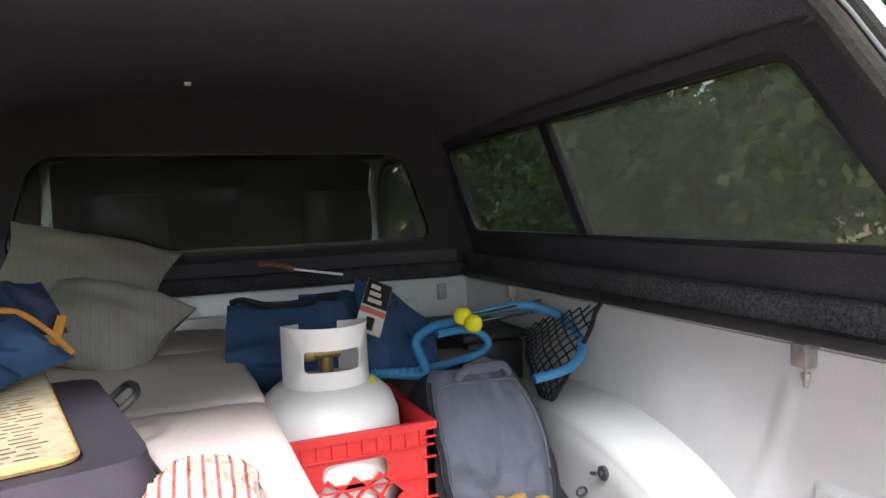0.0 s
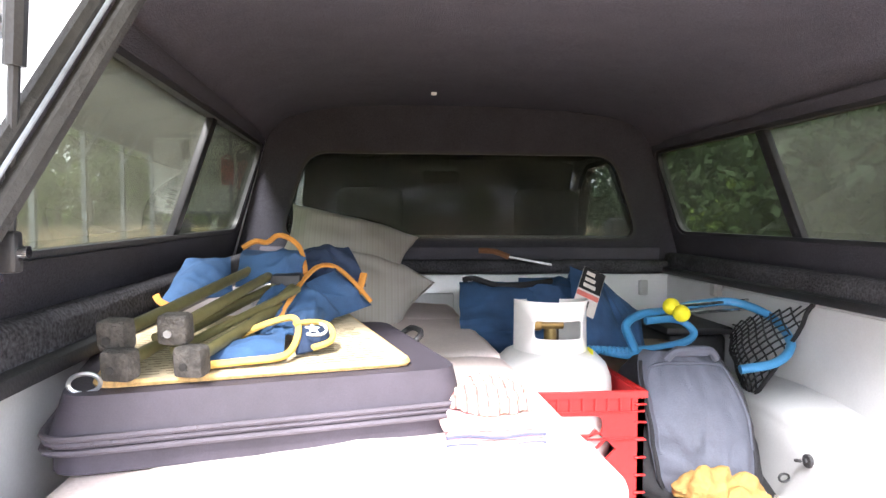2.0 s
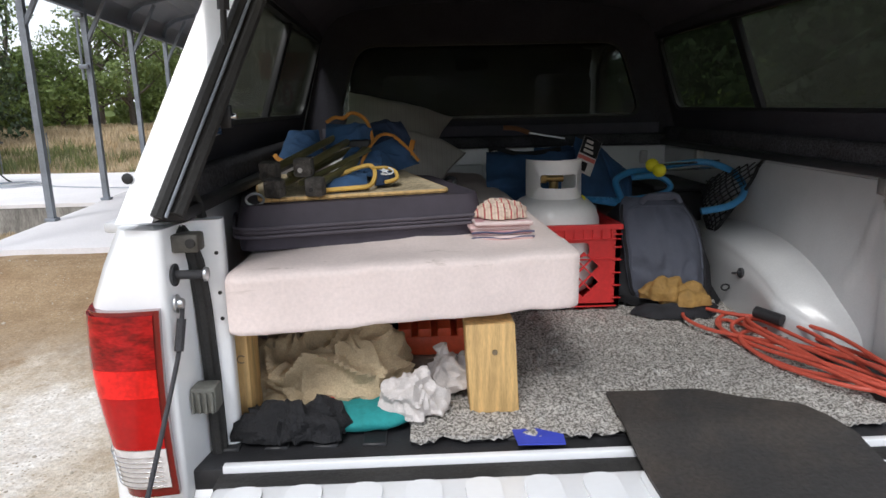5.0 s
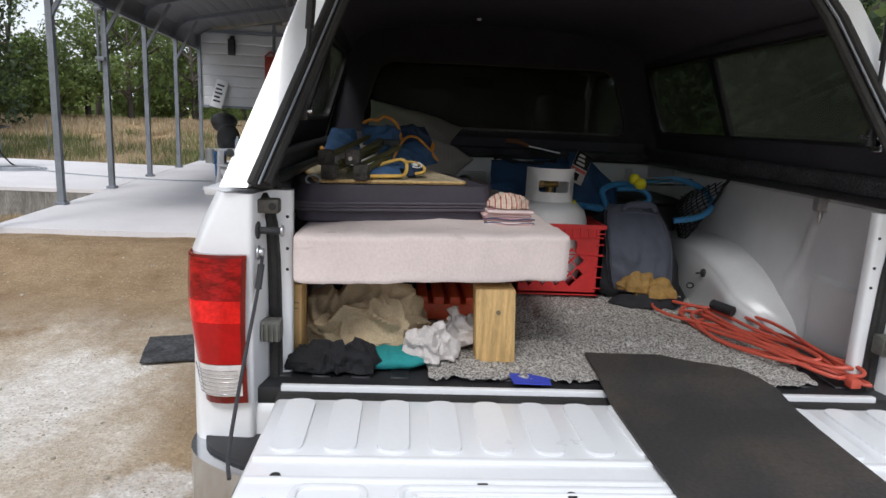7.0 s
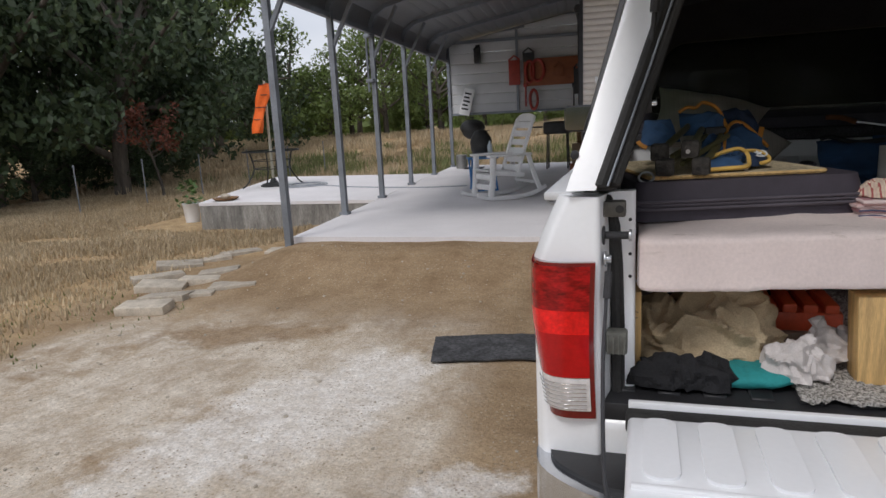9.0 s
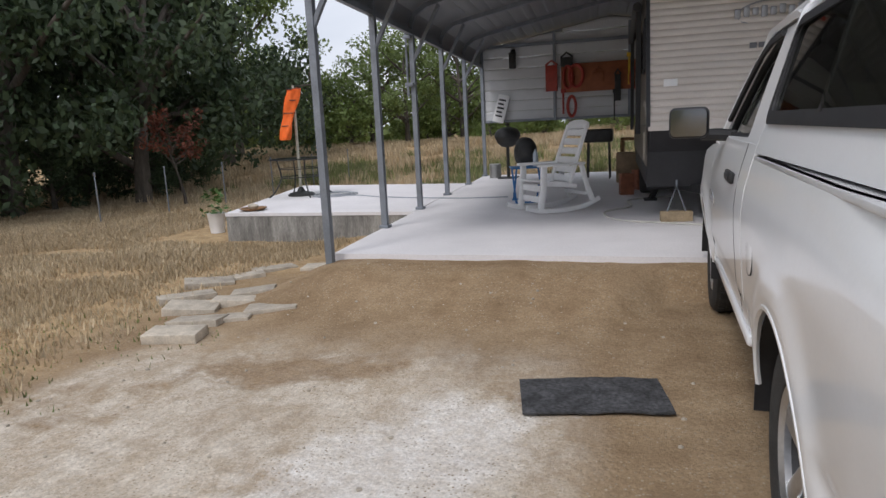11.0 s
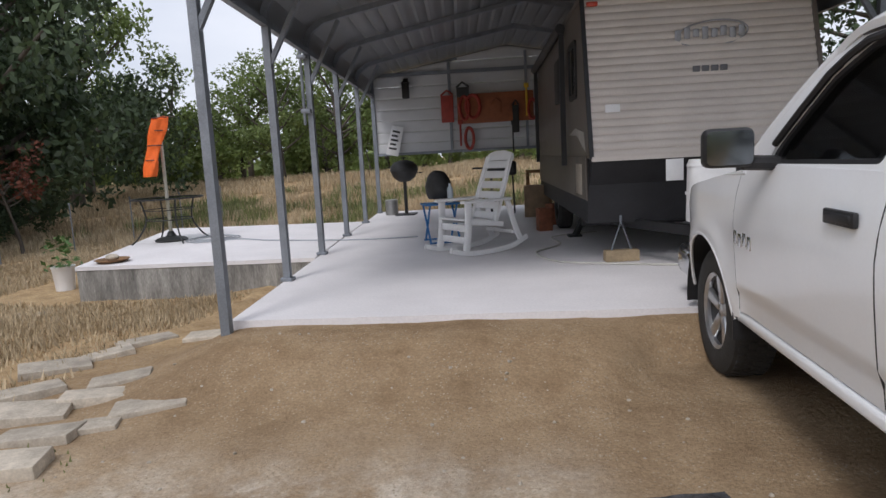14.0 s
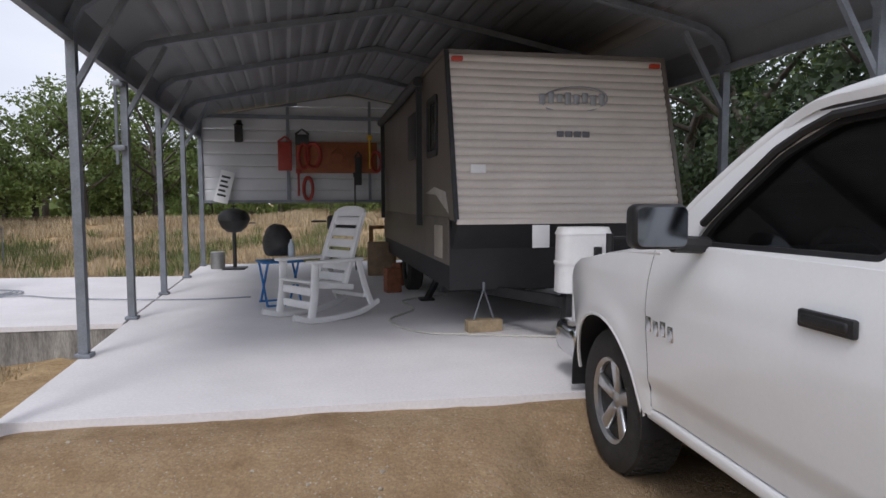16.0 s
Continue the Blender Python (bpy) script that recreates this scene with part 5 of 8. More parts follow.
# mattress in hinged sections
def mattress_pad(y0, y1, first, seed):
    def xr(y):
        return -0.018 - 0.055 * y / 1.9
    bm = bmesh.new()
    bmesh.ops.create_cube(bm, size=1)
    bmesh.ops.subdivide_edges(bm, edges=list(bm.edges), cuts=30, use_grid_fill=True)
    H, r = Vector((0.345, (y1 - y0) / 2, 0.065)), 0.017
    for v in bm.verts:
        p = Vector((v.co.x * 2 * H.x, v.co.y * 2 * H.y, v.co.z * 2 * H.z))
        core = Vector([max(-(h - r), min(h - r, q)) for q, h in zip(p, H)])
        d = p - core
        if d.length > 1e-6:
            p = core + d.normalized() * r
        a, b, c = (p.x / H.x + 1) / 2, (p.y / H.y + 1) / 2, (p.z / H.z + 1) / 2
        y = y0 + (y1 - y0) * b
        if first:
            y += 0.13 * a * (1 - b)
        xl = -0.748
        x = xl + (xr(y) - xl) * a
        z = 1.037 + 0.130 * c + (0.010 * math.sin(math.pi * min(1, max(0, a))) * math.sin(math.pi * b) if c > 0.5 else 0.0)
        v.co = Vector((x, y, z))
    for v in bm.verts:
        d = noise.noise_vector(v.co * 6 + Vector((seed, 0, 0)))
        v.co += d * 0.0035
        v.co.z += 0.003 * noise.noise((v.co.x * 5, v.co.y * 5, seed)) + 0.004 * (fold(Vector((v.co.x * 5, v.co.y * 3, seed))) - 0.3)
    return bm


mt = thing("foam_mattress", "pinkish-white covered foam mattress in folding sections", "mattress", pose(-0.42, 0.95, 1.038))
for k, (a, b) in enumerate(((0.045, 0.935), (0.945, 1.500), (1.508, 1.88))):
    pad = part("section", mattress_pad(a, b, k == 0, k * 5.0), M["mattress"], mt, local=False, sharp=60)

# hard-shell soft case
CM = pose(-0.498, 0.560, 1.172, 0, 0, 14)
cs = thing("fabric_case", "dark plum-grey zipped fabric case lying flat", "case", CM)


def case_shell(z0, z1, grow):
    o = rounded([(-0.335 - grow, -0.258 - grow), (0.236 + grow, -0.258 - grow), (0.236 + grow, 0.235 + grow), (-0.335 - grow, 0.235 + grow)], 0.05, 5)
    bm = plate(o, (), z1 - z0, lambda u, v, w: (u, v, z0 + w))
    rim = [e for e in bm.edges if len(e.link_faces) == 2 and e.calc_face_angle(0) > 1.2]
    bmesh.ops.bevel(bm, geom=rim, offset=0.012, segments=3, profile=0.5, affect="EDGES", clamp_overlap=True)
    return bm


part("lower_shell", case_shell(0.0, 0.034, -0.004), M["case"], cs)
top = case_shell(0.046, 0.098, 0.0)
for v in top.verts:
    if v.co.z > 0.07:
        v.co.x *= 0.955
        v.co.y *= 0.945
part("lid", top, M["case"], cs)
for z, g in ((0.032, 0.004), (0.041, 0.001), (0.050, 0.004)):
    o = rounded([(-0.337 - g, -0.260 - g), (0.238 + g, -0.260 - g), (0.238 + g, 0.237 + g), (-0.337 - g, 0.237 + g)], 0.05, 5)
    part("zip", tube([(a, b, z) for a, b in o], 0.0042, 6, True), M["casezip"], cs, "grey zip tape")
part("handle", join(box(0.222, 0.244, 0.09, 0.14, 0.045, 0.075, 0.006), tube(smooth_path([(0.235, 0.065, 0.070), (0.262, 0.07, 0.092), (0.268, 0.115, 0.096), (0.262, 0.155, 0.090), (0.235, 0.16, 0.068)], 4), 0.006, 6)), M["black"], cs, "black zip-end loop")
part("carabiner", tube([(-0.292 + 0.019 * math.cos(a), -0.215, 0.108 + 0.013 * math.sin(a)) for a in np.linspace(0, 2 * math.pi, 18, endpoint=False)], 0.0032, 6, True), M["alloy"], cs, "silver snap hook")

# lettered board
BM = pose(-0.545, 0.560, 1.2715, 0, 0, 14)
bd = thing("lettered_board", "tan wooden board covered with faded handwriting", "board", BM)
o = rounded([(-0.235, -0.225), (0.20, -0.225), (0.20, 0.31), (-0.235, 0.31)], 0.025, 4)
part("panel", plate(o, (), 0.010), M["parch"], bd)
rb = random.Random(4)
lines = bmesh.new()
for k in range(31):
    y = 0.285 - 0.0165 * k
    x = -0.21
    while x < 0.175:
        w = rb.uniform(0.008, 0.034)
        if x + w < 0.182:
            vs = [lines.verts.new((a, b, 0.0106)) for a, b in ((x, y), (x + w, y), (x + w, y + rb.uniform(0.003, 0.005)), (x, y + 0.0035))]
            lines.faces.new(vs)
        x += w + rb.uniform(0.004, 0.010)
wr = part("writing", lines, M["ink"], bd, "rows of unreadable brown handwriting")
wr["kind"] = "stuff"
part("edge", tube([(a, b, 0.005) for a, b in o], 0.0055, 6, True), M["wood"], bd, "pale wooden edge")

# collapsed camp chair
cc = thing("camp_chair", "collapsed blue camp chair with orange binding and olive legs", "camp chair", pose(-0.55, 0.55, 1.282))
feet = [(-0.698, 0.300, 1.340), (-0.625, 0.315, 1.345), (-0.686, 0.280, 1.304), (-0.600, 0.300, 1.303)]
ends = [(-0.595, 0.78, 1.395), (-0.555, 0.80, 1.385), (-0.570, 0.76, 1.350), (-0.500, 0.74, 1.345)]
for k, (a, b) in enumerate(zip(feet, ends)):
    a, b = Vector(a), Vector(b)
    d = (b - a).normalized()
    part("leg", tube([a, b], 0.0092, 10), M["olive"], cc, "olive painted steel tube", local=False)
    q = Matrix.Translation(a) @ d.to_track_quat("Z", "Y").to_matrix().to_4x4()
    f = part("foot_cap", box(-0.0215, 0.0215, -0.0215, 0.0215, -0.012, 0.020, 0.0075, 2, q), M["foot"], cc, "worn black square foot cap", local=False)
    part("bolt_hole", cyl(0.0055, -0.0145, -0.0110, 12, 0, q @ Matrix.Translation((0.004, -0.004, 0))), M["rubber"] if k != 1 else M["alloy"], f, local=False)
for a, b in (((-0.665, 0.36, 1.325), (-0.52, 0.80, 1.37)), ((-0.640, 0.36, 1.305), (-0.50, 0.66, 1.36)), ((-0.575, 0.42, 1.305), (-0.515, 0.70, 1.36)), ((-0.60, 0.38, 1.300), (-0.53, 0.60, 1.325))):
    part("strut", tube([a, b], 0.0075, 8), M["olive"], cc, "olive painted steel tube", local=False)
part("joint_block", crumple(box(-0.56, -0.50, 0.70, 0.76, 1.345, 1.385, 0.010), 0.003, 30), M["black"], cc, local=False)


def drape(a, b, c, d, amp, seed, sag=0.0, n=30):
    """A piece of slack canvas spread between four corners, with folds across it."""
    A, B, C, D = (Vector(q) for q in (a, b, c, d))
    nrm = (B - A).cross(D - A).normalized()
    if nrm.z < 0:
        nrm = -nrm

    def fn(s, t):
        p = A.lerp(B, s).lerp(D.lerp(C, s), t)
        body = math.sin(math.pi * s) * math.sin(math.pi * t)
        ripple = fold(Vector((s * 1.5 + seed, t * 1.2, seed))) - 0.35
        wave = noise.noise((s * 2.6 + seed, t * 2.2, seed * 1.7))
        return p + nrm * (sag * body + amp * (0.35 + 0.65 * body) * (ripple + wave)) + noise.noise_vector(p * 16) * 0.004
    return join(grid_surface(n, n, fn), grid_surface(n, n, lambda s, t: fn(s, t) - nrm * 0.003))


NAVY = mat("dark_navy_canvas", (0.014, 0.030, 0.070), 0.8, var=0.25, scale=9, bump=0.06, bscale=700)
# the orange binding again, in the yellower colour that light gives it
M["litbind"] = mat("lit_orange_binding", (0.66, 0.42, 0.10), 0.75, var=0.15, scale=20, bump=0.1, bscale=400)
for a, b, c, d, amp, seed, sag, cloth in (
        ((-0.750, 0.630, 1.335), (-0.735, 0.760, 1.410), (-0.655, 0.800, 1.412), (-0.630, 0.690, 1.350), 0.014, 1.0, 0.020, M["blue"]),
        ((-0.630, 0.800, 1.430), (-0.500, 0.800, 1.425), (-0.495, 0.745, 1.375), (-0.625, 0.690, 1.362), 0.016, 2.0, 0.024, M["blue"]),
        ((-0.545, 0.860, 1.425), (-0.415, 0.900, 1.432), (-0.374, 0.870, 1.345), (-0.500, 0.780, 1.350), 0.018, 3.0, 0.020, NAVY),
        ((-0.494, 0.735, 1.366), (-0.437, 0.835, 1.384), (-0.360, 0.835, 1.306), (-0.435, 0.760, 1.290), 0.014, 4.0, 0.018, M["blue"]),
        ((-0.519, 0.565, 1.312), (-0.494, 0.735, 1.366), (-0.425, 0.770, 1.296), (-0.465, 0.590, 1.286), 0.014, 5.0, 0.026, M["blue"]),
        ((-0.585, 0.540, 1.296), (-0.560, 0.720, 1.368), (-0.490, 0.735, 1.372), (-0.515, 0.545, 1.312), 0.012, 6.0, 0.010, M["blue"]),
        ((-0.598, 0.335, 1.286), (-0.604, 0.405, 1.303), (-0.498, 0.470, 1.312), (-0.485, 0.375, 1.289), 0.005, 7.0, 0.008, M["blue"]),
        ((-0.520, 0.460, 1.308), (-0.580, 0.560, 1.296), (-0.500, 0.590, 1.310), (-0.470, 0.500, 1.302), 0.010, 8.0, 0.016, M["blue"]),
        ((-0.482, 0.460, 1.322), (-0.432, 0.500, 1.312), (-0.420, 0.448, 1.296), (-0.470, 0.400, 1.290), 0.004, 9.0, 0.010, NAVY)):
    part("canvas", drape(a, b, c, d, amp, seed, sag), cloth, cc, "crumpled blue canvas" if cloth != NAVY else "dark navy canvas fold", local=False, sharp=70)


def ribbon(pts, half, material, label):
    """Flat woven tape sewn along a canvas edge."""
    p = smooth_path(pts, 7)
    bm = bmesh.new()
    rows = []
    for i, q in enumerate(p):
        d = (p[min(i + 1, len(p) - 1)] - p[max(i - 1, 0)]).normalized()
        up = (Vector((-0.1, -0.75, 0.65)) - d * d.dot(Vector((-0.1, -0.75, 0.65)))).normalized()
        w = d.cross(up).normalized() * half
        rows.append([bm.verts.new(q + w + up * 0.0035), bm.verts.new(q + up * 0.005), bm.verts.new(q - w + up * 0.0035), bm.verts.new(q - w - up * 0.002), bm.verts.new(q + w - up * 0.002)])
    for a_, b_ in zip(rows, rows[1:]):
        for k in range(5):
            bm.faces.new((a_[k], a_[(k + 1) % 5], b_[(k + 1) % 5], b_[k]))
    bm.faces.new(rows[0][::-1])
    bm.faces.new(rows[-1])
    part("binding", bm, material, cc, label, local=False, sharp=50)


OB, YB = M["binding"], M["litbind"]
ribbon([(-0.630, 0.795, 1.432), (-0.605, 0.800, 1.446), (-0.580, 0.805, 1.444), (-0.560, 0.815, 1.458), (-0.535, 0.810, 1.452), (-0.512, 0.800, 1.432), (-0.500, 0.775, 1.402), (-0.494, 0.745, 1.382)], 0.0048, OB, "looped orange binding")
ribbon([(-0.519, 0.560, 1.318), (-0.508, 0.650, 1.348), (-0.494, 0.730, 1.374), (-0.470, 0.790, 1.394), (-0.437, 0.830, 1.388), (-0.395, 0.838, 1.350), (-0.362, 0.832, 1.312)], 0.0042, OB, "orange edge binding")
ribbon([(-0.378, 0.860, 1.372), (-0.384, 0.845, 1.350), (-0.392, 0.835, 1.330)], 0.0075, OB, "orange edge binding")
ribbon([(-0.752, 0.632, 1.352), (-0.742, 0.622, 1.342), (-0.726, 0.620, 1.334)], 0.006, OB, "orange edge binding")
ribbon([(-0.600, 0.330, 1.289), (-0.540, 0.348, 1.291), (-0.487, 0.370, 1.293), (-0.474, 0.420, 1.304), (-0.476, 0.470, 1.322), (-0.492, 0.500, 1.330), (-0.530, 0.490, 1.322), (-0.562, 0.470, 1.310)], 0.0048, YB, "looped orange binding in a lit yellow tone")
ribbon([(-0.482, 0.462, 1.326), (-0.452, 0.490, 1.324), (-0.430, 0.498, 1.317), (-0.420, 0.470, 1.308), (-0.424, 0.440, 1.300), (-0.448, 0.415, 1.296)], 0.004, YB, "orange edge binding in a lit yellow tone")
ribbon([(-0.588, 0.560, 1.304), (-0.592, 0.520, 1.298), (-0.578, 0.490, 1.300), (-0.560, 0.478, 1.306)], 0.0045, YB, "orange edge binding in a lit yellow tone")
star = [((0.013 if k % 2 == 0 else 0.0055) * math.cos(0.3 + math.pi * k / 5), (0.013 if k % 2 == 0 else 0.0055) * math.sin(0.3 + math.pi * k / 5)) for k in range(10)]
sp = pose(-0.450, 0.440, 1.3215, 28, 4, 20)
white_print = mat("white_patch", (0.6, 0.62, 0.64), 0.7)
part("patch", plate(star, (), 0.0012, lambda u, v, w: sp @ Vector((u, v, w))), white_print, cc, "white printed star", local=False)
part("patch", tube([sp @ Vector((0.022 * math.cos(q), 0.017 * math.sin(q), 0.001)) for q in np.linspace(-2.2, 0.9, 14)], 0.0022, 6), white_print, cc, "white printed curve", local=False)


# folded towels
def folded(x0, x1, y0, y1, z0, layers, h, seed):
    bms = []
    for k in range(layers):
        j = 0.006 * math.sin(seed + 2.1 * k)
        b = box(x0 + j, x1 + j * 0.5, y0 - j, y1 + j, z0 + h * k, z0 + h * (k + 1) - 0.0006, h * 0.45, 3)
        bmesh.ops.subdivide_edges(b, edges=[e for e in b.edges if e.calc_length() > 0.05], cuts=6, use_grid_fill=True)
        for v in b.verts:
            v.co.z += 0.003 * noise.noise((v.co.x * 22, v.co.y * 22, seed))
        bms.append(b)
    return join(*bms)


TM = Matrix.Translation((-0.172, 0.368, -0.012)) @ Matrix.Rotation(radians(2), 4, "Z")
t1 = folded(-0.078, 0.062, -0.062, 0.075, 1.181, 4, 0.011, 1)
t1.transform(TM)
tw = solo("folded_towel", t1, M["towelB"], "folded pink striped towel with a navy hem", "towel")
for z in (1.187, 1.199):
    part("hem", tube([TM @ Vector((-0.080 + 0.146 * s, -0.065, z + 0.002 * math.sin(9 * s))) for s in np.linspace(0, 1, 14)], 0.0024, 6), M["navy"], tw, "navy woven hem", local=False)
t2 = heap((-0.002, 0.008, 1.240), (0.068, 0.062, 0.020), 0.008, 34, 4.0, 90, 0.12, 0.2)
t2.transform(TM)
solo("folded_towel", t2, M["towelA"], "folded cream towel with red stripes", "towel")

# pillows
def pillow(c, sx, sy, sz, rx, ry, rz, label, seed, sag=0.0):
    def shape(up):
        def fn(s, t):
            u, v = 2 * s - 1, 2 * t - 1
            h = max(0.0, (1 - abs(u) ** 2.2)) ** 0.5 * max(0.0, (1 - abs(v) ** 2.2)) ** 0.5
            ex, ey = 1 - 0.16 * (1 - v * v) * abs(u) ** 2, 1 - 0.16 * (1 - u * u) * abs(v) ** 2
            wr = 0.012 * noise.noise((u * 2.5, v * 2.5, seed + up)) + 0.010 * (0.4 - noise.voronoi((u * 1.6 + seed, v * 1.6, up))[0][0]) * (1 - h)
            return (u * sx * ex, v * sy * ey, up * sz * h + wr - sag * (u * u))
        return fn
    b = join(grid_surface(36, 30, shape(1)), grid_surface(36, 30, shape(-1)))
    b.transform(pose(*c, rx, ry, rz))
    return solo("pillow", b, M["pillow"], label, "pillow", group="pillows on the mattress", sharp=80)


pillow((-0.470, 1.735, 1.375), 0.245, 0.17, 0.075, 50, 14, -6, "grey ticking pillow leaning on the front wall", 1, 0.03)
pillow((-0.415, 1.47, 1.275), 0.205, 0.155, 0.080, 34, 12, -24, "grey striped pillow lying on the mattress", 5, 0.04)

# red crate with the gas bottle
CX0, CX1, CY0, CY1, CZ0, CZ1 = -0.055, 0.275, 0.845, 1.165, FLOOR + 0.026, 1.090
crate = thing("milk_crate", "red plastic milk crate with lattice sides", "crate", pose((CX0 + CX1) / 2, (CY0 + CY1) / 2, CZ0))
for x in (CX0, CX1):
    for y in (CY0, CY1):
        part("corner_post", box(x - 0.022 if x > 0 else x, x if x > 0 else x + 0.022, y - 0.022 if y > 1 else y, y if y > 1 else y + 0.022, CZ0, CZ1, 0.006), M["crate"], crate, local=False)
part("base", box(CX0, CX1, CY0, CY1, CZ0, CZ0 + 0.018, 0.005), M["crate"], crate, local=False)


def lattice(fn, width):
    """One crate side: solid bands, a hand hole and a diagonal lattice."""
    o = [(0, 0), (width, 0), (width, CZ1 - CZ0), (0, CZ1 - CZ0)]
    H = CZ1 - CZ0
    hand = rounded([(width * 0.30, H - 0.095), (width * 0.70, H - 0.095), (width * 0.70, H - 0.050), (width * 0.30, H - 0.050)], 0.02, 4)
    holes = [hand]
    step = 0.052
    rows, cols = 5, int((width - 0.08) / step)
    for r in range(rows):
        for c in range(cols):
            cx, cz = 0.058 + step * c + (step / 2 if r % 2 else 0), 0.056 + step / 2 * r
            if cx + step / 2 < width - 0.035:
                d = step / 2 - 0.0032
                holes.append([(cx, cz - d), (cx + d, cz), (cx, cz + d), (cx - d, cz)])
    holes.append([(0.030 + 0.008 * math.cos(a), 0.05 + 0.011 * math.sin(a)) for a in np.linspace(0, 2 * math.pi, 10, endpoint=False)])
    return plate(o, holes, 0.008, fn)


W = CX1 - CX0
part("side", lattice(lambda u, v, w: (CX0 + u, CY0 + w, CZ0 + v), W), M["crate"], crate, "red lattice side", local=False)
part("side", lattice(lambda u, v, w: (CX0 + u, CY1 - w, CZ0 + v), W), M["crate"], crate, "red lattice side", local=False)
part("side", lattice(lambda u, v, w: (CX0 + w, CY0 + u, CZ0 + v), CY1 - CY0), M["crate"], crate, "red lattice side", local=False)
part("side", lattice(lambda u, v, w: (CX1 - w, CY0 + u, CZ0 + v), CY1 - CY0), M["crate"], crate, "red lattice side", local=False)
part("rim", tube([(CX0, CY0, CZ1), (CX1, CY0, CZ1), (CX1, CY1, CZ1), (CX0, CY1, CZ1)], 0.008, 4, True, square=True), M["crate"], crate, local=False)
for k in range(10):
    x = CX0 + 0.03 + (W - 0.06) * k / 9
    part("rib", box(x - 0.0025, x + 0.0025, CY0 - 0.006, CY0 + 0.001, CZ1 - 0.038, CZ1 - 0.004, 0.001, 1), M["crate"], crate, local=False)
for k in range(6):
    z = CZ0 + 0.03 + 0.042 * k
    part("rib", box(CX1 - 0.024, CX1 + 0.004, CY0 - 0.006, CY0 + 0.001, z - 0.002, z + 0.002, 0.001, 1), M["crate"], crate, local=False)
for z in (CZ1 - 0.040, CZ1 - 0.105):
    part("rib", box(CX0, CX1, CY0 - 0.005, CY0 + 0.001, z - 0.002, z + 0.002, 0.001, 1), M["crate"], crate, local=False)

TC = (0.090, 1.005)
tank = thing("propane_tank", "white steel propane tank standing in the red crate", "gas bottle", pose(TC[0], TC[1], CZ0 + 0.02))
part("body", lathe([(0, 0.0), (0.10, 0.0), (0.138, 0.03), (0.152, 0.075), (0.156, 0.21), (0.153, 0.255), (0.140, 0.290), (0.112, 0.316), (0.075, 0.330), (0.04, 0.337), (0, 0.340)], 44), M["tank"], tank)


CR = 0.088


def wrap(u, v, w):
    a = -math.pi / 2 + u / CR
    return ((CR + w) * math.cos(a), (CR + w) * math.sin(a), 0.318 + v)


half = CR * radians(150)
strip = [(-half + 2 * half * k / 40, 0.0) for k in range(41)] + [(half - 2 * half * k / 40, 0.132 - 0.012 * smoothstep(0.5, 1.0, abs(1 - 2 * k / 40))) for k in range(41)]
hole2 = [(u, v) for u, v in rounded([(-0.062 + 0.0, 0.042), (-0.03, 0.042), (0, 0.042), (0.03, 0.042), (0.062, 0.042), (0.062, 0.086), (0.03, 0.086), (0.0, 0.086), (-0.03, 0.086), (-0.062, 0.086)], 0.012, 3)]
part("collar", plate(strip, [hole2], 0.005, wrap), M["tank"], tank, "white steel collar with a hand slot")
part("valve", join(cyl(0.016, 0.335, 0.40, 14), cyl(0.012, -0.03, 0.03, 12, 0.002, pose(0, -0.01, 0.385, 0, 90, 0)), box(-0.05, -0.025, -0.022, 0.01, 0.370, 0.400, 0.006), cyl(0.02, 0.40, 0.418, 8, 0.003)), M["brass"], tank, "tarnished brass valve")
part("label_sticker", plate(rounded([(-0.03, 0), (0.03, 0), (0.03, 0.022), (-0.03, 0.022)], 0.003), (), 0.001, lambda u, v, w: ((0.1535 + w) * math.cos(-1.05 + u / 0.153), (0.1535 + w) * math.sin(-1.05 + u / 0.153), 0.215 + v)), mat("pale_sticker", (0.62, 0.62, 0.60), 0.5), tank, "pale printed sticker")
part("warning_label", plate([(-0.02, 0), (0.02, 0), (0.02, 0.03), (-0.02, 0.03)], (), 0.002, lambda u, v, w: (0.088 + 0.01 * v + w, u - 0.05, 0.318 + v * 0.4)), M["yball"], tank, "small yellow warning label")

# grey day pack, flap hanging open
BP = thing("day_pack", "slate-grey and black day pack slumped open", "backpack", pose(0.44, 0.93, FLOOR + 0.02))


def pack_front(s, t):
    u = 2 * s - 1
    z = 0.03 + 0.315 * t
    w = float(np.interp(t, [0, 0.10, 0.30, 0.60, 0.80, 0.90, 0.96, 1.0], [0.112, 0.126, 0.133, 0.131, 0.122, 0.115, 0.104, 0.086]))
    crease = 0.020 * (0.5 - noise.voronoi((u * 1.1 + 4, t * 1.8, 3))[0][0]) + 0.012 * noise.noise((u * 3, t * 5, 8)) + 0.006 * fold(Vector((u * 1.6, t * 2.4, 5)))
    y = -0.125 + 0.145 * t ** 1.3 + 0.050 * abs(u) ** 3 - 0.030 * math.sin(math.pi * t) + crease
    return (w * u + 0.022 * (0.5 - t) - 0.010, y, z)


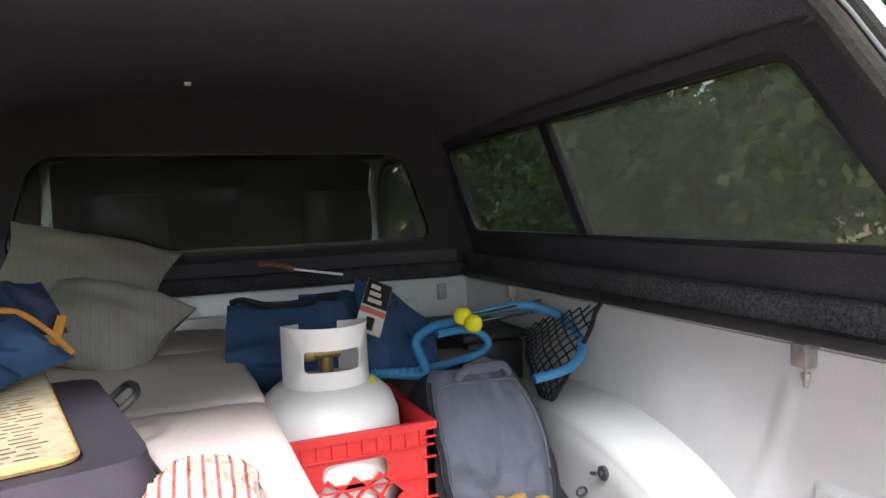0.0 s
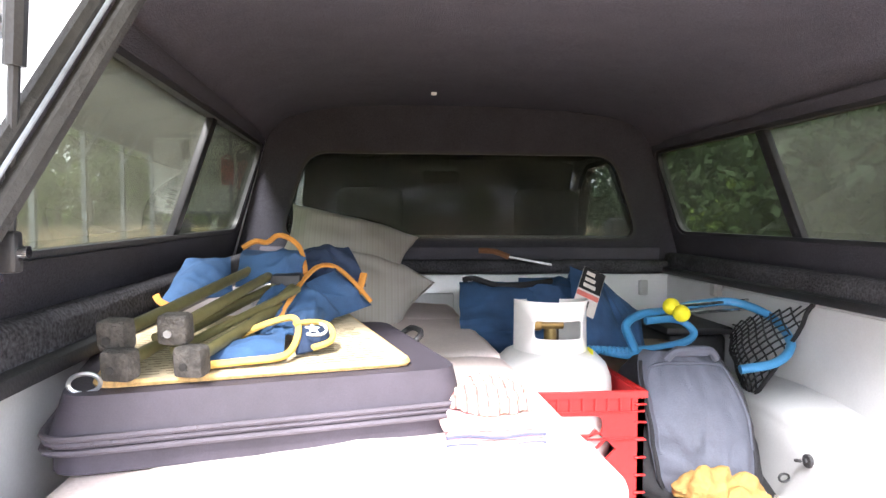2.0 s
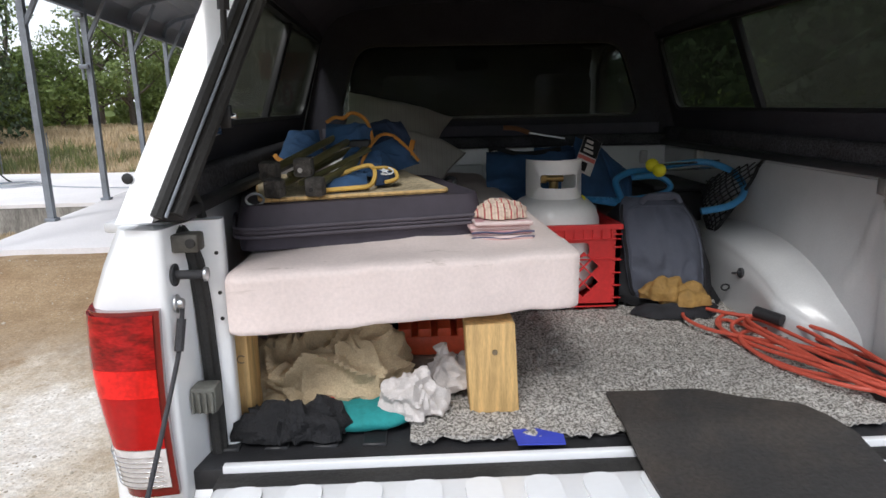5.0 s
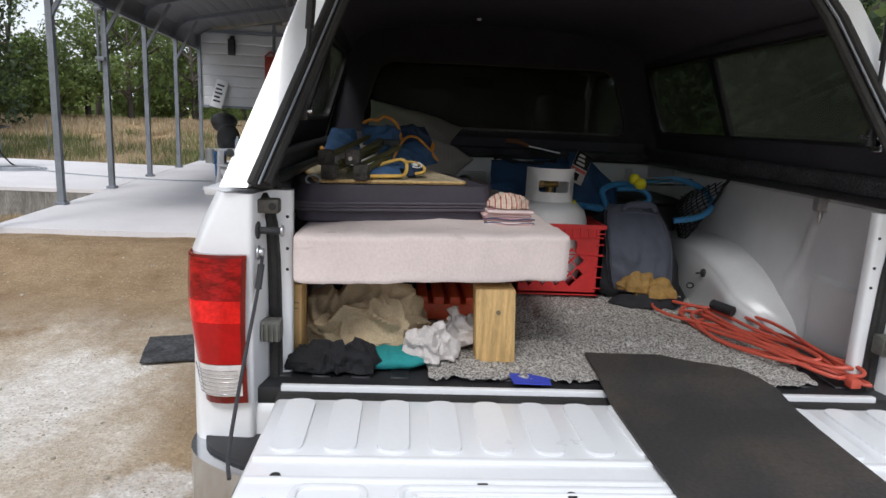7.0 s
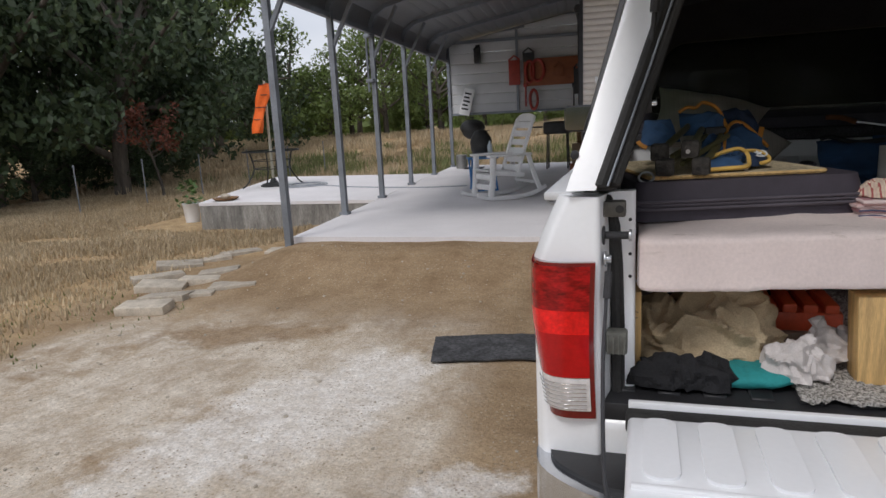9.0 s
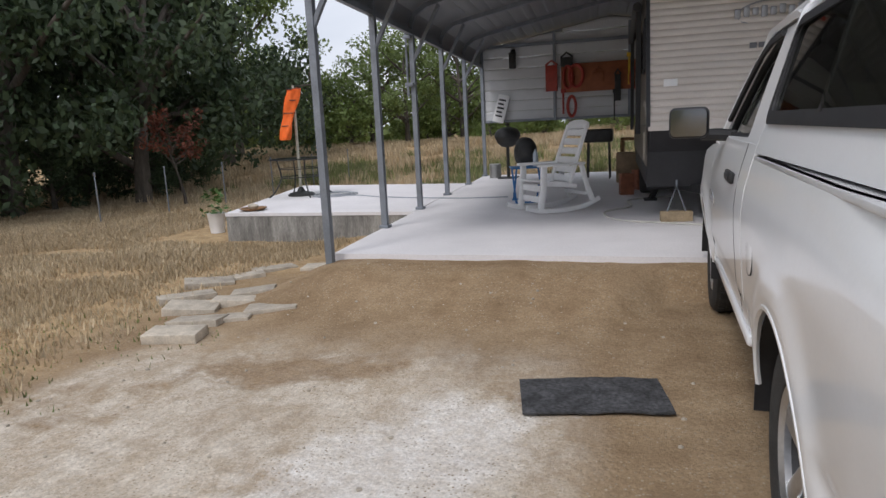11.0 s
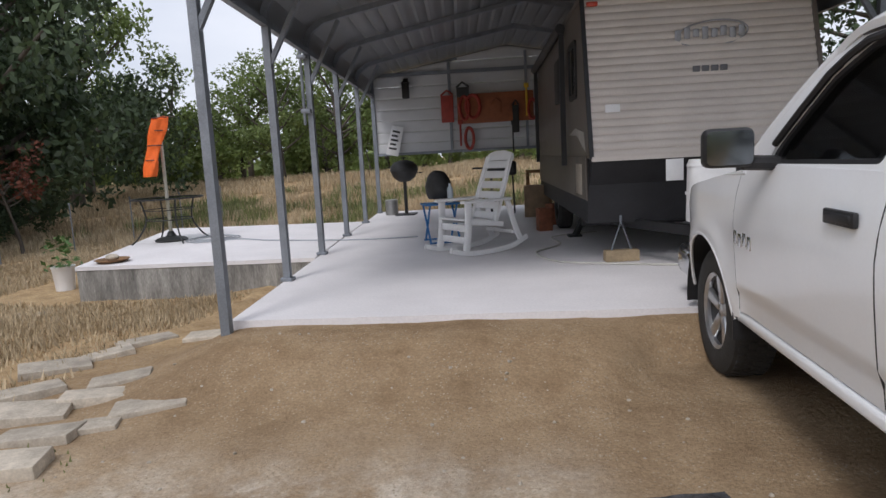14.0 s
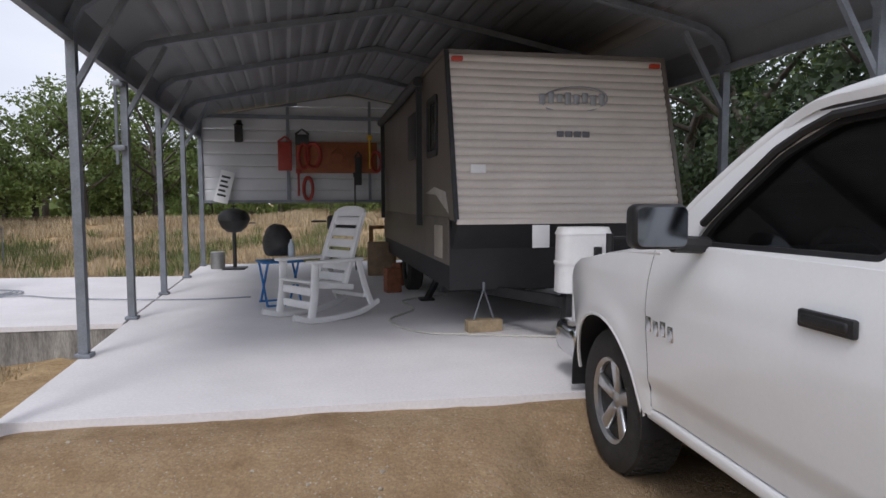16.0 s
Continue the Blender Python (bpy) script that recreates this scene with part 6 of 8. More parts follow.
flap = part("front_flap", grid_surface(50, 54, pack_front, 0.006), M["greybag"], BP, "slate-grey nylon front flap", sharp=80)
edge_uv = [(0.06, 0.30), (0.06, 0.62), (0.07, 0.82), (0.14, 0.905), (0.50, 0.925), (0.86, 0.905), (0.93, 0.82), (0.94, 0.62), (0.94, 0.30)]
part("piping", tube([Vector(pack_front(a.x, a.y)) + Vector((0, -0.003, 0)) for a in smooth_path([(u, v, 0) for u, v in edge_uv], 6)], 0.0038, 6), M["greybag"], flap, "raised grey piping")
for du in (0.02, 0.98):
    part("seam", tube([Vector(pack_front(du, t)) + Vector((0, -0.002, 0)) for t in np.linspace(0.04, 0.92, 24)], 0.005, 6), M["blackbag"], flap)


def pack_body(s, t):
    a = 2 * math.pi * s
    z = 0.0 + 0.325 * t
    w = float(np.interp(t, [0, 0.1, 0.35, 0.6, 0.85, 0.95, 1.0], [0.170, 0.196, 0.192, 0.172, 0.134, 0.098, 0.02]))
    d = float(np.interp(t, [0, 0.1, 0.5, 0.85, 1.0], [0.13, 0.15, 0.12, 0.08, 0.02]))
    p = Vector((w * math.copysign(abs(math.cos(a)) ** 0.8, math.cos(a)) - 0.008, 0.045 + 0.08 * t + d * math.copysign(abs(math.sin(a)) ** 0.8, math.sin(a)), z))
    return p + noise.noise_vector(p * 9) * 0.016


part("body", grid_surface(40, 20, pack_body), M["blackbag"], BP, "black nylon pack body", sharp=80)
part("top_handle", join(box(-0.055, 0.035, -0.012, 0.020, 0.338, 0.362, 0.010, 3), tube(smooth_path([(-0.075, 0.0, 0.330), (-0.05, -0.005, 0.352), (0.03, -0.005, 0.354), (0.055, 0.0, 0.330)], 6), 0.010, 8)), M["greybag"], BP, "grey padded grab handle")


def pouch(s, t):
    # the unzipped front lies open like a trough
    a = radians(214 + 112 * s)
    r = 1.0 - 0.10 * t + 0.05 * noise.noise((s * 6, t * 2, 4))
    z = 0.0 + (0.045 - 0.03 * abs(2 * s - 1) ** 4) * t
    return (0.175 * r * math.cos(a) * 1.02, -0.055 + 0.165 * r * math.sin(a), z + 0.006 * noise.noise((s * 9, t, 1)))


part("open_pocket", grid_surface(44, 8, pouch, 0.006), M["blackbag"], BP, "black nylon pocket hanging open", sharp=80)
part("clip", tube([(0.185 + 0.013 * math.cos(a), -0.09, 0.06 + 0.010 * math.sin(a)) for a in np.linspace(0, 2 * math.pi, 12, endpoint=False)], 0.003, 6, True), M["black"], BP)
solo("work_glove", heap((0.400, 0.785, FLOOR + 0.092), (0.082, 0.048, 0.034), 0.009, 13, 2.0, 80), M["glove"], "crumpled yellow leather work glove in the day pack", "glove", group="work gloves", sharp=24)
solo("work_glove", heap((0.468, 0.768, FLOOR + 0.074), (0.080, 0.046, 0.030), 0.009, 13, 9.0, 80), M["glove"], "crumpled yellow leather work glove in the day pack", "glove", group="work gloves", sharp=24)

# blue hose with yellow ball toys, bags, net
hoop = smooth_path([(0.27, 1.12, 1.135), (0.355, 1.11, 1.128), (0.350, 1.16, 1.195), (0.41, 1.20, 1.222), (0.50, 1.24, 1.225), (0.60, 1.25, 1.243), (0.715, 1.24, 1.250), (0.782, 1.16, 1.218), (0.772, 1.05, 1.165), (0.70, 0.995, 1.125), (0.60, 1.00, 1.105)], 10)
hp = thing("blue_hose", "loop of bright blue plastic hose lying over the bags", "hose", pose(0.55, 1.18, 1.10))
part("tube", tube(hoop, 0.0125, 10), M["hoopblue"], hp, local=False)
lp2 = smooth_path([(0.345, 1.12, 1.135), (0.43, 1.14, 1.135), (0.53, 1.16, 1.150), (0.56, 1.18, 1.175), (0.52, 1.20, 1.205), (0.42, 1.19, 1.205)], 8)
part("tube", tube(lp2, 0.011, 10), M["hoopblue"], hp, local=False)
rh = smooth_path([(0.20, 1.12, 1.140), (0.27, 1.115, 1.137), (0.345, 1.11, 1.133)], 14)
part("ribbed_end", tube(rh, 0.010, 8, rib=0.003), M["hoopblue"], hp, local=False)
for k, (c, e) in enumerate((((0.478, 1.15, 1.252), (0.79, 1.29, 1.250)), ((0.494, 1.12, 1.236), (0.80, 1.27, 1.226)))):
    toy = thing("ball_toy", "yellow foam ball on a thin silver rod", "toy", pose(*c), group="ball toys")
    part("ball", ball(0.024, c, 22), M["yball"], toy, local=False)
    part("rod", tube([c, e], 0.0045, 8), M["chrome"], toy, local=False)

jk = thing("blue_jacket", "crumpled dark blue canvas jacket piled on bags", "jacket", pose(0.05, 1.38, 1.10))
for nm, q, amp, sag, seed in (("back_panel", ((-0.105, 1.295, 1.190), (-0.085, 1.470, 1.290), (0.245, 1.480, 1.288), (0.180, 1.285, 1.200)), 0.022, 0.020, 11.0),
                              ("front_panel", ((-0.095, 1.275, 1.085), (-0.105, 1.300, 1.195), (0.190, 1.290, 1.205), (0.170, 1.260, 1.095)), 0.020, 0.030, 12.0),
                              ("sleeve", ((0.080, 1.340, 1.235), (0.110, 1.480, 1.305), (0.290, 1.450, 1.305), (0.260, 1.320, 1.225)), 0.020, 0.030, 13.0)):
    part(nm, drape(*q, amp, seed, sag, 34), M["blue"], jk, local=False, sharp=70)
part("strap", tube(smooth_path([(-0.075, 1.44, 1.300), (-0.045, 1.42, 1.306), (0.03, 1.40, 1.285), (0.12, 1.39, 1.290), (0.20, 1.40, 1.300)], 6), 0.010, 6), M["blackbag"], jk, "black webbing strap", local=False)
bb = thing("blue_camp_bag", "new blue canvas bag with a hang tag", "bag", pose(0.34, 1.32, 1.11))
for nm, q, amp, sag, seed in (("front_panel", ((0.225, 1.235, 1.110), (0.258, 1.400, 1.345), (0.356, 1.410, 1.310), (0.390, 1.215, 1.100)), 0.014, 0.022, 21.0),
                              ("side_panel", ((0.385, 1.220, 1.105), (0.354, 1.408, 1.308), (0.462, 1.340, 1.205), (0.450, 1.240, 1.105)), 0.012, 0.014, 22.0),
                              ("back_panel", ((0.215, 1.440, 1.110), (0.262, 1.405, 1.343), (0.354, 1.415, 1.308), (0.430, 1.430, 1.110)), 0.010, 0.0, 23.0)):
    part(nm, drape(*q, amp, seed, sag, 30), M["blue"], bb, local=False, sharp=70)
tg = thing("hang_tag", "black and white printed hang tag on the blue bag", "label", pose(0.262, 1.225, 1.285, 62, 0, 8) @ Matrix.Rotation(radians(-28), 4, 'Z'))
part("card", box(-0.035, 0.035, -0.075, 0.075, 0.0, 0.0015, 0.0005, 1), M["whitecloth"], tg, "white printed card")
part("card_top", box(-0.034, 0.034, 0.0, 0.074, 0.0016, 0.0024, 0.0004, 1), M["blackcloth"], tg, "black printed field")
for k in range(3):
    part("print_bar", box(-0.022, 0.016 - 0.006 * k, 0.010 + 0.020 * k, 0.022 + 0.020 * k, 0.0025, 0.0032, 0.0002, 1), M["whitecloth"], tg)
part("print_band", box(-0.034, 0.034, -0.022, -0.006, 0.0016, 0.0024, 0.0003, 1), mat("red_print", (0.5, 0.12, 0.10), 0.6), tg)
part("print_figure", box(-0.012, 0.010, -0.066, -0.030, 0.0016, 0.0024, 0.0003, 1), M["blackcloth"], tg)
solo("taupe_duffel", clothball((0.13, 1.47, 1.005), (0.26, 0.17, 0.145), 0.026, 6, 11.0, 48), M["tanbag"], "taupe canvas duffel bag under the jacket", "bag", sharp=80)
solo("taupe_case", crumple(box(0.36, 0.63, 1.24, 1.50, FLOOR + 0.03, 1.10, 0.03, 3), 0.008, 8), M["tanbag"], "taupe fabric case behind the day pack", "case")
solo("storage_bin", join(box(0.60, 0.80, 1.42, 1.80, FLOOR + 0.02, 1.12, 0.02, 3), box(0.585, 0.815, 1.405, 1.815, 1.12, 1.145, 0.01)), M["black"], "black plastic storage bin in the bed corner", "bin")
solo("brown_boot", clothball((-0.02, 1.30, 0.93), (0.045, 0.16, 0.12), 0.02, 12, 4, 30), mat("brown_red_cloth", (0.16, 0.06, 0.04), 0.8, var=0.4, scale=14), "brown-red cloth bundle beside the mattress", "bundle", sharp=80)
sw = thing("pruning_saw", "pruning saw with a wooden handle lying on the ledge", "saw", pose(0.16, 1.885, 1.345, 0, 10, -3))
part("handle", tube(smooth_path([(-0.12, 0, 0.004), (-0.06, 0, 0.010), (0.0, 0, 0.0)], 5), 0.011, 8), mat("brown_handle", (0.26, 0.11, 0.05), 0.6, var=0.2), sw, "brown wooden handle")
part("blade", box(0.0, 0.17, -0.012, 0.012, -0.004, 0.004, 0.001, 1), M["alloy"], sw)
hk = solo("rail_strap", tube(smooth_path([(-0.80, 0.10, 1.44), (-0.815, 0.11, 1.36), (-0.80, 0.115, 1.30), (-0.79, 0.12, 1.24)], 6), 0.010, 6), M["rubber"], "black rubber strap hanging at the canopy corner", "strap")

# cargo net: hung from the rail hook over the corner
net = thing("cargo_net", "black knotted cargo net hung on the bed wall", "cargo net", pose(0.74, 1.1, 1.0))
A, B, C, D = Vector((0.822, 1.03, 1.268)), Vector((0.735, 1.33, 1.205)), Vector((0.655, 1.05, 0.985)), Vector((0.700, 1.16, 1.02))
def net_pt(s, t):
    p = A.lerp(B, s).lerp(C.lerp(D, s), t)
    return p + Vector((-0.045 * math.sin(math.pi * s) * math.sin(math.pi * t), 0, -0.05 * s * (1 - t) * s)) + noise.noise_vector(p * 14) * 0.010
strands = []
NN = 9
for k in range(-NN, NN + 1):
    for sgn in (1, -1):
        pts = []
        for j in range(15):
            t = j / 14
            s = (k / NN) + (t * sgn if sgn > 0 else 1 - t)
            if 0 <= s <= 1:
                pts.append(net_pt(s, t))
        if len(pts) > 2:
            strands.append(tube(pts, 0.0026, 5))
part("mesh", join(*strands), M["blackcloth"], net, "black knotted cord mesh", local=False)
part("border_cord", tube([net_pt(0, t) for t in np.linspace(0, 1, 12)] + [net_pt(s, 1) for s in np.linspace(0.1, 1, 8)], 0.006, 6), M["blackcloth"], net, local=False)
part("hook", tube([(0.84, 1.03, 1.27), (0.825, 1.03, 1.275), (0.818, 1.03, 1.262)], 0.005, 6), M["chrome"], net, local=False)

# orange extension lead in loose coils
cordpts = []
rc = random.Random(8)
for turn in range(6):
    cx, cy = 0.640 + rc.uniform(-0.022, 0.022), 0.36 + rc.uniform(-0.06, 0.06)
    L, Wd = 0.285 + rc.uniform(-0.06, 0.05), 0.085 + rc.uniform(-0.03, 0.045)
    ang = radians(107 + rc.uniform(-7, 7))
    for k in range(10):
        a = 2 * math.pi * k / 10
        u, v = math.cos(a), math.sin(a) * (1.0 + 0.35 * math.cos(a))
        du = rc.uniform(-0.014, 0.014)
        px = cx + (L + du) * u * math.cos(ang) - (Wd + du) * v * math.sin(ang)
        py = cy + (L + du) * u * math.sin(ang) + (Wd + du) * v * math.cos(ang)
        cordpts.append((min(px, 0.80), max(py, 0.05), FLOOR + 0.024 + 0.006 * turn + 0.008 * math.sin(3 * a + turn)))
cordpts = [(0.742, 0.048, FLOOR + 0.02), (0.76, 0.08, FLOOR + 0.022)] + cordpts + [(0.56, 0.66, FLOOR + 0.05), (0.49, 0.77, FLOOR + 0.04), (0.43, 0.70, FLOOR + 0.035), (0.45, 0.58, FLOOR + 0.035), (0.53, 0.48, FLOOR + 0.04), (0.58, 0.40, FLOOR + 0.05)]
ec = thing("power_lead", "orange extension cord in loose coils on the rug", "extension lead", pose(0.66, 0.33, FLOOR + 0.015))
part("cable", tube(smooth_path(cordpts, 5), 0.0056, 7), M["cord"], ec, local=False)
part("plug", join(box(0.715, 0.745, 0.030, 0.062, FLOOR + 0.008, FLOOR + 0.034, 0.006)), M["cord"], ec, local=False)
part("socket", tube([(0.60, 0.60, FLOOR + 0.075), (0.64, 0.53, FLOOR + 0.07)], 0.017, 10), M["black"], ec, "black socket end", local=False)
solo("tie_ring", tube([(0.835, 0.155 + 0.030 * math.cos(a), 0.905 + 0.030 * math.sin(a)) for a in np.linspace(0, 2 * math.pi, 22, endpoint=False)], 0.006, 8, True), M["chrome"], "chrome tie-down ring on the bed wall", "ring")

# under the platform
sk = heap((-0.590, 0.32, FLOOR + 0.080), (0.195, 0.138, 0.096), 0.036, 10, 21.0, 150)
sackob = solo("canvas_sack", sk, M["sack"], "crumpled cream canvas sack with dark print", "sack", sharp=24)
pr = bmesh.new()
for (x, y, z, w, h, ry) in ((-0.52, 0.205, 0.872, 0.030, 0.012, 20), (-0.495, 0.205, 0.880, 0.012, 0.028, -15), (-0.545, 0.205, 0.880, 0.012, 0.030, 20)):
    b = box(-w / 2, w / 2, -0.004, 0.004, -h / 2, h / 2, 0.002, 1, pose(x, y, z, 30, ry, 0))
    pr = join(pr, b)
part("print_mark", pr, M["blackcloth"], sackob, "dark printed marks", local=False)
part("print_mark", crumple(box(-0.60, -0.565, 0.162, 0.172, 0.832, 0.858, 0.004), 0.003, 40), mat("red_mark", (0.55, 0.07, 0.05), 0.8), sackob, "red printed mark", local=False)
solo("red_tray", join(box(-0.43, -0.23, 0.42, 0.72, FLOOR + 0.045, FLOOR + 0.10, 0.01), *[box(-0.43 + 0.05 * k, -0.395 + 0.05 * k, 0.405, 0.73, FLOOR + 0.10, FLOOR + 0.125, 0.006) for k in range(4)]), mat("orange_red_plastic", (0.65, 0.10, 0.04), 0.5, var=0.15), "orange-red plastic tray under the platform", "tray")
solo("pale_box", box(-0.42, -0.24, 0.41, 0.70, FLOOR + 0.015, FLOOR + 0.044, 0.004), M["tanbag"], "flat pale box under the red tray", "box")
solo("white_rag", heap((-0.395, 0.165, FLOOR + 0.052), (0.070, 0.055, 0.046), 0.016, 17, 31.0, 90), M["whitecloth"], "crumpled white rag on the rug", "rag", group="white rags", sharp=24)
solo("white_rag", heap((-0.305, 0.27, FLOOR + 0.060), (0.050, 0.045, 0.048), 0.014, 18, 37.0, 80), M["whitecloth"], "crumpled white rag beside the pine leg", "rag", group="white rags", sharp=24)
solo("teal_cloth", clothball((-0.50, 0.165, FLOOR + 0.020), (0.125, 0.06, 0.028), 0.012, 9, 41.0, 40), M["teal"], "folded teal cloth under the sack", "cloth", sharp=80)
solo("black_garment", heap((-0.650, 0.115, FLOOR + 0.030), (0.110, 0.055, 0.038), 0.016, 18, 51.0, 80), M["blackcloth"], "crumpled black garment near the sill", "garment", sharp=24)
solo("dark_bag", clothball((-0.56, 0.72, FLOOR + 0.08), (0.20, 0.22, 0.13), 0.035, 7, 61.0, 40), M["blackcloth"], "dark bag stowed far under the platform", "bag", sharp=80)


# ---------- carport ----------
carport = thing("carport", "open grey steel carport with a dark metal roof", "carport", pose(-1.5, 9.5, SLAB))
LP = [(-4.27, 4.50), (-4.42, 6.20), (-4.60, 7.93), (-4.78, 9.80), (-4.95, 11.75), (-5.14, 13.85)]
RP = [(1.36, 5.0), (1.22, 6.68), (1.05, 8.4), (0.88, 10.25), (0.70, 12.2), (0.52, 14.3)]
EAVE, APEX = 2.98, 3.62


def bow_path(a, b, drop=0.0):
    """One roof bow from the left eave over the ridge to the right eave, with round haunches."""
    ax, ay = a
    bx, by = b
    out = []
    for s, z in ((0.0, EAVE - 0.30), (0.0, EAVE - 0.12), (0.012, EAVE + 0.02), (0.04, EAVE + 0.13), (0.09, EAVE + 0.20), (0.28, EAVE + 0.41), (0.5, APEX), (0.72, EAVE + 0.41), (0.91, EAVE + 0.20), (0.96, EAVE + 0.13), (0.988, EAVE + 0.02), (1.0, EAVE - 0.12), (1.0, EAVE - 0.30)):
        out.append((ax + (bx - ax) * s, ay + (by - ay) * s, z - drop))
    return out


for i, (p, q) in enumerate(zip(LP, RP)):
    for (x, y) in (p, q):
        base = 0.16 if (x, y) == LP[0] else SLAB
        post = part("post", tube([(x, y, base), (x, y, EAVE - 0.25)], 0.034, 4, square=True), M["steel"], carport, "grey galvanised square steel post", local=False)
        part("base_plate", box(x - 0.06, x + 0.06, y - 0.06, y + 0.06, base, base + 0.035, 0.006), M["black"] if base < 0.2 else M["steel"], post, local=False)
        s = 1 if x < -2 else -1
        part("brace", tube([(x, y, EAVE - 0.62), (x + s * 0.42, y, EAVE + 0.12)], 0.022, 4, square=True), M["steel"], carport, local=False)
    part("roof_bow", tube(bow_path(p, q), 0.033, 4, square=True), M["steel"], carport, local=False)
part("rail", tube([(LP[0][0], LP[0][1], EAVE - 0.22), (LP[-1][0], LP[-1][1], EAVE - 0.22)], 0.03, 4, square=True), M["steel"], carport, local=False)
part("rail", tube([(RP[0][0], RP[0][1], EAVE - 0.22), (RP[-1][0], RP[-1][1], EAVE - 0.22)], 0.03, 4, square=True), M["steel"], carport, local=False)
# a thin aerial pipe clamped to the third post
part("pipe_mast", join(tube([(-4.66, 7.86, 1.9), (-4.66, 7.86, 3.6)], 0.018, 8), box(-4.70, -4.58, 7.84, 7.95, 2.04, 2.09, 0.01), box(-4.70, -4.58, 7.84, 7.95, 2.68, 2.73, 0.01)), M["steel"], carport, local=False)


def roof_sheet(s, t):
    k = min(1, max(0, s))
    path = ROOF_PROF
    j = k * (len(path) - 1)
    i0 = min(int(j), len(path) - 2)
    f = j - i0
    sx = path[i0][0] + (path[i0 + 1][0] - path[i0][0]) * f
    z = path[i0][1] + (path[i0 + 1][1] - path[i0][1]) * f
    y = -0.35 + 10.0 * t
    lx, rx = -4.27 - 0.093 * y, 1.40 - 0.09 * y
    rib = 0.022 * (abs(((sx * 30) % 1.0) - 0.5) < 0.14)
    return (lx - 0.04 + (rx - lx + 0.08) * sx, 4.50 + y + 0.5 * sx, z + 0.05 + rib)


ROOF_PROF = [(0.0, EAVE - 0.28), (0.0, EAVE - 0.12), (0.010, EAVE + 0.02), (0.04, EAVE + 0.13)]
for k in range(0, 121):
    s = 0.06 + 0.88 * k / 120
    ROOF_PROF.append((s, EAVE + 0.155 + (APEX - EAVE - 0.155) * (1 - abs(2 * s - 1) / 0.88 * 0.93) ** 0.98 if abs(2 * s - 1) < 0.9 else EAVE + 0.16))
ROOF_PROF += [(0.96, EAVE + 0.13), (0.990, EAVE + 0.02), (1.0, EAVE - 0.12), (1.0, EAVE - 0.28)]
part("roof", grid_surface(len(ROOF_PROF) - 1, 10, roof_sheet, 0.004), M["roofin"], carport, "ribbed grey metal roof sheeting", local=False, sharp=25)


def end_sheet(u, v, w):
    t = (u - 0.0) / 5.6
    return (-5.12 + 5.6 * t, 13.80 + 0.45 * t + w, v)


def gable_z(u):
    return EAVE + 0.13 + (APEX - EAVE - 0.13) * (1 - abs(2 * u / 5.6 - 1))


wall_sheet = thing("end_wall", "white ribbed metal end wall hung above the ground", "wall", pose(-3, 13.95, 1.5), kind="structure")
zc = 1.52
while zc < 3.6:
    z1 = min(zc + 0.225, 3.62)
    us = [u for u in np.linspace(0, 5.6, 29) if gable_z(u) > zc + 0.03]
    if len(us) > 2:
        lo, hi = us[0], us[-1]
        def panel_fn(s, t, lo=lo, hi=hi, zc=zc, z1=z1):
            u = lo + (hi - lo) * s
            z = zc + (min(z1, gable_z(u)) - zc) * t
            bump = 0.012 * smoothstep(0.0, 0.06, t) * smoothstep(1.0, 0.94, t)
            return end_sheet(u, z, -0.02 - bump)
        part("panel", grid_surface(12, 10, panel_fn, 0.004), M["wallsheet"], wall_sheet, local=False)
    zc += 0.232
for u in (0.02, 1.62, 3.2, 5.5):
    part("stud", tube([end_sheet(u, 0.3 if u in (0.02, 5.5) else 1.5, -0.07), end_sheet(u, gable_z(u) - 0.05, -0.07)], 0.028, 4, square=True), M["steel"], wall_sheet, local=False)
part("girt", tube([end_sheet(0, 1.53, -0.06), end_sheet(5.55, 1.53, -0.06)], 0.028, 4, square=True), M["steel"], wall_sheet, local=False)
part("header", tube([end_sheet(0, 3.16, -0.06), end_sheet(5.55, 3.16, -0.06)], 0.035, 4, square=True), M["steel"], wall_sheet, local=False)

# pegboard with hung tools
WY = 13.83
peg = solo("pegboard", box(-3.35, -1.78, WY - 0.03, WY - 0.005, 2.08, 2.68, 0.004), M["orangewood"], "orange-brown pegboard hung on the white wall", "pegboard")
M["toolred"] = mat("red_tool", (0.36, 0.045, 0.03), 0.5, var=0.2)
M["tooldark"] = mat("dark_tool", (0.03, 0.03, 0.03), 0.55, var=0.3)
M["toolyellow"] = mat("yellow_tool", (0.7, 0.45, 0.03), 0.5, var=0.2)


def hang(name, x, z, w, h, material, label, shape="bar"):
    y = WY - 0.075
    if shape == "loop":
        b = tube([(x + w * math.cos(a), y, z + h * math.sin(a)) for a in np.linspace(0, 2 * math.pi, 20, endpoint=False)], 0.028, 8, True)
        b = join(b, tube([(x + 0.85 * w * math.cos(a), y + 0.03, z + 0.9 * h * math.sin(a)) for a in np.linspace(0, 2 * math.pi, 20, endpoint=False)], 0.022, 8, True))
    elif shape == "saw":
        b = join(box(x - w / 2, x + w / 2, y - 0.01, y + 0.01, z - h / 2, z + h / 2, 0.006), tube([(x - w / 2, y, z + h / 2), (x, y, z + h / 2 + 0.1), (x + w / 2, y, z + h / 2)], 0.02, 8))
    else:
        b = join(tube([(x, y, z - h / 2), (x, y, z + h / 2)], w * 0.22, 8), box(x - w / 2, x + w / 2, y - 0.03, y + 0.03, z + h / 2 - 0.06, z + h / 2 + 0.03, 0.012))
    solo(name, b, material, label, "tool", group="tools on the wall")


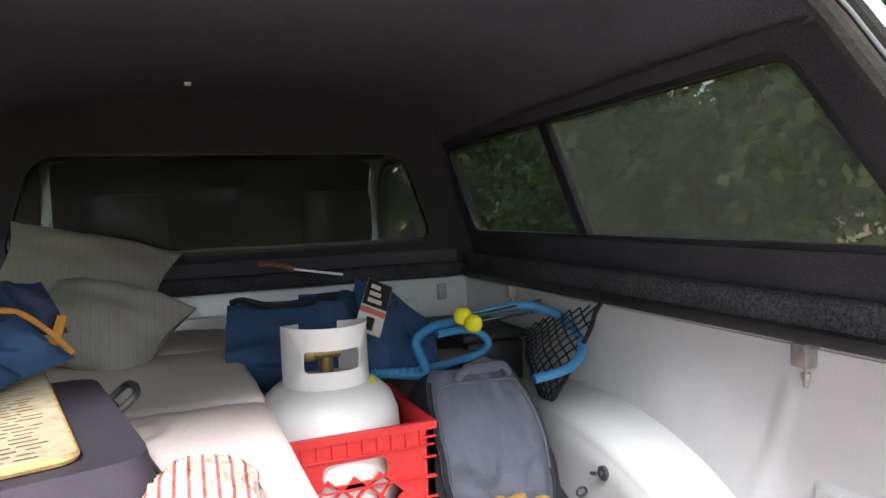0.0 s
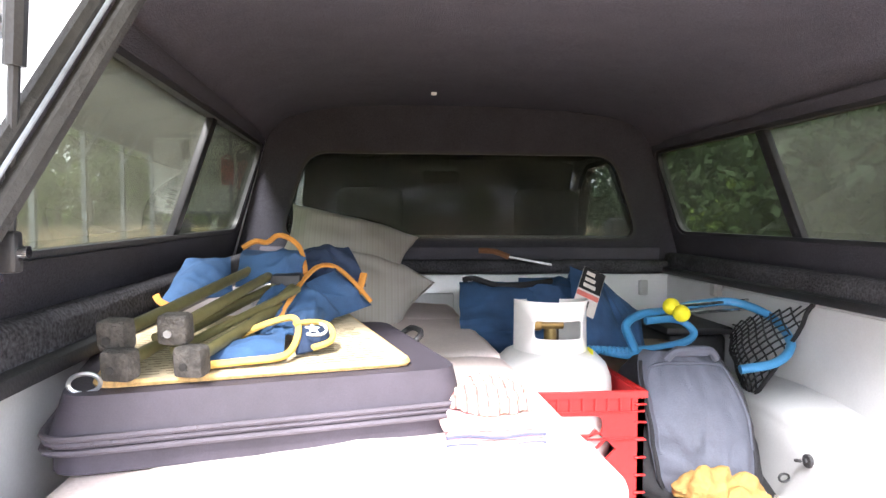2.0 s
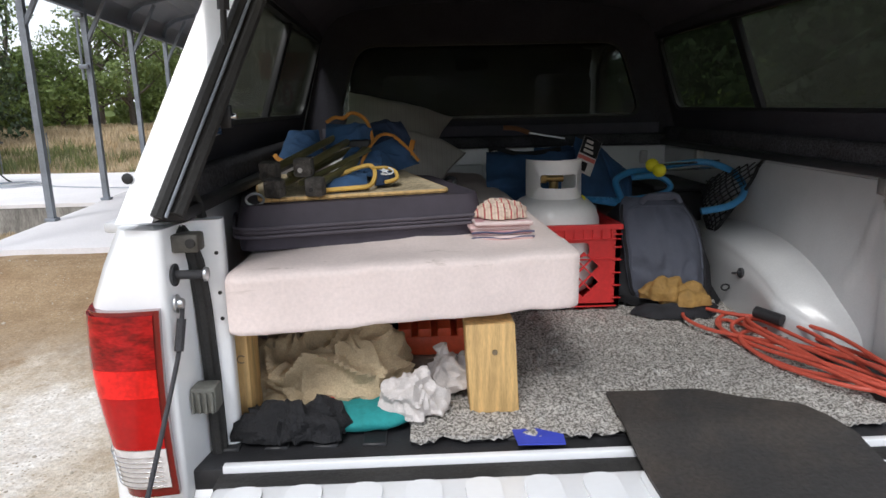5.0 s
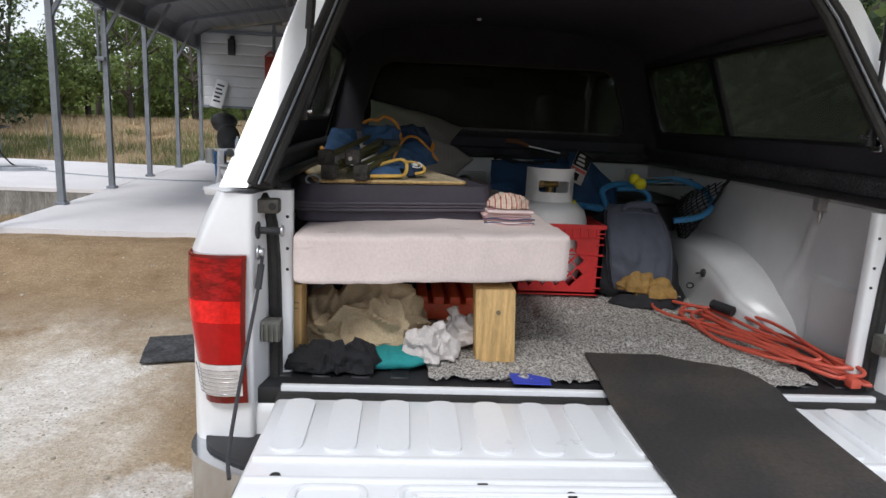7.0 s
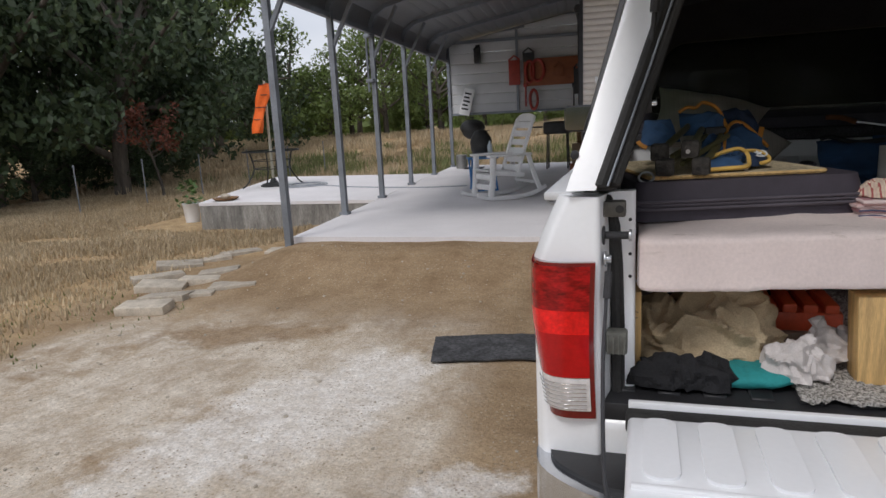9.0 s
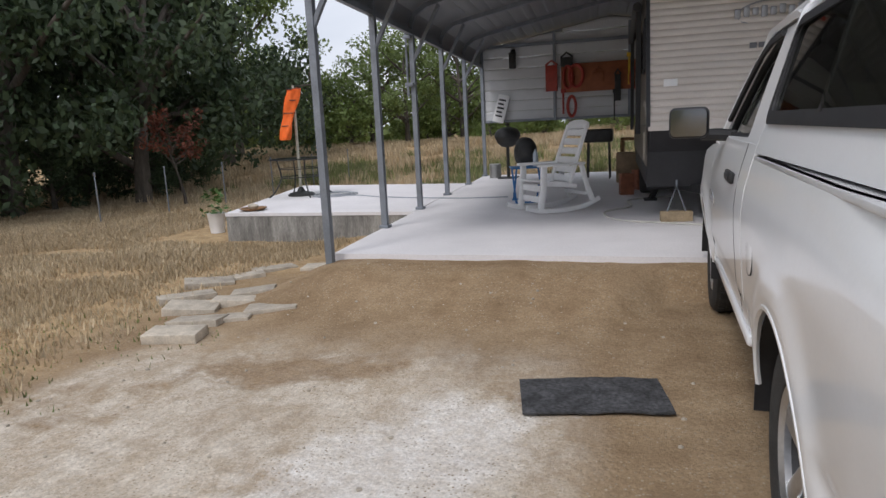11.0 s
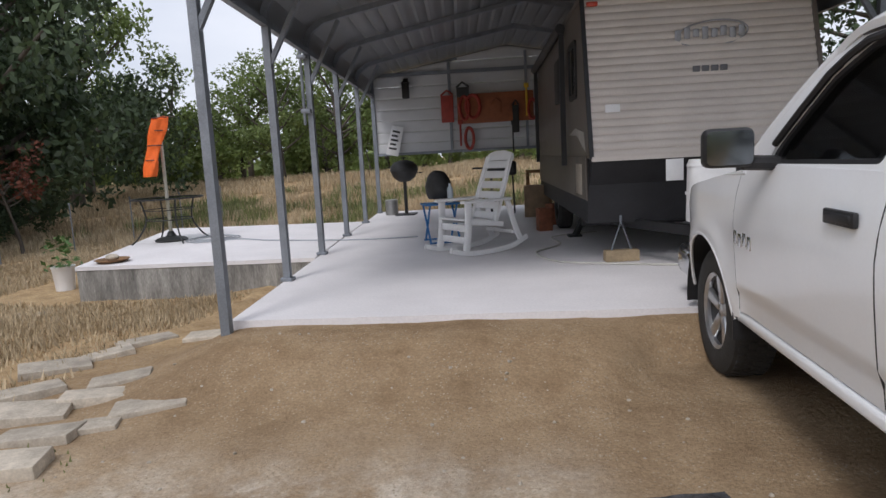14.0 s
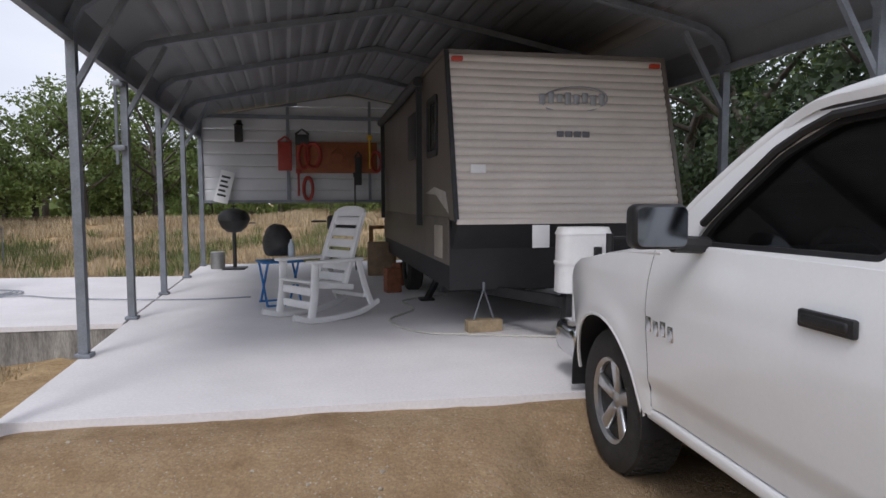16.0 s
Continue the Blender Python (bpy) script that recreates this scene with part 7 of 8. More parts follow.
hang("tool_case", -3.55, 2.40, 0.26, 0.55, M["toolred"], "red tool holder hung beside the pegboard", "saw")
hang("hand_drill", -3.22, 2.72, 0.26, 0.2, M["tooldark"], "dark power tool hung above the pegboard", "saw")
hang("extension_lead", -3.02, 2.42, 0.15, 0.24, M["toolred"], "coiled red extension lead", "loop")
hang("extension_lead", -3.2, 2.40, 0.10, 0.24, M["toolred"], "coiled red extension lead", "loop")
hang("lopping_shears", -3.30, 1.88, 0.10, 0.5, M["toolred"], "red long-handled garden shears")
hang("hand_saw", -2.15, 2.12, 0.13, 0.55, M["tooldark"], "dark hand saw hung on the pegboard", "saw")
hang("spirit_level", -1.92, 2.48, 0.10, 0.62, M["toolyellow"], "yellow spirit level hung on the pegboard")
hang("red_strap", -1.80, 2.30, 0.10, 0.2, M["toolred"], "bright red coiled strap", "loop")
hang("crowbar", -2.22, 1.75, 0.07, 0.62, M["tooldark"], "dark steel crowbar hung on the wall")
hang("hose_reel", -3.12, 1.78, 0.09, 0.22, M["toolred"], "thin red coiled air hose", "loop")
hang("drill_case", -2.55, 2.36, 0.22, 0.2, M["orangewood"], "orange-brown tool pouch on the pegboard", "saw")
tl = thing("wall_lantern", "dark metal wall lantern on the white wall", "wall lamp", pose(-4.40, WY - 0.1, 2.66))
part("body", join(box(-0.07, 0.07, -0.07, 0.07, 0.0, 0.32, 0.02), cyl(0.10, 0.32, 0.38, 12, 0, r2=0.03)), M["tooldark"], tl)
part("back_plate", box(-0.05, 0.05, 0.05, 0.10, 0.1, 0.42, 0.01), M["tooldark"], tl)
sg = thing("sign_board", "two tilted white printed boards leaning on the wall", "sign", pose(-4.78, WY - 0.2, 1.52, -10, 14, 0))
part("board", box(-0.10, 0.16, -0.012, 0.012, 0.0, 0.62, 0.004), M["plastic_white"], sg)
for k in range(5):
    part("print_bar", box(-0.06, 0.10 - 0.03 * (k % 2), -0.018, -0.012, 0.12 + 0.09 * k, 0.16 + 0.09 * k, 0.002), M["tooldark"], sg)

# ---------- travel trailer ----------
trailer = thing("travel_trailer", "cream travel trailer with ribbed siding parked under the carport", "travel trailer", pose(-0.34, 6.5, SLAB, 0, 0, 3.2))
TW, TL, TB, TT = 1.085, 5.6, 1.04, 2.58


def nose_y(z):
    return 0.42 * (z - TB) / (TT - TB)


nose_rows = 21
for k in range(nose_rows):
    za, zb = TB + (TT - TB) * k / nose_rows, TB + (TT - TB) * (k + 1) / nose_rows
    def lap(s, t, za=za, zb=zb):
        z = za + (zb - za) * t
        return ((2 * s - 1) * (TW - 0.015), nose_y(z) - 0.018 * math.sin(math.pi * t) ** 0.7 - 0.004, z)
    part("siding_strip", grid_surface(2, 6, lap, 0.006), M["trailer"], trailer)
side_poly = [(nose_y(TB), TB), (TL, TB), (TL, TT), (nose_y(TT), TT)]
for sd in (-1, 1):
    part("side_wall", plate([(a, b) for a, b in side_poly], [rounded([(0.85, 1.70), (1.35, 1.70), (1.35, 2.25), (0.85, 2.25)], 0.06)] if sd < 0 else (), 0.03, lambda u, v, w, s=sd: (s * (TW - w), u, v)), M["trailer2"], trailer, "tan smooth trailer side wall, darkened as in shade")
wf = part("window", plate(rounded([(0.82, 1.67), (1.38, 1.67), (1.38, 2.28), (0.82, 2.28)], 0.07), [rounded([(0.88, 1.73), (1.32, 1.73), (1.32, 2.22), (0.88, 2.22)], 0.05)], 0.02, lambda u, v, w: (-TW - w, u, v)), M["black"], trailer, "dark rounded trailer window")
ob = part("pane", plate(rounded([(0.87, 1.72), (1.33, 1.72), (1.33, 2.23), (0.87, 2.23)], 0.05), (), 0.006, lambda u, v, w: (-TW + 0.01 + w, u, v)), M["dark_glass"], wf)
part("window_shade", box(-TW - 0.05, -TW - 0.005, 1.95, 2.55, 1.72, 2.26, 0.02), M["black"], trailer, "dark slatted awning box")
part("awning_arm", join(tube([(-TW - 0.06, 1.62, 0.95), (-TW - 0.06, 1.62, 2.50)], 0.03, 4, square=True)), M["black"], trailer, "black folded awning arm")
part("awning_roll", tube([(-TW - 0.08, 1.55, 2.52), (-TW - 0.08, TL - 0.2, 2.52)], 0.055, 12), M["black"], trailer, "black rolled awning")
part("awning_arm", tube([(-TW - 0.06, TL - 0.3, 0.95), (-TW - 0.06, TL - 0.3, 2.50)], 0.03, 4, square=True), M["black"], trailer, "black folded awning arm")
part("skirt", join(box(-TW, TW, 0.32, TL, 0.38, TB, 0.02)), mat("dark_skirt", (0.020, 0.020, 0.023), 0.6, var=0.25, scale=3), trailer, "dark grey lower skirt and underbody")
part("nose_underside", plate([(0.02, TB - 0.002), (0.85, 0.30), (0.95, 0.30), (0.95, TB - 0.002)], (), 2 * TW - 0.06, lambda u, v, w: (-TW + 0.03 + w, u, v)), mat("dark_underside", (0.03, 0.03, 0.033), 0.7, var=0.25, scale=3), trailer, "dark sloped nose underside")
part("lower_band", box(-TW - 0.012, -TW + 0.005, 0.30, TL, 0.62, 1.06, 0.004), mat("brown_band", (0.14, 0.12, 0.10), 0.5, var=0.2), trailer)
part("hatch_door", box(-TW - 0.02, -TW, 0.55, 0.95, 0.66, 0.98, 0.008), mat("pale_hatch", (0.45, 0.40, 0.33), 0.5), trailer)
part("swoosh", plate([(0.30, 1.10), (0.9, 1.28), (1.5, 1.30), (1.0, 1.36), (0.42, 1.30)], (), 0.004, lambda u, v, w: (-TW - 0.004 - w, u, v)), mat("pale_graphic", (0.5, 0.48, 0.45), 0.4), trailer)
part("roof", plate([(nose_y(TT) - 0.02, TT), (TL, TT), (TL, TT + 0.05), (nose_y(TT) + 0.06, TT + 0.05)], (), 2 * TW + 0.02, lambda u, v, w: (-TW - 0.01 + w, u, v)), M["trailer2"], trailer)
for sd in (-1, 1):
    part("corner_trim", tube([(sd * TW, nose_y(TB) - 0.01, TB - 0.01), (sd * TW, nose_y(TT) - 0.01, TT + 0.02)], 0.020, 4, square=True), M["black"] if sd < 0 else M["trailer2"], trailer)
    lamp = part("marker_lamp", box(sd * 0.99 - 0.055, sd * 0.99 + 0.055, nose_y(2.52) - 0.045, nose_y(2.52), 2.50, 2.545, 0.012), mat("marker_red", (0.5, 0.05, 0.02), 0.3, var=0.1), trailer, "small red marker lamp")
part("cap_strip", tube([(-TW, nose_y(TT) - 0.01, TT + 0.01), (TW, nose_y(TT) - 0.01, TT + 0.01)], 0.018, 4, square=True), M["trailer2"], trailer)
part("bottom_strip", tube([(-TW, -0.012, TB - 0.01), (TW, -0.012, TB - 0.01)], 0.022, 4, square=True), M["trailer"], trailer)
# plain brand mark: overlapping chrome shapes without letters
lm = Matrix.Translation((0.10, nose_y(2.16) - 0.03, 2.16))
EMB = mat("emblem_silver", (0.34, 0.34, 0.35), 0.35, metal=0.5, var=0.1)
emblem = part("emblem", tube([lm @ Vector((0.02 + 0.33 * math.cos(a), 0, 0.12 * math.sin(a) + 0.02 * math.cos(a))) for a in np.linspace(0, 2 * math.pi, 34, endpoint=False)], 0.009, 6, True), EMB, trailer, "silver oval emblem")
for k in range(8):
    part("emblem_stroke", box(-0.33 + 0.085 * k, -0.270 + 0.085 * k, -0.008, 0.008, -0.050 + 0.012 * (k % 3), 0.050 + 0.018 * (k % 2), 0.012, 2, lm), EMB, emblem)
lm2 = Matrix.Translation((0.08, nose_y(1.83) - 0.028, 1.83))
part("emblem_bar", join(*[box(-0.17 + 0.085 * k, -0.10 + 0.085 * k, -0.005, 0.005, -0.028, 0.028, 0.006, 2, lm2) for k in range(4)]), mat("emblem_dark", (0.13, 0.13, 0.14), 0.4, var=0.1), trailer, "small dark emblem bars")
part("sticker", box(-0.93, -0.79, nose_y(1.50) - 0.026, nose_y(1.50) - 0.018, 1.46, 1.54, 0.002), M["plastic_white"], trailer)
for sd in (-1, 1):
    part("tongue_beam", tube([(sd * 0.75, 0.75, 0.36), (0, -1.0, 0.36)], 0.045, 4, square=True), M["black"], trailer)
    wm = Matrix.Translation((sd * (TW - 0.12), 3.3, 0.34)) @ Matrix.Rotation(radians(90 * sd), 4, "Y")
    w = part("wheel", lathe([(0, 0.05), (0.2, 0.06), (0.22, 0.08)], 28, wm), M["alloy"], trailer)
    part("tyre", lathe([(0.2, -0.1), (0.31, -0.1), (0.34, -0.07), (0.34, 0.07), (0.31, 0.1), (0.2, 0.1)], 32, wm, True), M["tyre"], w)
    part("stabiliser", join(tube([(sd * 0.95, 2.3, 0.0), (sd * 0.8, 2.0, 0.42)], 0.03, 4, square=True), box(sd * 0.95 - 0.09, sd * 0.95 + 0.09, 2.21, 2.39, 0, 0.03, 0.01)), M["black"], trailer)
part("tongue_jack", join(tube([(0, -0.75, 0.05), (0, -0.75, 0.95)], 0.03, 10), box(-0.08, 0.08, -0.83, -0.67, 0.0, 0.03, 0.01), tube([(0, -0.75, 0.92), (0.16, -0.75, 0.92)], 0.012, 8)), M["black"], trailer)
part("paper", box(-0.42, -0.26, -0.10, -0.094, 0.80, 1.0, 0.001), M["plastic_white"], trailer, "white paper notice")

lpt = thing("gas_bottle_cover", "white plastic cover over twin gas bottles on the trailer tongue", "gas bottle cover", pose(-0.42, 6.02, 0.755) @ Matrix.Scale(0.83, 4))
lp_prof = rounded([(-0.27, -0.15), (0.27, -0.15), (0.27, 0.15), (-0.27, 0.15)], 0.14, 6)
part("shell", plate(lp_prof, (), 0.60, lambda u, v, w: (u * (1 + 0.05 * (w < 0.3)), v * (1 + 0.05 * (w < 0.3)), w)), M["plastic_white"], lpt)
part("lid", plate([(a * 1.04, b * 1.04) for a, b in lp_prof], (), 0.07, lambda u, v, w: (u * (1 - 0.1 * (w > 0.05)), v * (1 - 0.1 * (w > 0.05)), 0.58 + w)), M["plastic_white"], lpt)
part("band", plate([(a * 1.075, b * 1.075) for a, b in lp_prof], (), 0.03, lambda u, v, w: (u, v, 0.28 + w)), M["plastic_white"], lpt)
part("buckle", box(0.05, 0.13, -0.19, -0.15, 0.32, 0.46, 0.01), M["black"], lpt, "black buckle")
part("stand", box(-0.20, 0.20, -0.10, 0.10, -0.548, 0.0, 0.01), M["black"], lpt, "dark steel stand")

# ---------- things on the slab ----------
chair = thing("rocking_chair", "white resin rocking chair with a slatted back", "rocking chair", pose(-2.66, 7.72, SLAB, 0, 0, 128))
# seat faces local +y; the back leans to -y
RESIN = M["plastic_white"]


def plank(pts, wide, thick):
    """A moulded resin plank along a path in the local y-z plane: wide in that plane, thick along x."""
    p = smooth_path(pts, 6)
    bm = bmesh.new()
    rings = []
    for i, c in enumerate(p):
        d = (p[min(i + 1, len(p) - 1)] - p[max(i - 1, 0)]).normalized()
        nrm = Vector((0, -d.z, d.y))
        w = (wide[0] + (wide[1] - wide[0]) * i / (len(p) - 1)) / 2
        e, f = Vector((thick / 2, 0, 0)), nrm * w
        rings.append([bm.verts.new(c + sx * e * kx + sy * f * ky) for sx, sy, kx, ky in ((-1, -1, 1, 0.7), (-1, -1, 0.5, 1), (1, -1, 0.5, 1), (1, -1, 1, 0.7), (1, 1, 1, 0.7), (1, 1, 0.5, 1), (-1, 1, 0.5, 1), (-1, 1, 1, 0.7))])
    for a_, b_ in zip(rings, rings[1:]):
        for k in range(8):
            bm.faces.new((a_[k], a_[(k + 1) % 8], b_[(k + 1) % 8], b_[k]))
    bm.faces.new(rings[0][::-1])
    bm.faces.new(rings[-1])
    return bm


for sd in (-1, 1):
    x = sd * 0.285
    part("rocker", plank([(x, 0.52, 0.095), (x, 0.32, 0.042), (x, 0.0, 0.030), (x, -0.32, 0.060), (x, -0.55, 0.150)], (0.060, 0.060), 0.042), RESIN, chair)
    part("front_leg", plank([(x, 0.315, 0.05), (x, 0.275, 0.30), (x, 0.262, 0.60)], (0.090, 0.085), 0.040), RESIN, chair)
    part("rear_leg", plank([(x, -0.465, 0.10), (x, -0.36, 0.35), (x, -0.285, 0.60)], (0.070, 0.065), 0.040), RESIN, chair)
    part("armrest", box(x - 0.055, x + 0.055, -0.32, 0.34, 0.598, 0.632, 0.014, 3), RESIN, chair)
    part("seat_rail", plank([(x * 0.93, 0.29, 0.385), (x * 0.93, 0.0, 0.355), (x * 0.93, -0.22, 0.325)], (0.060, 0.060), 0.030), RESIN, chair)
    part("back_stile", plank([(sd * 0.238, -0.13, 0.34), (sd * 0.238, -0.26, 0.72), (sd * 0.225, -0.405, 1.10)], (0.050, 0.045), 0.060), RESIN, chair)
for k in range(6):
    y = 0.30 - 0.085 * k
    part("seat_slat", box(-0.262, 0.262, y - 0.038, y + 0.038, 0.405 - 0.012 * k, 0.427 - 0.012 * k, 0.007), RESIN, chair)
for k in range(6):
    f = k / 5
    z, y = 0.42 + 0.585 * f, -0.160 - 0.215 * f
    part("back_slat", box(-0.225, 0.225, -0.013, 0.013, -0.044, 0.044, 0.009, 2, pose(0, y, z, 20, 0, 0)), RESIN, chair)
part("top_rail", plate(rounded([(-0.262, 0), (0.262, 0), (0.235, 0.085), (0.1, 0.118), (-0.1, 0.118), (-0.235, 0.085)], 0.03), (), 0.030, lambda u, v, w: pose(0, -0.402, 1.052, 20, 0, 0) @ Vector((u, w - 0.015, v))), RESIN, chair)
for k in range(2):
    part("front_slat", box(-0.262, 0.262, 0.265, 0.290, 0.135 + 0.14 * k, 0.215 + 0.14 * k, 0.009), RESIN, chair)
part("stretcher", tube([(-0.27, -0.37, 0.22), (0.27, -0.37, 0.22)], 0.020, 4, square=True), RESIN, chair)

M["bluepaint"] = mat("blue_steel", (0.02, 0.16, 0.42), 0.45, var=0.15)
tb = thing("folding_side_table", "small blue folding side table", "side table", pose(-3.18, 8.75, SLAB, 0, 0, 20))
part("tabletop", box(-0.24, 0.24, -0.20, 0.20, 0.50, 0.525, 0.008), M["bluepaint"], tb)
for sd in (-1, 1):
    part("leg", tube([(sd * 0.20, -0.22, 0.0), (sd * 0.20, 0.18, 0.50)], 0.014, 8), M["bluepaint"], tb)
    part("leg", tube([(sd * 0.18, 0.22, 0.0), (sd * 0.18, -0.18, 0.50)], 0.014, 8), M["bluepaint"], tb)
    part("foot_bar", tube([(-0.20, sd * 0.22, 0.012), (0.20, sd * 0.22, 0.012)], 0.012, 8), M["bluepaint"], tb)
hat = solo("dark_cooler_bag", join(clothball((-3.20, 8.78, SLAB + 0.72), (0.17, 0.14, 0.23), 0.02, 6, 3, 28)), M["tooldark"], "black soft cooler bag on the blue table", "bag")
solo("water_bottle", lathe([(0, 0), (0.038, 0), (0.04, 0.02), (0.04, 0.17), (0.03, 0.2), (0.014, 0.225), (0.014, 0.25), (0, 0.25)], 18, Matrix.Translation((-3.03, 8.66, SLAB + 0.528))), mat("bottle_plastic", (0.55, 0.62, 0.68), 0.2, var=0.05), "clear plastic bottle on the blue table", "bottle")

gr = thing("kettle_grill", "black round kettle grill on a single post", "grill", pose(-4.42, 13.1, SLAB))
part("bowl", lathe([(0, 0.66), (0.12, 0.68), (0.22, 0.76), (0.27, 0.87), (0.275, 0.89)], 32), M["tooldark"], gr)
part("lid", lathe([(0.285, 0.89), (0.27, 0.98), (0.20, 1.06), (0.08, 1.10), (0, 1.105)], 32), M["tooldark"], gr)
part("knob", join(cyl(0.012, 1.10, 1.14, 8), box(-0.05, 0.05, -0.014, 0.014, 1.135, 1.16, 0.008)), M["black"], gr)
part("post", tube([(0, 0, 0.0), (0, 0, 0.68)], 0.035, 10), M["tooldark"], gr)
part("base", box(-0.20, 0.20, -0.20, 0.20, 0, 0.03, 0.01), M["tooldark"], gr)
part("handle", tube([(0.27, -0.08, 0.84), (0.36, -0.08, 0.84), (0.36, 0.08, 0.84), (0.27, 0.08, 0.84)], 0.010, 6), M["black"], gr)
gr2 = thing("tripod_grill", "small dark grill behind the rocking chair", "grill", pose(-2.45, 12.6, SLAB))
part("body", box(-0.28, 0.28, -0.2, 0.2, 0.72, 0.98, 0.05, 3), M["tooldark"], gr2)
for k in range(4):
    part("leg", tube([((k % 2 - 0.5) * 0.44, (k // 2 - 0.5) * 0.3, 0), ((k % 2 - 0.5) * 0.40, (k // 2 - 0.5) * 0.26, 0.74)], 0.016, 6), M["tooldark"], gr2)
part("shelf", box(-0.55, -0.30, -0.18, 0.18, 0.86, 0.89, 0.01), M["tooldark"], gr2)
M["rustwood"] = mat("old_wood", (0.20, 0.11, 0.05), 0.85, var=0.35, scale=6, bump=0.2, stretch=(1, 1, 6))
solo("wood_stump_table", join(box(-2.0, -1.55, 12.0, 12.4, SLAB + 0.75, SLAB + 0.8, 0.01), *[tube([(-1.97 + 0.39 * (k % 2), 12.03 + 0.34 * (k // 2), SLAB), (-1.97 + 0.39 * (k % 2), 12.03 + 0.34 * (k // 2), SLAB + 0.75)], 0.03, 4, square=True) for k in range(4)]), M["rustwood"], "old brown wooden work stand", "stand")
solo("storage_box", box(-2.05, -1.62, 11.5, 11.8, SLAB, SLAB + 0.55, 0.02), mat("tan_box", (0.22, 0.15, 0.09), 0.7, var=0.2), "tan cardboard box on the slab", "box")
solo("paint_tin", lathe([(0, 0), (0.13, 0), (0.13, 0.30), (0.12, 0.31), (0, 0.31)], 24, Matrix.Translation((-4.75, 13.25, SLAB))), mat("grey_tin", (0.32, 0.32, 0.31), 0.4, metal=0.5, var=0.15), "grey metal tin by the carport post", "tin")
for k, (x, y) in enumerate(((-1.78, 9.55), (-1.60, 10.3))):
    cb = thing("concrete_block", "reddish hollow block beside the trailer wheel", "block", pose(x, y, SLAB, 0, 0, 12 + 20 * k), group="blocks by the trailer")
    part("block", plate(rounded([(-0.10, -0.10), (0.10, -0.10), (0.10, 0.10), (-0.10, 0.10)], 0.01), [rounded([(-0.06, -0.06), (0.06, -0.06), (0.06, 0.06), (-0.06, 0.06)], 0.01)], 0.32), mat("red_block", (0.24, 0.09, 0.05), 0.9, var=0.25, scale=10, bump=0.2), cb)
chock = thing("wheel_chock_block", "pale wooden block with a steel triangular handle", "wheel chock", pose(-1.12, 6.72, SLAB, 0, 0, 8))
part("block", box(-0.17, 0.17, -0.06, 0.06, 0, 0.115, 0.01), mat("pale_timber", (0.42, 0.32, 0.20), 0.8, var=0.2, scale=8), chock)
part("handle", join(tube([(-0.10, 0, 0.11), (0.0, 0, 0.40), (0.10, 0, 0.11)], 0.012, 8), tube([(0, 0, 0.40), (0, 0, 0.46)], 0.014, 8)), M["steel"], chock)
M["hose"] = mat("pale_hose", (0.55, 0.53, 0.48), 0.5, var=0.1)
hz = SLAB + 0.012
solo("garden_hose", tube(smooth_path([(-1.1, 9.1, hz), (-1.7, 8.7, hz), (-1.65, 8.0, hz), (-1.95, 7.4, hz), (-1.75, 6.75, hz), (-1.2, 6.5, hz), (-0.5, 6.3, hz), (0.2, 6.2, hz)], 8), 0.011, 6), M["hose"], "pale garden hose snaking over the slab", "hose")
M["hosegrey"] = mat("grey_hose", (0.33, 0.35, 0.38), 0.5, var=0.1)
solo("garden_hose", join(tube(smooth_path([(-7.2, 9.6, hz), (-6.6, 9.9, hz), (-6.0, 9.6, hz), (-5.2, 9.35, hz), (-4.3, 9.2, hz), (-3.6, 9.3, hz)], 8), 0.010, 6),
                         *[tube([(-7.1 + r * math.cos(a), 10.1 + r * math.sin(a), hz + 0.01 * k) for a in np.linspace(0, 2 * math.pi, 28, endpoint=False)], 0.010, 6, True) for k, r in enumerate((0.42, 0.36, 0.30))]), M["hosegrey"], "grey hose coiled on the patio slab", "hose")

# ---------- patio table and windsock ----------
PT = Matrix.Translation((-7.85, 10.15, SLAB))
table = thing("patio_table", "round glass patio table with thin dark metal legs", "table", PT)
ob = part("tabletop", lathe([(0, 0.70), (0.54, 0.70), (0.54, 0.708), (0, 0.708)], 40), glass("table_glass", (0.5, 0.55, 0.52), 0.12), table, "smoked glass tabletop")
part("rim", lathe([(0.53, 0.69), (0.56, 0.69), (0.56, 0.715), (0.53, 0.715)], 40, None, True), M["tooldark"], table)
for k in range(4):
    a = math.pi / 4 + k * math.pi / 2
    c, s = math.cos(a), math.sin(a)
    part("leg", tube(smooth_path([(0.62 * c, 0.62 * s, 0.0), (0.50 * c, 0.50 * s, 0.10), (0.36 * c, 0.36 * s, 0.36), (0.42 * c, 0.42 * s, 0.69)], 5), 0.014, 8), M["tooldark"], table)
part("lower_ring", tube([(0.36 * math.cos(a), 0.36 * math.sin(a), 0.36) for a in np.linspace(0, 2 * math.pi, 28, endpoint=False)], 0.010, 6, True), M["tooldark"], table)
part("mid_ring", tube([(0.39 * math.cos(a), 0.39 * math.sin(a), 0.52) for a in np.linspace(0, 2 * math.pi, 28, endpoint=False)], 0.008, 6, True), M["tooldark"], table)
ws = thing("windsock", "limp orange windsock on a pale pole through the table", "windsock", PT)
part("pole", tube([(0, 0, 0.02), (0.0, 0, 1.0), (0.01, 0, 2.06)], [0.03, 0.028, 0.022], 10), mat("pale_pole", (0.50, 0.46, 0.38), 0.6, var=0.15), ws)
part("base", lathe([(0, 0.0), (0.25, 0.0), (0.26, 0.02), (0.22, 0.05), (0.08, 0.08), (0.04, 0.16), (0, 0.16)], 28), M["tooldark"], ws, "dark iron umbrella base")
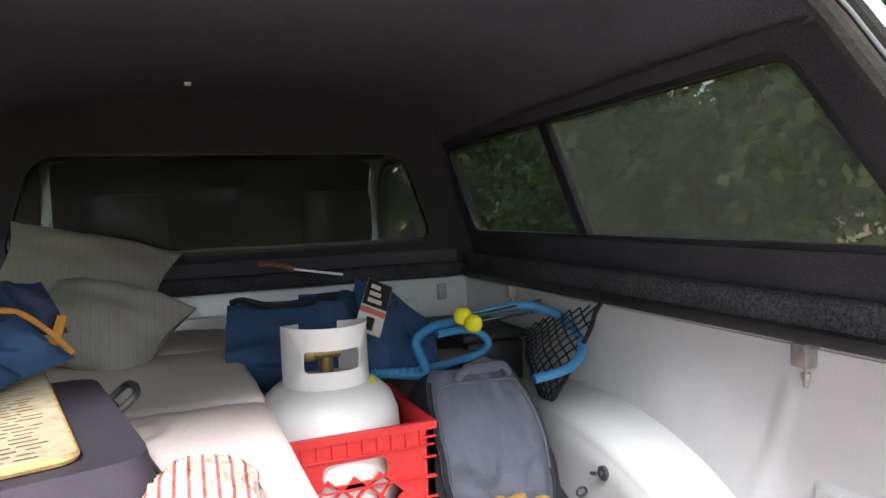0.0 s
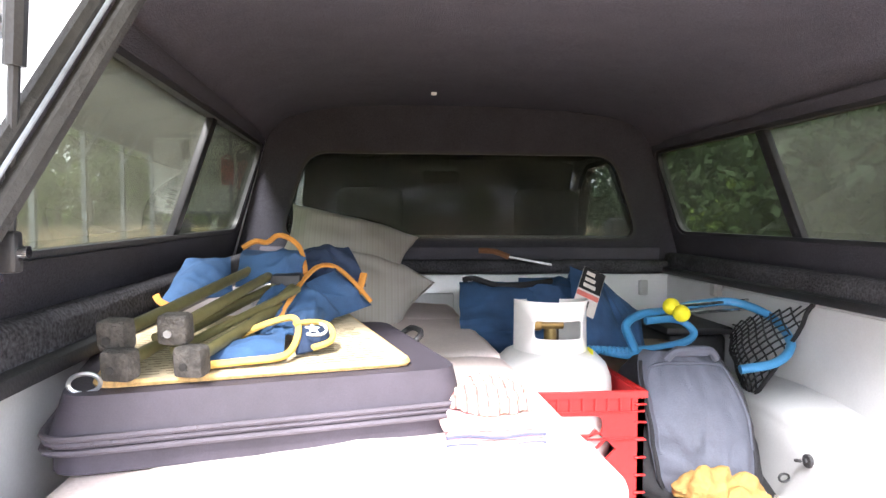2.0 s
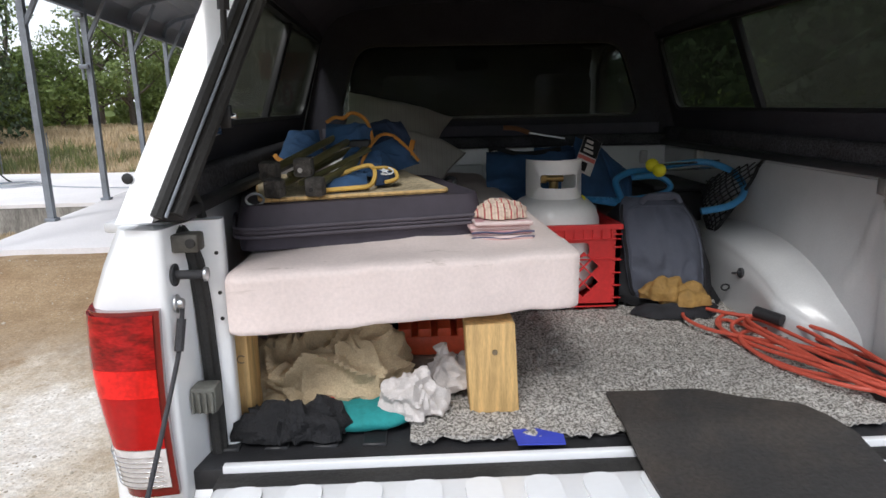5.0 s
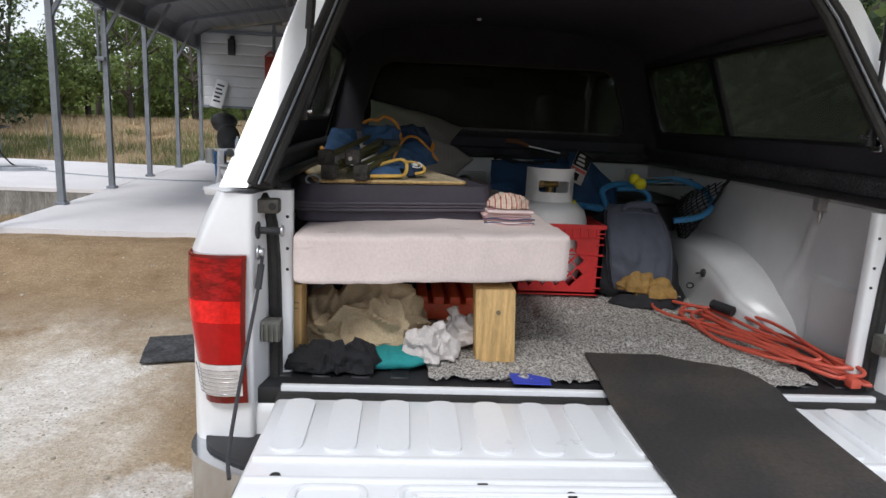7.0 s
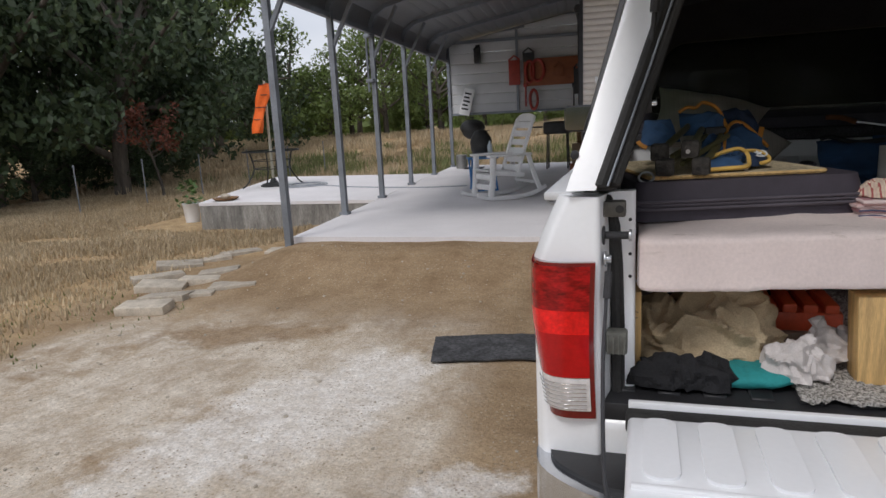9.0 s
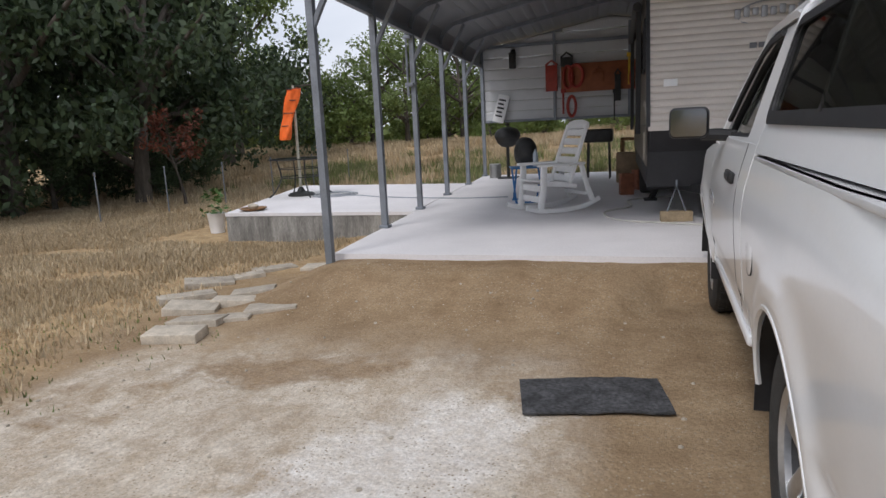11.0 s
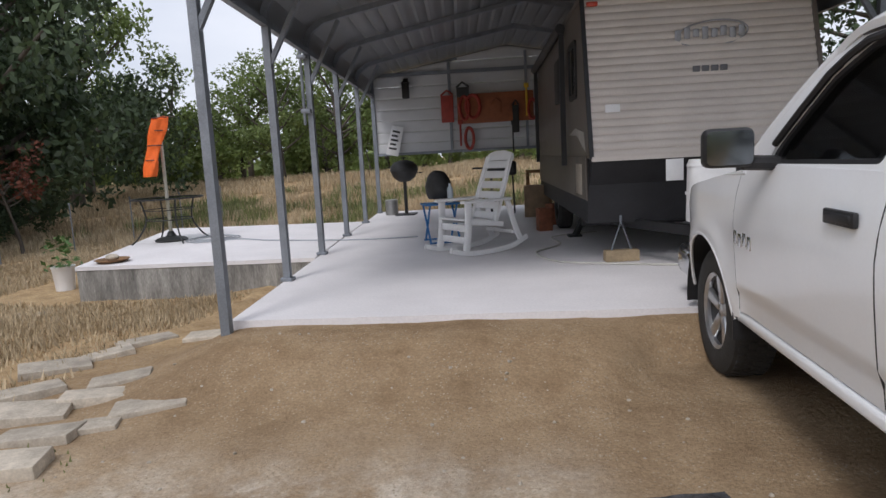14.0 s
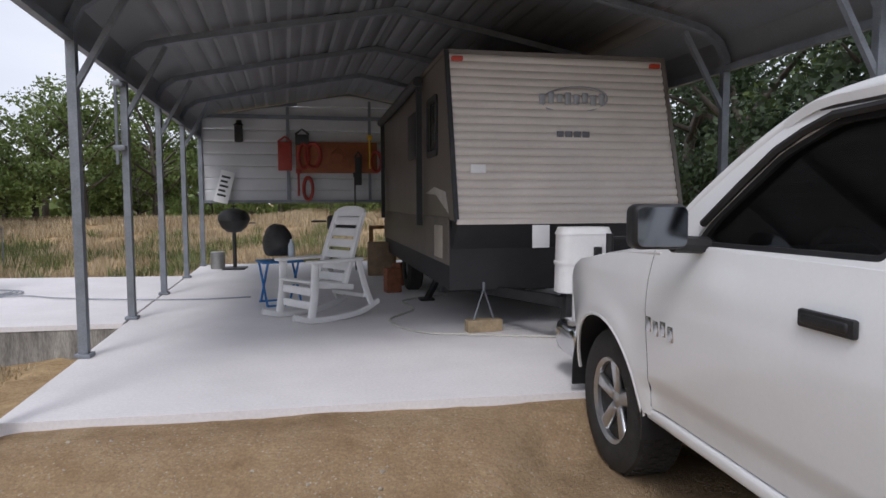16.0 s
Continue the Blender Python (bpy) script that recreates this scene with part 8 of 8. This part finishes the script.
def sock_fn(s, t):
    a = 2 * math.pi * s
    r = (0.125 - 0.035 * t) * (1 + 0.25 * math.sin(3 * a + 5 * t) + 0.15 * math.sin(9 * t))
    z = 1.98 - 0.92 * t
    return (0.075 - 0.20 * t + r * math.cos(a), -0.12 - 0.09 * t + r * 0.8 * math.sin(a), z + 0.03 * math.sin(a) * (1 - t))
part("sock", grid_surface(24, 18, sock_fn), M["orange"], ws, "bright orange fabric sock")
for z, t in ((1.78, 0.22), (1.55, 0.47), (1.32, 0.72)):
    r = 0.128 - 0.035 * t
    part("band", tube([(0.075 - 0.20 * t + r * math.cos(a) * 1.06, -0.12 - 0.09 * t + r * 0.84 * math.sin(a), z) for a in np.linspace(0, 2 * math.pi, 24, endpoint=False)], 0.009, 6, True), M["tooldark"], ws, "dark reinforcing band")
part("hoop", tube([(0.075 + 0.13 * math.cos(a), -0.12 + 0.11 * math.sin(a), 1.985) for a in np.linspace(0, 2 * math.pi, 24, endpoint=False)], 0.007, 6, True), M["tooldark"], ws)

# plant bucket and a dish
gz = ground_z(-8.55, 8.45)
pb = thing("bucket_planter", "white plastic bucket with a leafy green plant", "planter", pose(-8.55, 8.45, gz))
part("bucket", lathe([(0, 0), (0.12, 0), (0.15, 0.32), (0.158, 0.33), (0.158, 0.345), (0.14, 0.345), (0.135, 0.28), (0, 0.28)], 28), M["plastic_white"], pb)
rng = random.Random(5)
lv = bmesh.new()
for k in range(70):
    a, h, r = rng.uniform(0, 6.28), rng.uniform(0.30, 0.75), rng.uniform(0.02, 0.26)
    c = Vector((r * math.cos(a), r * math.sin(a), h))
    u = Vector((rng.uniform(-1, 1), rng.uniform(-1, 1), rng.uniform(-0.4, 0.6))).normalized() * 0.055
    w = u.cross(Vector((rng.uniform(-1, 1), rng.uniform(-1, 1), 1))).normalized() * 0.03
    q = [lv.verts.new(c - u), lv.verts.new(c + w), lv.verts.new(c + u * 1.3), lv.verts.new(c - w)]
    lv.faces.new(q)
M["leafpot"] = mat("pot_leaves", (0.07, 0.14, 0.03), 0.6, var=0.3, scale=10)
part("plant", lv, M["leafpot"], pb, "leafy green plant")
solo("shallow_dish", lathe([(0, 0), (0.16, 0), (0.22, 0.035), (0.215, 0.04), (0.15, 0.012), (0, 0.012)], 28, Matrix.Translation((-7.45, 7.95, SLAB))), M["rustwood"], "shallow brown dish on the patio corner", "dish")
solo("stone_lump", crumple(ball(0.07, (-7.44, 7.94, SLAB + 0.06), 14, (1.3, 1, 0.7)), 0.012, 12, 4), M["paver"], "small pale stone in the brown dish", "stone")

# ---------- pavers and ground mat ----------
PAV = [(-4.72, 2.86, 13, 0.42, 0.22, 0.075), (-4.83, 3.25, 10, 0.44, 0.24, 0.055), (-5.12, 3.54, 22, 0.44, 0.26, 0.085), (-5.46, 3.89, 48, 0.50, 0.27, 0.065), (-4.86, 3.83, 24, 0.44, 0.24, 0.060),
       (-4.89, 4.13, 26, 0.40, 0.22, 0.060), (-5.62, 4.42, 40, 0.48, 0.27, 0.075), (-5.44, 4.78, 42, 0.40, 0.24, 0.050), (-5.34, 5.18, 48, 0.46, 0.26, 0.050), (-4.39, 3.65, 22, 0.44, 0.27, 0.030),
       (-4.80, 5.22, 10, 0.36, 0.24, 0.055), (-4.56, 3.40, 18, 0.22, 0.18, 0.045), (-7.92, 6.99, 30, 0.42, 0.25, 0.030)]
for k, (x, y, rz, lx, ly, h) in enumerate(PAV):
    b = box(-lx / 2, lx / 2, -ly / 2, ly / 2, 0, h + 0.03, 0.008, 2)
    crumple(b, 0.004, 9, k * 3.1)
    b.transform(pose(x, y, ground_z(x, y) - (0.03 if k == 0 else 0.05), random.Random(k).uniform(-5, 5), random.Random(k + 50).uniform(-5, 5), rz))
    solo("paver", b, M["paver"], "loose grey-tan rectangular paver on the dirt", "paver", group="loose pavers")
M["gmat"] = mat("dusty_rubber_mat", (0.050, 0.050, 0.053), 0.85, var=0.45, scale=9, bump=0.3, bscale=45, speck=0.6)
GM = [(-2.05, 2.50), (-1.31, 2.71), (-1.22, 2.26), (-1.95, 2.08)]
gm = thing("ground_mat", "dusty black rubber mat lying on the dirt", "mat", pose(-1.63, 2.39, 0))
def mat_fn(s, t):
    a = Vector(GM[3]).lerp(Vector(GM[2]), s)
    b = Vector(GM[0]).lerp(Vector(GM[1]), s)
    p = a.lerp(b, t)
    return (p.x, p.y, ground_z(p.x, p.y) + 0.016 + 0.012 * noise.noise((p.x * 3, p.y * 3, 1)))
part("sheet", grid_surface(24, 16, mat_fn, 0.010), M["gmat"], gm, local=False)
for k in range(5):
    for j in range(3):
        s0, t0 = 0.06 + 0.19 * k, 0.07 + 0.31 * j
        def pad_fn(s, t, s0=s0, t0=t0):
            x, y, z = mat_fn(s0 + 0.15 * s, t0 + 0.25 * t)
            return (x, y, z + 0.004)
        part("raised_pad", grid_surface(3, 3, pad_fn, 0.006), M["gmat"], gm, local=False)


# ---------- trees, brush, grass ----------
def leaf_mat(name, a, b, lo=0.55, hi=1.5):
    m = mat(name, a, 0.6, var=0.2, scale=0.5, bump=0, col2=b, lo=0.3, hi=0.7)
    n, l = m.node_tree.nodes, m.node_tree.links
    bs = n["Principled BSDF"]
    geo = n.new("ShaderNodeNewGeometry")
    mr = n.new("ShaderNodeMapRange")
    mr.inputs["To Min"].default_value, mr.inputs["To Max"].default_value = lo, hi
    l.new(geo.outputs["Random Per Island"], mr.inputs["Value"])
    h = n.new("ShaderNodeHueSaturation")
    src = bs.inputs["Base Color"].links[0].from_socket
    l.new(src, h.inputs["Color"])
    l.new(mr.outputs["Result"], h.inputs["Value"])
    l.new(h.outputs["Color"], bs.inputs["Base Color"])
    tr = n.new("ShaderNodeBsdfTranslucent")
    l.new(h.outputs["Color"], tr.inputs["Color"])
    mx = n.new("ShaderNodeMixShader")
    mx.inputs["Fac"].default_value = 0.3
    out = n["Material Output"]
    l.new(bs.outputs["BSDF"], mx.inputs[1])
    l.new(tr.outputs["BSDF"], mx.inputs[2])
    l.new(mx.outputs["Shader"], out.inputs["Surface"])
    return m


M["leafdark"] = leaf_mat("juniper_leaves", (0.037, 0.062, 0.030), (0.080, 0.113, 0.051))
M["leafmid"] = leaf_mat("oak_leaves", (0.105, 0.148, 0.042), (0.200, 0.260, 0.080), 0.7, 1.35)
M["leaflight"] = leaf_mat("mesquite_leaves", (0.125, 0.175, 0.046), (0.235, 0.305, 0.090), 0.7, 1.35)
M["leafred"] = leaf_mat("dead_red_leaves", (0.13, 0.040, 0.024), (0.20, 0.068, 0.038))
M["bark"] = mat("grey_bark", (0.10, 0.085, 0.07), 0.95, var=0.35, scale=5, bump=0.5, bscale=30, stretch=(1, 1, 0.3))
M["drygrass"] = leaf_mat("dry_grass", (0.41, 0.31, 0.185), (0.64, 0.53, 0.36), 0.65, 1.25)
M["greengrass"] = leaf_mat("green_weeds", (0.12, 0.15, 0.05), (0.24, 0.26, 0.10))


def leaf_mesh(name, clumps, per, leaf, seed, material):
    """Small folded leaves scattered in clumps; clumps are (centre, radius)."""
    rs = np.random.RandomState(seed)
    vs, fs = [], []
    for c, r in clumps:
        n = int(per * (r / 0.5) ** 2)
        d = rs.normal(size=(n, 3))
        d /= np.linalg.norm(d, axis=1)[:, None]
        rad = r * rs.uniform(0.25, 1.0, n) ** 0.6
        pos = np.array(c)[None, :] + d * rad[:, None] * np.array([1, 1, 0.8])
        for p in pos:
            u = rs.normal(size=3)
            u /= np.linalg.norm(u)
            w = np.cross(u, rs.normal(size=3))
            w /= np.linalg.norm(w)
            s = leaf * rs.uniform(0.6, 1.4)
            k = len(vs)
            vs += [tuple(p - u * s), tuple(p + w * s * 0.55), tuple(p + u * s), tuple(p - w * s * 0.55)]
            fs.append((k, k + 1, k + 2, k + 3))
    me = bpy.data.meshes.new(name)
    me.from_pydata(vs, [], fs)
    me.materials.append(material)
    return me


def tree_parts(seed, height, spread, trunk_r, leaf, per, material, low=0.25):
    """Trunk with limbs, and the leaf clumps that sit at the limbs' ends."""
    rs = random.Random(seed)
    limbs = []
    clumps = []
    top = height * 0.62
    lean = Vector((rs.uniform(-0.4, 0.4), rs.uniform(-0.4, 0.4), 0))
    trunk = [Vector((0, 0, -0.2)), Vector((0, 0, height * 0.15)) + lean * 0.2, Vector((0, 0, height * 0.36)) + lean * 0.7, Vector((0, 0, top)) + lean * 1.4]
    limbs.append(tube(smooth_path(trunk, 4), [trunk_r * (1 - 0.75 * i / 12) for i in range(13)], 8))
    for k in range(11):
        f = rs.uniform(low, 0.95)
        base = Vector((0, 0, top * f)) + lean * f
        a = k * 2.4 + rs.uniform(-0.5, 0.5)
        out = spread * (0.55 + 0.55 * math.sin(math.pi * min(1, f))) * rs.uniform(0.6, 1.05)
        end = base + Vector((math.cos(a) * out, math.sin(a) * out, rs.uniform(0.1, 0.38) * height * (0.6 + 0.5 * f)))
        mid = base.lerp(end, 0.5) + Vector((0, 0, 0.06 * height * rs.uniform(-0.5, 1)))
        limbs.append(tube(smooth_path([base, mid, end], 4), [trunk_r * 0.42 * (1 - 0.8 * i / 8) for i in range(9)], 6))
        for j in range(6):
            c = mid.lerp(end, rs.uniform(0.1, 1.15)) + Vector((rs.uniform(-1, 1), rs.uniform(-1, 1), rs.uniform(-0.6, 0.8))) * spread * 0.24
            clumps.append((tuple(c), spread * rs.uniform(0.13, 0.27)))
    for j in range(14 if low < 0.15 else 0):
        a = rs.uniform(0, 6.28)
        c = Vector((math.cos(a), math.sin(a), 0)) * spread * rs.uniform(0.5, 1.0) + Vector((0, 0, height * rs.uniform(0.05, 0.32)))
        clumps.append((tuple(c), spread * rs.uniform(0.16, 0.28)))
    for j in range(8):
        c = Vector((0, 0, height * rs.uniform(0.7, 0.97))) + lean * 1.5 + Vector((rs.uniform(-1, 1), rs.uniform(-1, 1), 0)) * spread * 0.35
        clumps.append((tuple(c), spread * rs.uniform(0.12, 0.24)))
    wood = finish(join(*limbs), "trunk", M["bark"], 60)
    crown = leaf_mesh("crown", clumps, per, leaf, seed, material)
    return wood, crown


KINDS = {
    "dark": [tree_parts(s, 6.2, 2.6, 0.20, 0.075, 95, M["leafdark"], 0.12) for s in (1, 2, 3)],
    "mid": [tree_parts(s, 5.0, 2.0, 0.14, 0.07, 80, M["leafmid"], 0.2) for s in (11, 12)],
    "light": [tree_parts(s, 3.4, 1.7, 0.09, 0.075, 75, M["leaflight"], 0.08) for s in (21, 22, 23)],
    "red": [tree_parts(31, 3.3, 1.0, 0.06, 0.06, 80, M["leafred"], 0.55)],
}
NAMES = {"dark": ("juniper_tree", "dense dark green juniper tree at the clearing edge"), "mid": ("oak_tree", "sparse green oak tree against the grey sky"),
         "light": ("mesquite_bush", "bright green bushy mesquite behind the dry grass"), "red": ("dead_bush", "dead rust-red bush under the dark trees")}


def plant(kind, i, x, y, s=1.0, rz=0.0, sz=1.0):
    nm, lab = NAMES[kind]
    wood, crown = KINDS[kind][i % len(KINDS[kind])]
    t = thing(nm, lab, "bush" if kind in ("light", "red") else "tree", Matrix.LocRotScale((x, y, ground_z(x, y)), Euler((0, 0, rz)), (s, s, s * sz)), group={"dark": "dark trees", "mid": "oaks", "light": "green bushes", "red": "dead bushes"}[kind])
    for name, me in (("trunk", wood), ("crown", crown)):
        o = new(name, me)
        o.parent = t
    return t


rt = random.Random(77)
# dark belt to the west, from near the patio to behind
for k, (x, y, s) in enumerate(((-14.3, 13.0, 1.15), (-15.4, 14.6, 1.12), (-18.9, 23.2, 1.28), (-16.0, 10.6, 1.3), (-21.0, 27.0, 1.45), (-19.0, 15.6, 1.2), (-17.8, 8.2, 1.1), (-18.6, 4.5, 1.15), (-21.0, 24.5, 1.2), (-20.5, 11.5, 1.25), (-20.0, 0.0, 1.1), (-22.5, 19.0, 1.3), (-18.2, 18.2, 0.95), (-22, 6.0, 1.2))):
    plant("mid" if k in (4, 8, 11) else "dark", k, x, y, s * 1.12, rt.uniform(0, 6.28), 1.18)
for k, (x, y, s) in enumerate(((-12.4, 11.4, 0.42), (-12.9, 13.4, 0.45), (-13.4, 9.4, 0.42), (-15.6, 16.0, 0.40), (-14.6, 7.6, 0.5), (-15.5, 5.4, 0.5), (-18.0, 21.0, 0.45), (-16.2, 3.0, 0.5), (-14.0, 11.0, 0.5))):
    plant("dark", k + 1, x - 2.4, y + 2.2, s, rt.uniform(0, 6.28), 0.8)
# oaks and bushes behind the slabs
for k, (x, y, s) in enumerate(((-13.8, 31.5, 1.25), (-11.2, 33.0, 1.4), (-16.5, 33.0, 1.2), (-9.0, 34.0, 1.15), (-5.6, 33.5, 1.3), (-20, 33, 1.4), (-2.0, 35, 1.2), (3.5, 33, 1.3), (-24.0, 34.0, 1.3), (-7.4, 36.5, 1.5), (-12.4, 37, 1.45), (-17.8, 37, 1.5), (-3.8, 38, 1.5), (0.8, 37.5, 1.4))):
    plant("mid", k, x, y, s, rt.uniform(0, 6.28))
for k in range(20):
    x = -26 + 1.6 * k + rt.uniform(-0.8, 0.8)
    plant("light", k, x, 32.0 + rt.uniform(-2.0, 2.5), rt.uniform(0.6, 1.35), rt.uniform(0, 6.28))
plant("red", 0, -12.6, 12.6, 0.78, 1.0)
# woods on the far side of the truck and behind the carport
for k, (x, y, s) in enumerate(((4.6, 2.4, 0.85), (5.6, 0.2, 0.9), (4.8, 4.6, 0.8), (6.2, 6.2, 1.0), (5.6, 8.8, 0.95), (7.5, 3.0, 1.05), (7.8, 11.2, 1.1), (6.3, 13.6, 1.0), (8.8, 8.0, 1.15), (9.0, 15.5, 1.15), (7.0, 18.5, 1.1), (10.5, 12.0, 1.2), (6.8, -2.2, 0.95), (10, 21, 1.1))):
    plant("dark" if k % 3 else "mid", k, x, y, s * 1.0, rt.uniform(0, 6.28))
for k, (x, y) in enumerate(((3.9, 1.2), (4.2, 3.4), (4.0, 5.8), (4.6, 7.4), (4.4, -0.8), (5.0, 10.4))):
    plant("light", k, x, y, 0.62, rt.uniform(0, 6.28))

# far woods that close the horizon
clumps = []
for k in range(230):
    a = radians(rt.uniform(0, 360))
    d = rt.uniform(42, 62)
    clumps.append(((d * math.cos(a), d * math.sin(a), rt.uniform(0.8, 5.0)), rt.uniform(1.6, 3.0)))
for k in range(170):
    a = radians(rt.uniform(30, 190))
    d = rt.uniform(44, 58)
    clumps.append(((d * math.cos(a), d * math.sin(a), rt.uniform(-0.3, 1.6)), rt.uniform(1.6, 2.6)))
far = new("far_woods", leaf_mesh("far_woods", clumps, 5, 0.42, 5, M["leafmid"]))
tagged(far, "distant belt of green scrub woods round the clearing", "woods", kind="stuff")


# dry grass
def blades(name, count, region, h0, h1, seed, material, label, patch=0.0):
    rs = random.Random(seed)
    vs, fs = [], []
    n = 0
    tries = 0
    while n < count and tries < count * 12:
        tries += 1
        x, y = region(rs)
        if x is None:
            continue
        if patch and noise.noise((x * 0.55, y * 0.55, seed)) < patch:
            continue
        z = ground_z(x, y)
        n += 1
        for b in range(6):
            a = rs.uniform(0, 6.28)
            h = rs.uniform(h0, h1)
            w = 0.005 + 0.004 * rs.random() + 0.0006 * math.hypot(x + 2, y)
            bx, by = x + rs.uniform(-0.14, 0.14), y + rs.uniform(-0.14, 0.14)
            lx, ly = math.cos(a) * h * rs.uniform(0.2, 0.7), math.sin(a) * h * rs.uniform(0.2, 0.7)
            k = len(vs)
            vs += [(bx - w * math.sin(a), by + w * math.cos(a), z - 0.01), (bx + w * math.sin(a), by - w * math.cos(a), z - 0.01), (bx + lx, by + ly, z + h)]
            fs.append((k, k + 1, k + 2))
    me = bpy.data.meshes.new(name)
    me.from_pydata(vs, [], fs)
    me.materials.append(material)
    return tagged(new(name, me), label, "grass", kind="stuff")


def west_field(rs):
    x, y = rs.uniform(-16, -4.7), rs.uniform(0.5, 16)
    if -9.4 < x and y > 7.4 and y < 12.6 or (x > -5.4 and y > 3.0) or (x > -6.2 and 1.8 < y < 5.6 and rs.random() < 0.75):
        return None, None
    if x > -5.2 - 0.5 * noise.noise((y, 0, 0)):
        return None, None
    return x, y


def north_field(rs):
    x, y = rs.uniform(-24, 6), rs.uniform(12.6, 33)
    if x > -5.5 and y < 14.9:
        return None, None
    return x, y


blades("dry_grass", 46000, west_field, 0.02, 0.085, 3, M["drygrass"], "short dry straw-coloured grass", -0.48)
blades("tall_dry_grass", 16000, north_field, 0.08, 0.30, 4, M["drygrass"], "tall dry straw-coloured grass behind the slabs", -0.25)
blades("green_weeds", 1500, lambda rs: (rs.uniform(-14, 1), rs.uniform(15, 24)), 0.15, 0.45, 6, M["greengrass"], "patches of grey-green weeds in the dry grass", 0.12)
blades("sprouting_weeds", 60, lambda rs: (rs.uniform(-6.0, -4.4), rs.uniform(0.8, 3.2)), 0.015, 0.045, 7, M["greengrass"], "small green weeds at the dirt's edge", 0.0)

# loose stones in the yard
rs = random.Random(9)
stones = []
for k in range(420):
    x, y = rs.uniform(-5.2, -1.1), rs.uniform(-0.6, 4.4)
    r = 0.004 + 0.013 * rs.random() ** 4
    b = bmesh.new()
    bmesh.ops.create_icosphere(b, subdivisions=1, radius=r)
    for v in b.verts:
        v.co *= rs.uniform(0.75, 1.15)
        v.co.z *= 0.7
    b.transform(Matrix.Translation((x, y, ground_z(x, y) + r * 0.2)))
    me = bpy.data.meshes.new("t")
    b.to_mesh(me)
    b.free()
    stones.append(me)
bs = bmesh.new()
for me in stones:
    bs.from_mesh(me)
    bpy.data.meshes.remove(me)
ob = solo("gravel", bs, M["paver"], "scattered small pale stones on the dirt", "gravel", kind="stuff")

# a row of pale fence stakes under the trees
for k in range(6):
    x, y = -12.2 + 0.35 * k, 9.5 + 1.6 * k
    z = ground_z(x, y)
    solo("fence_stake", join(tube([(x, y, z - 0.05), (x, y, z + 1.05)], 0.014, 6), box(x - 0.016, x + 0.016, y - 0.016, y + 0.016, z + 1.0, z + 1.06, 0.004)), M["steel"], "thin pale steel fence stake in the grass", "fence post", group="fence stakes")
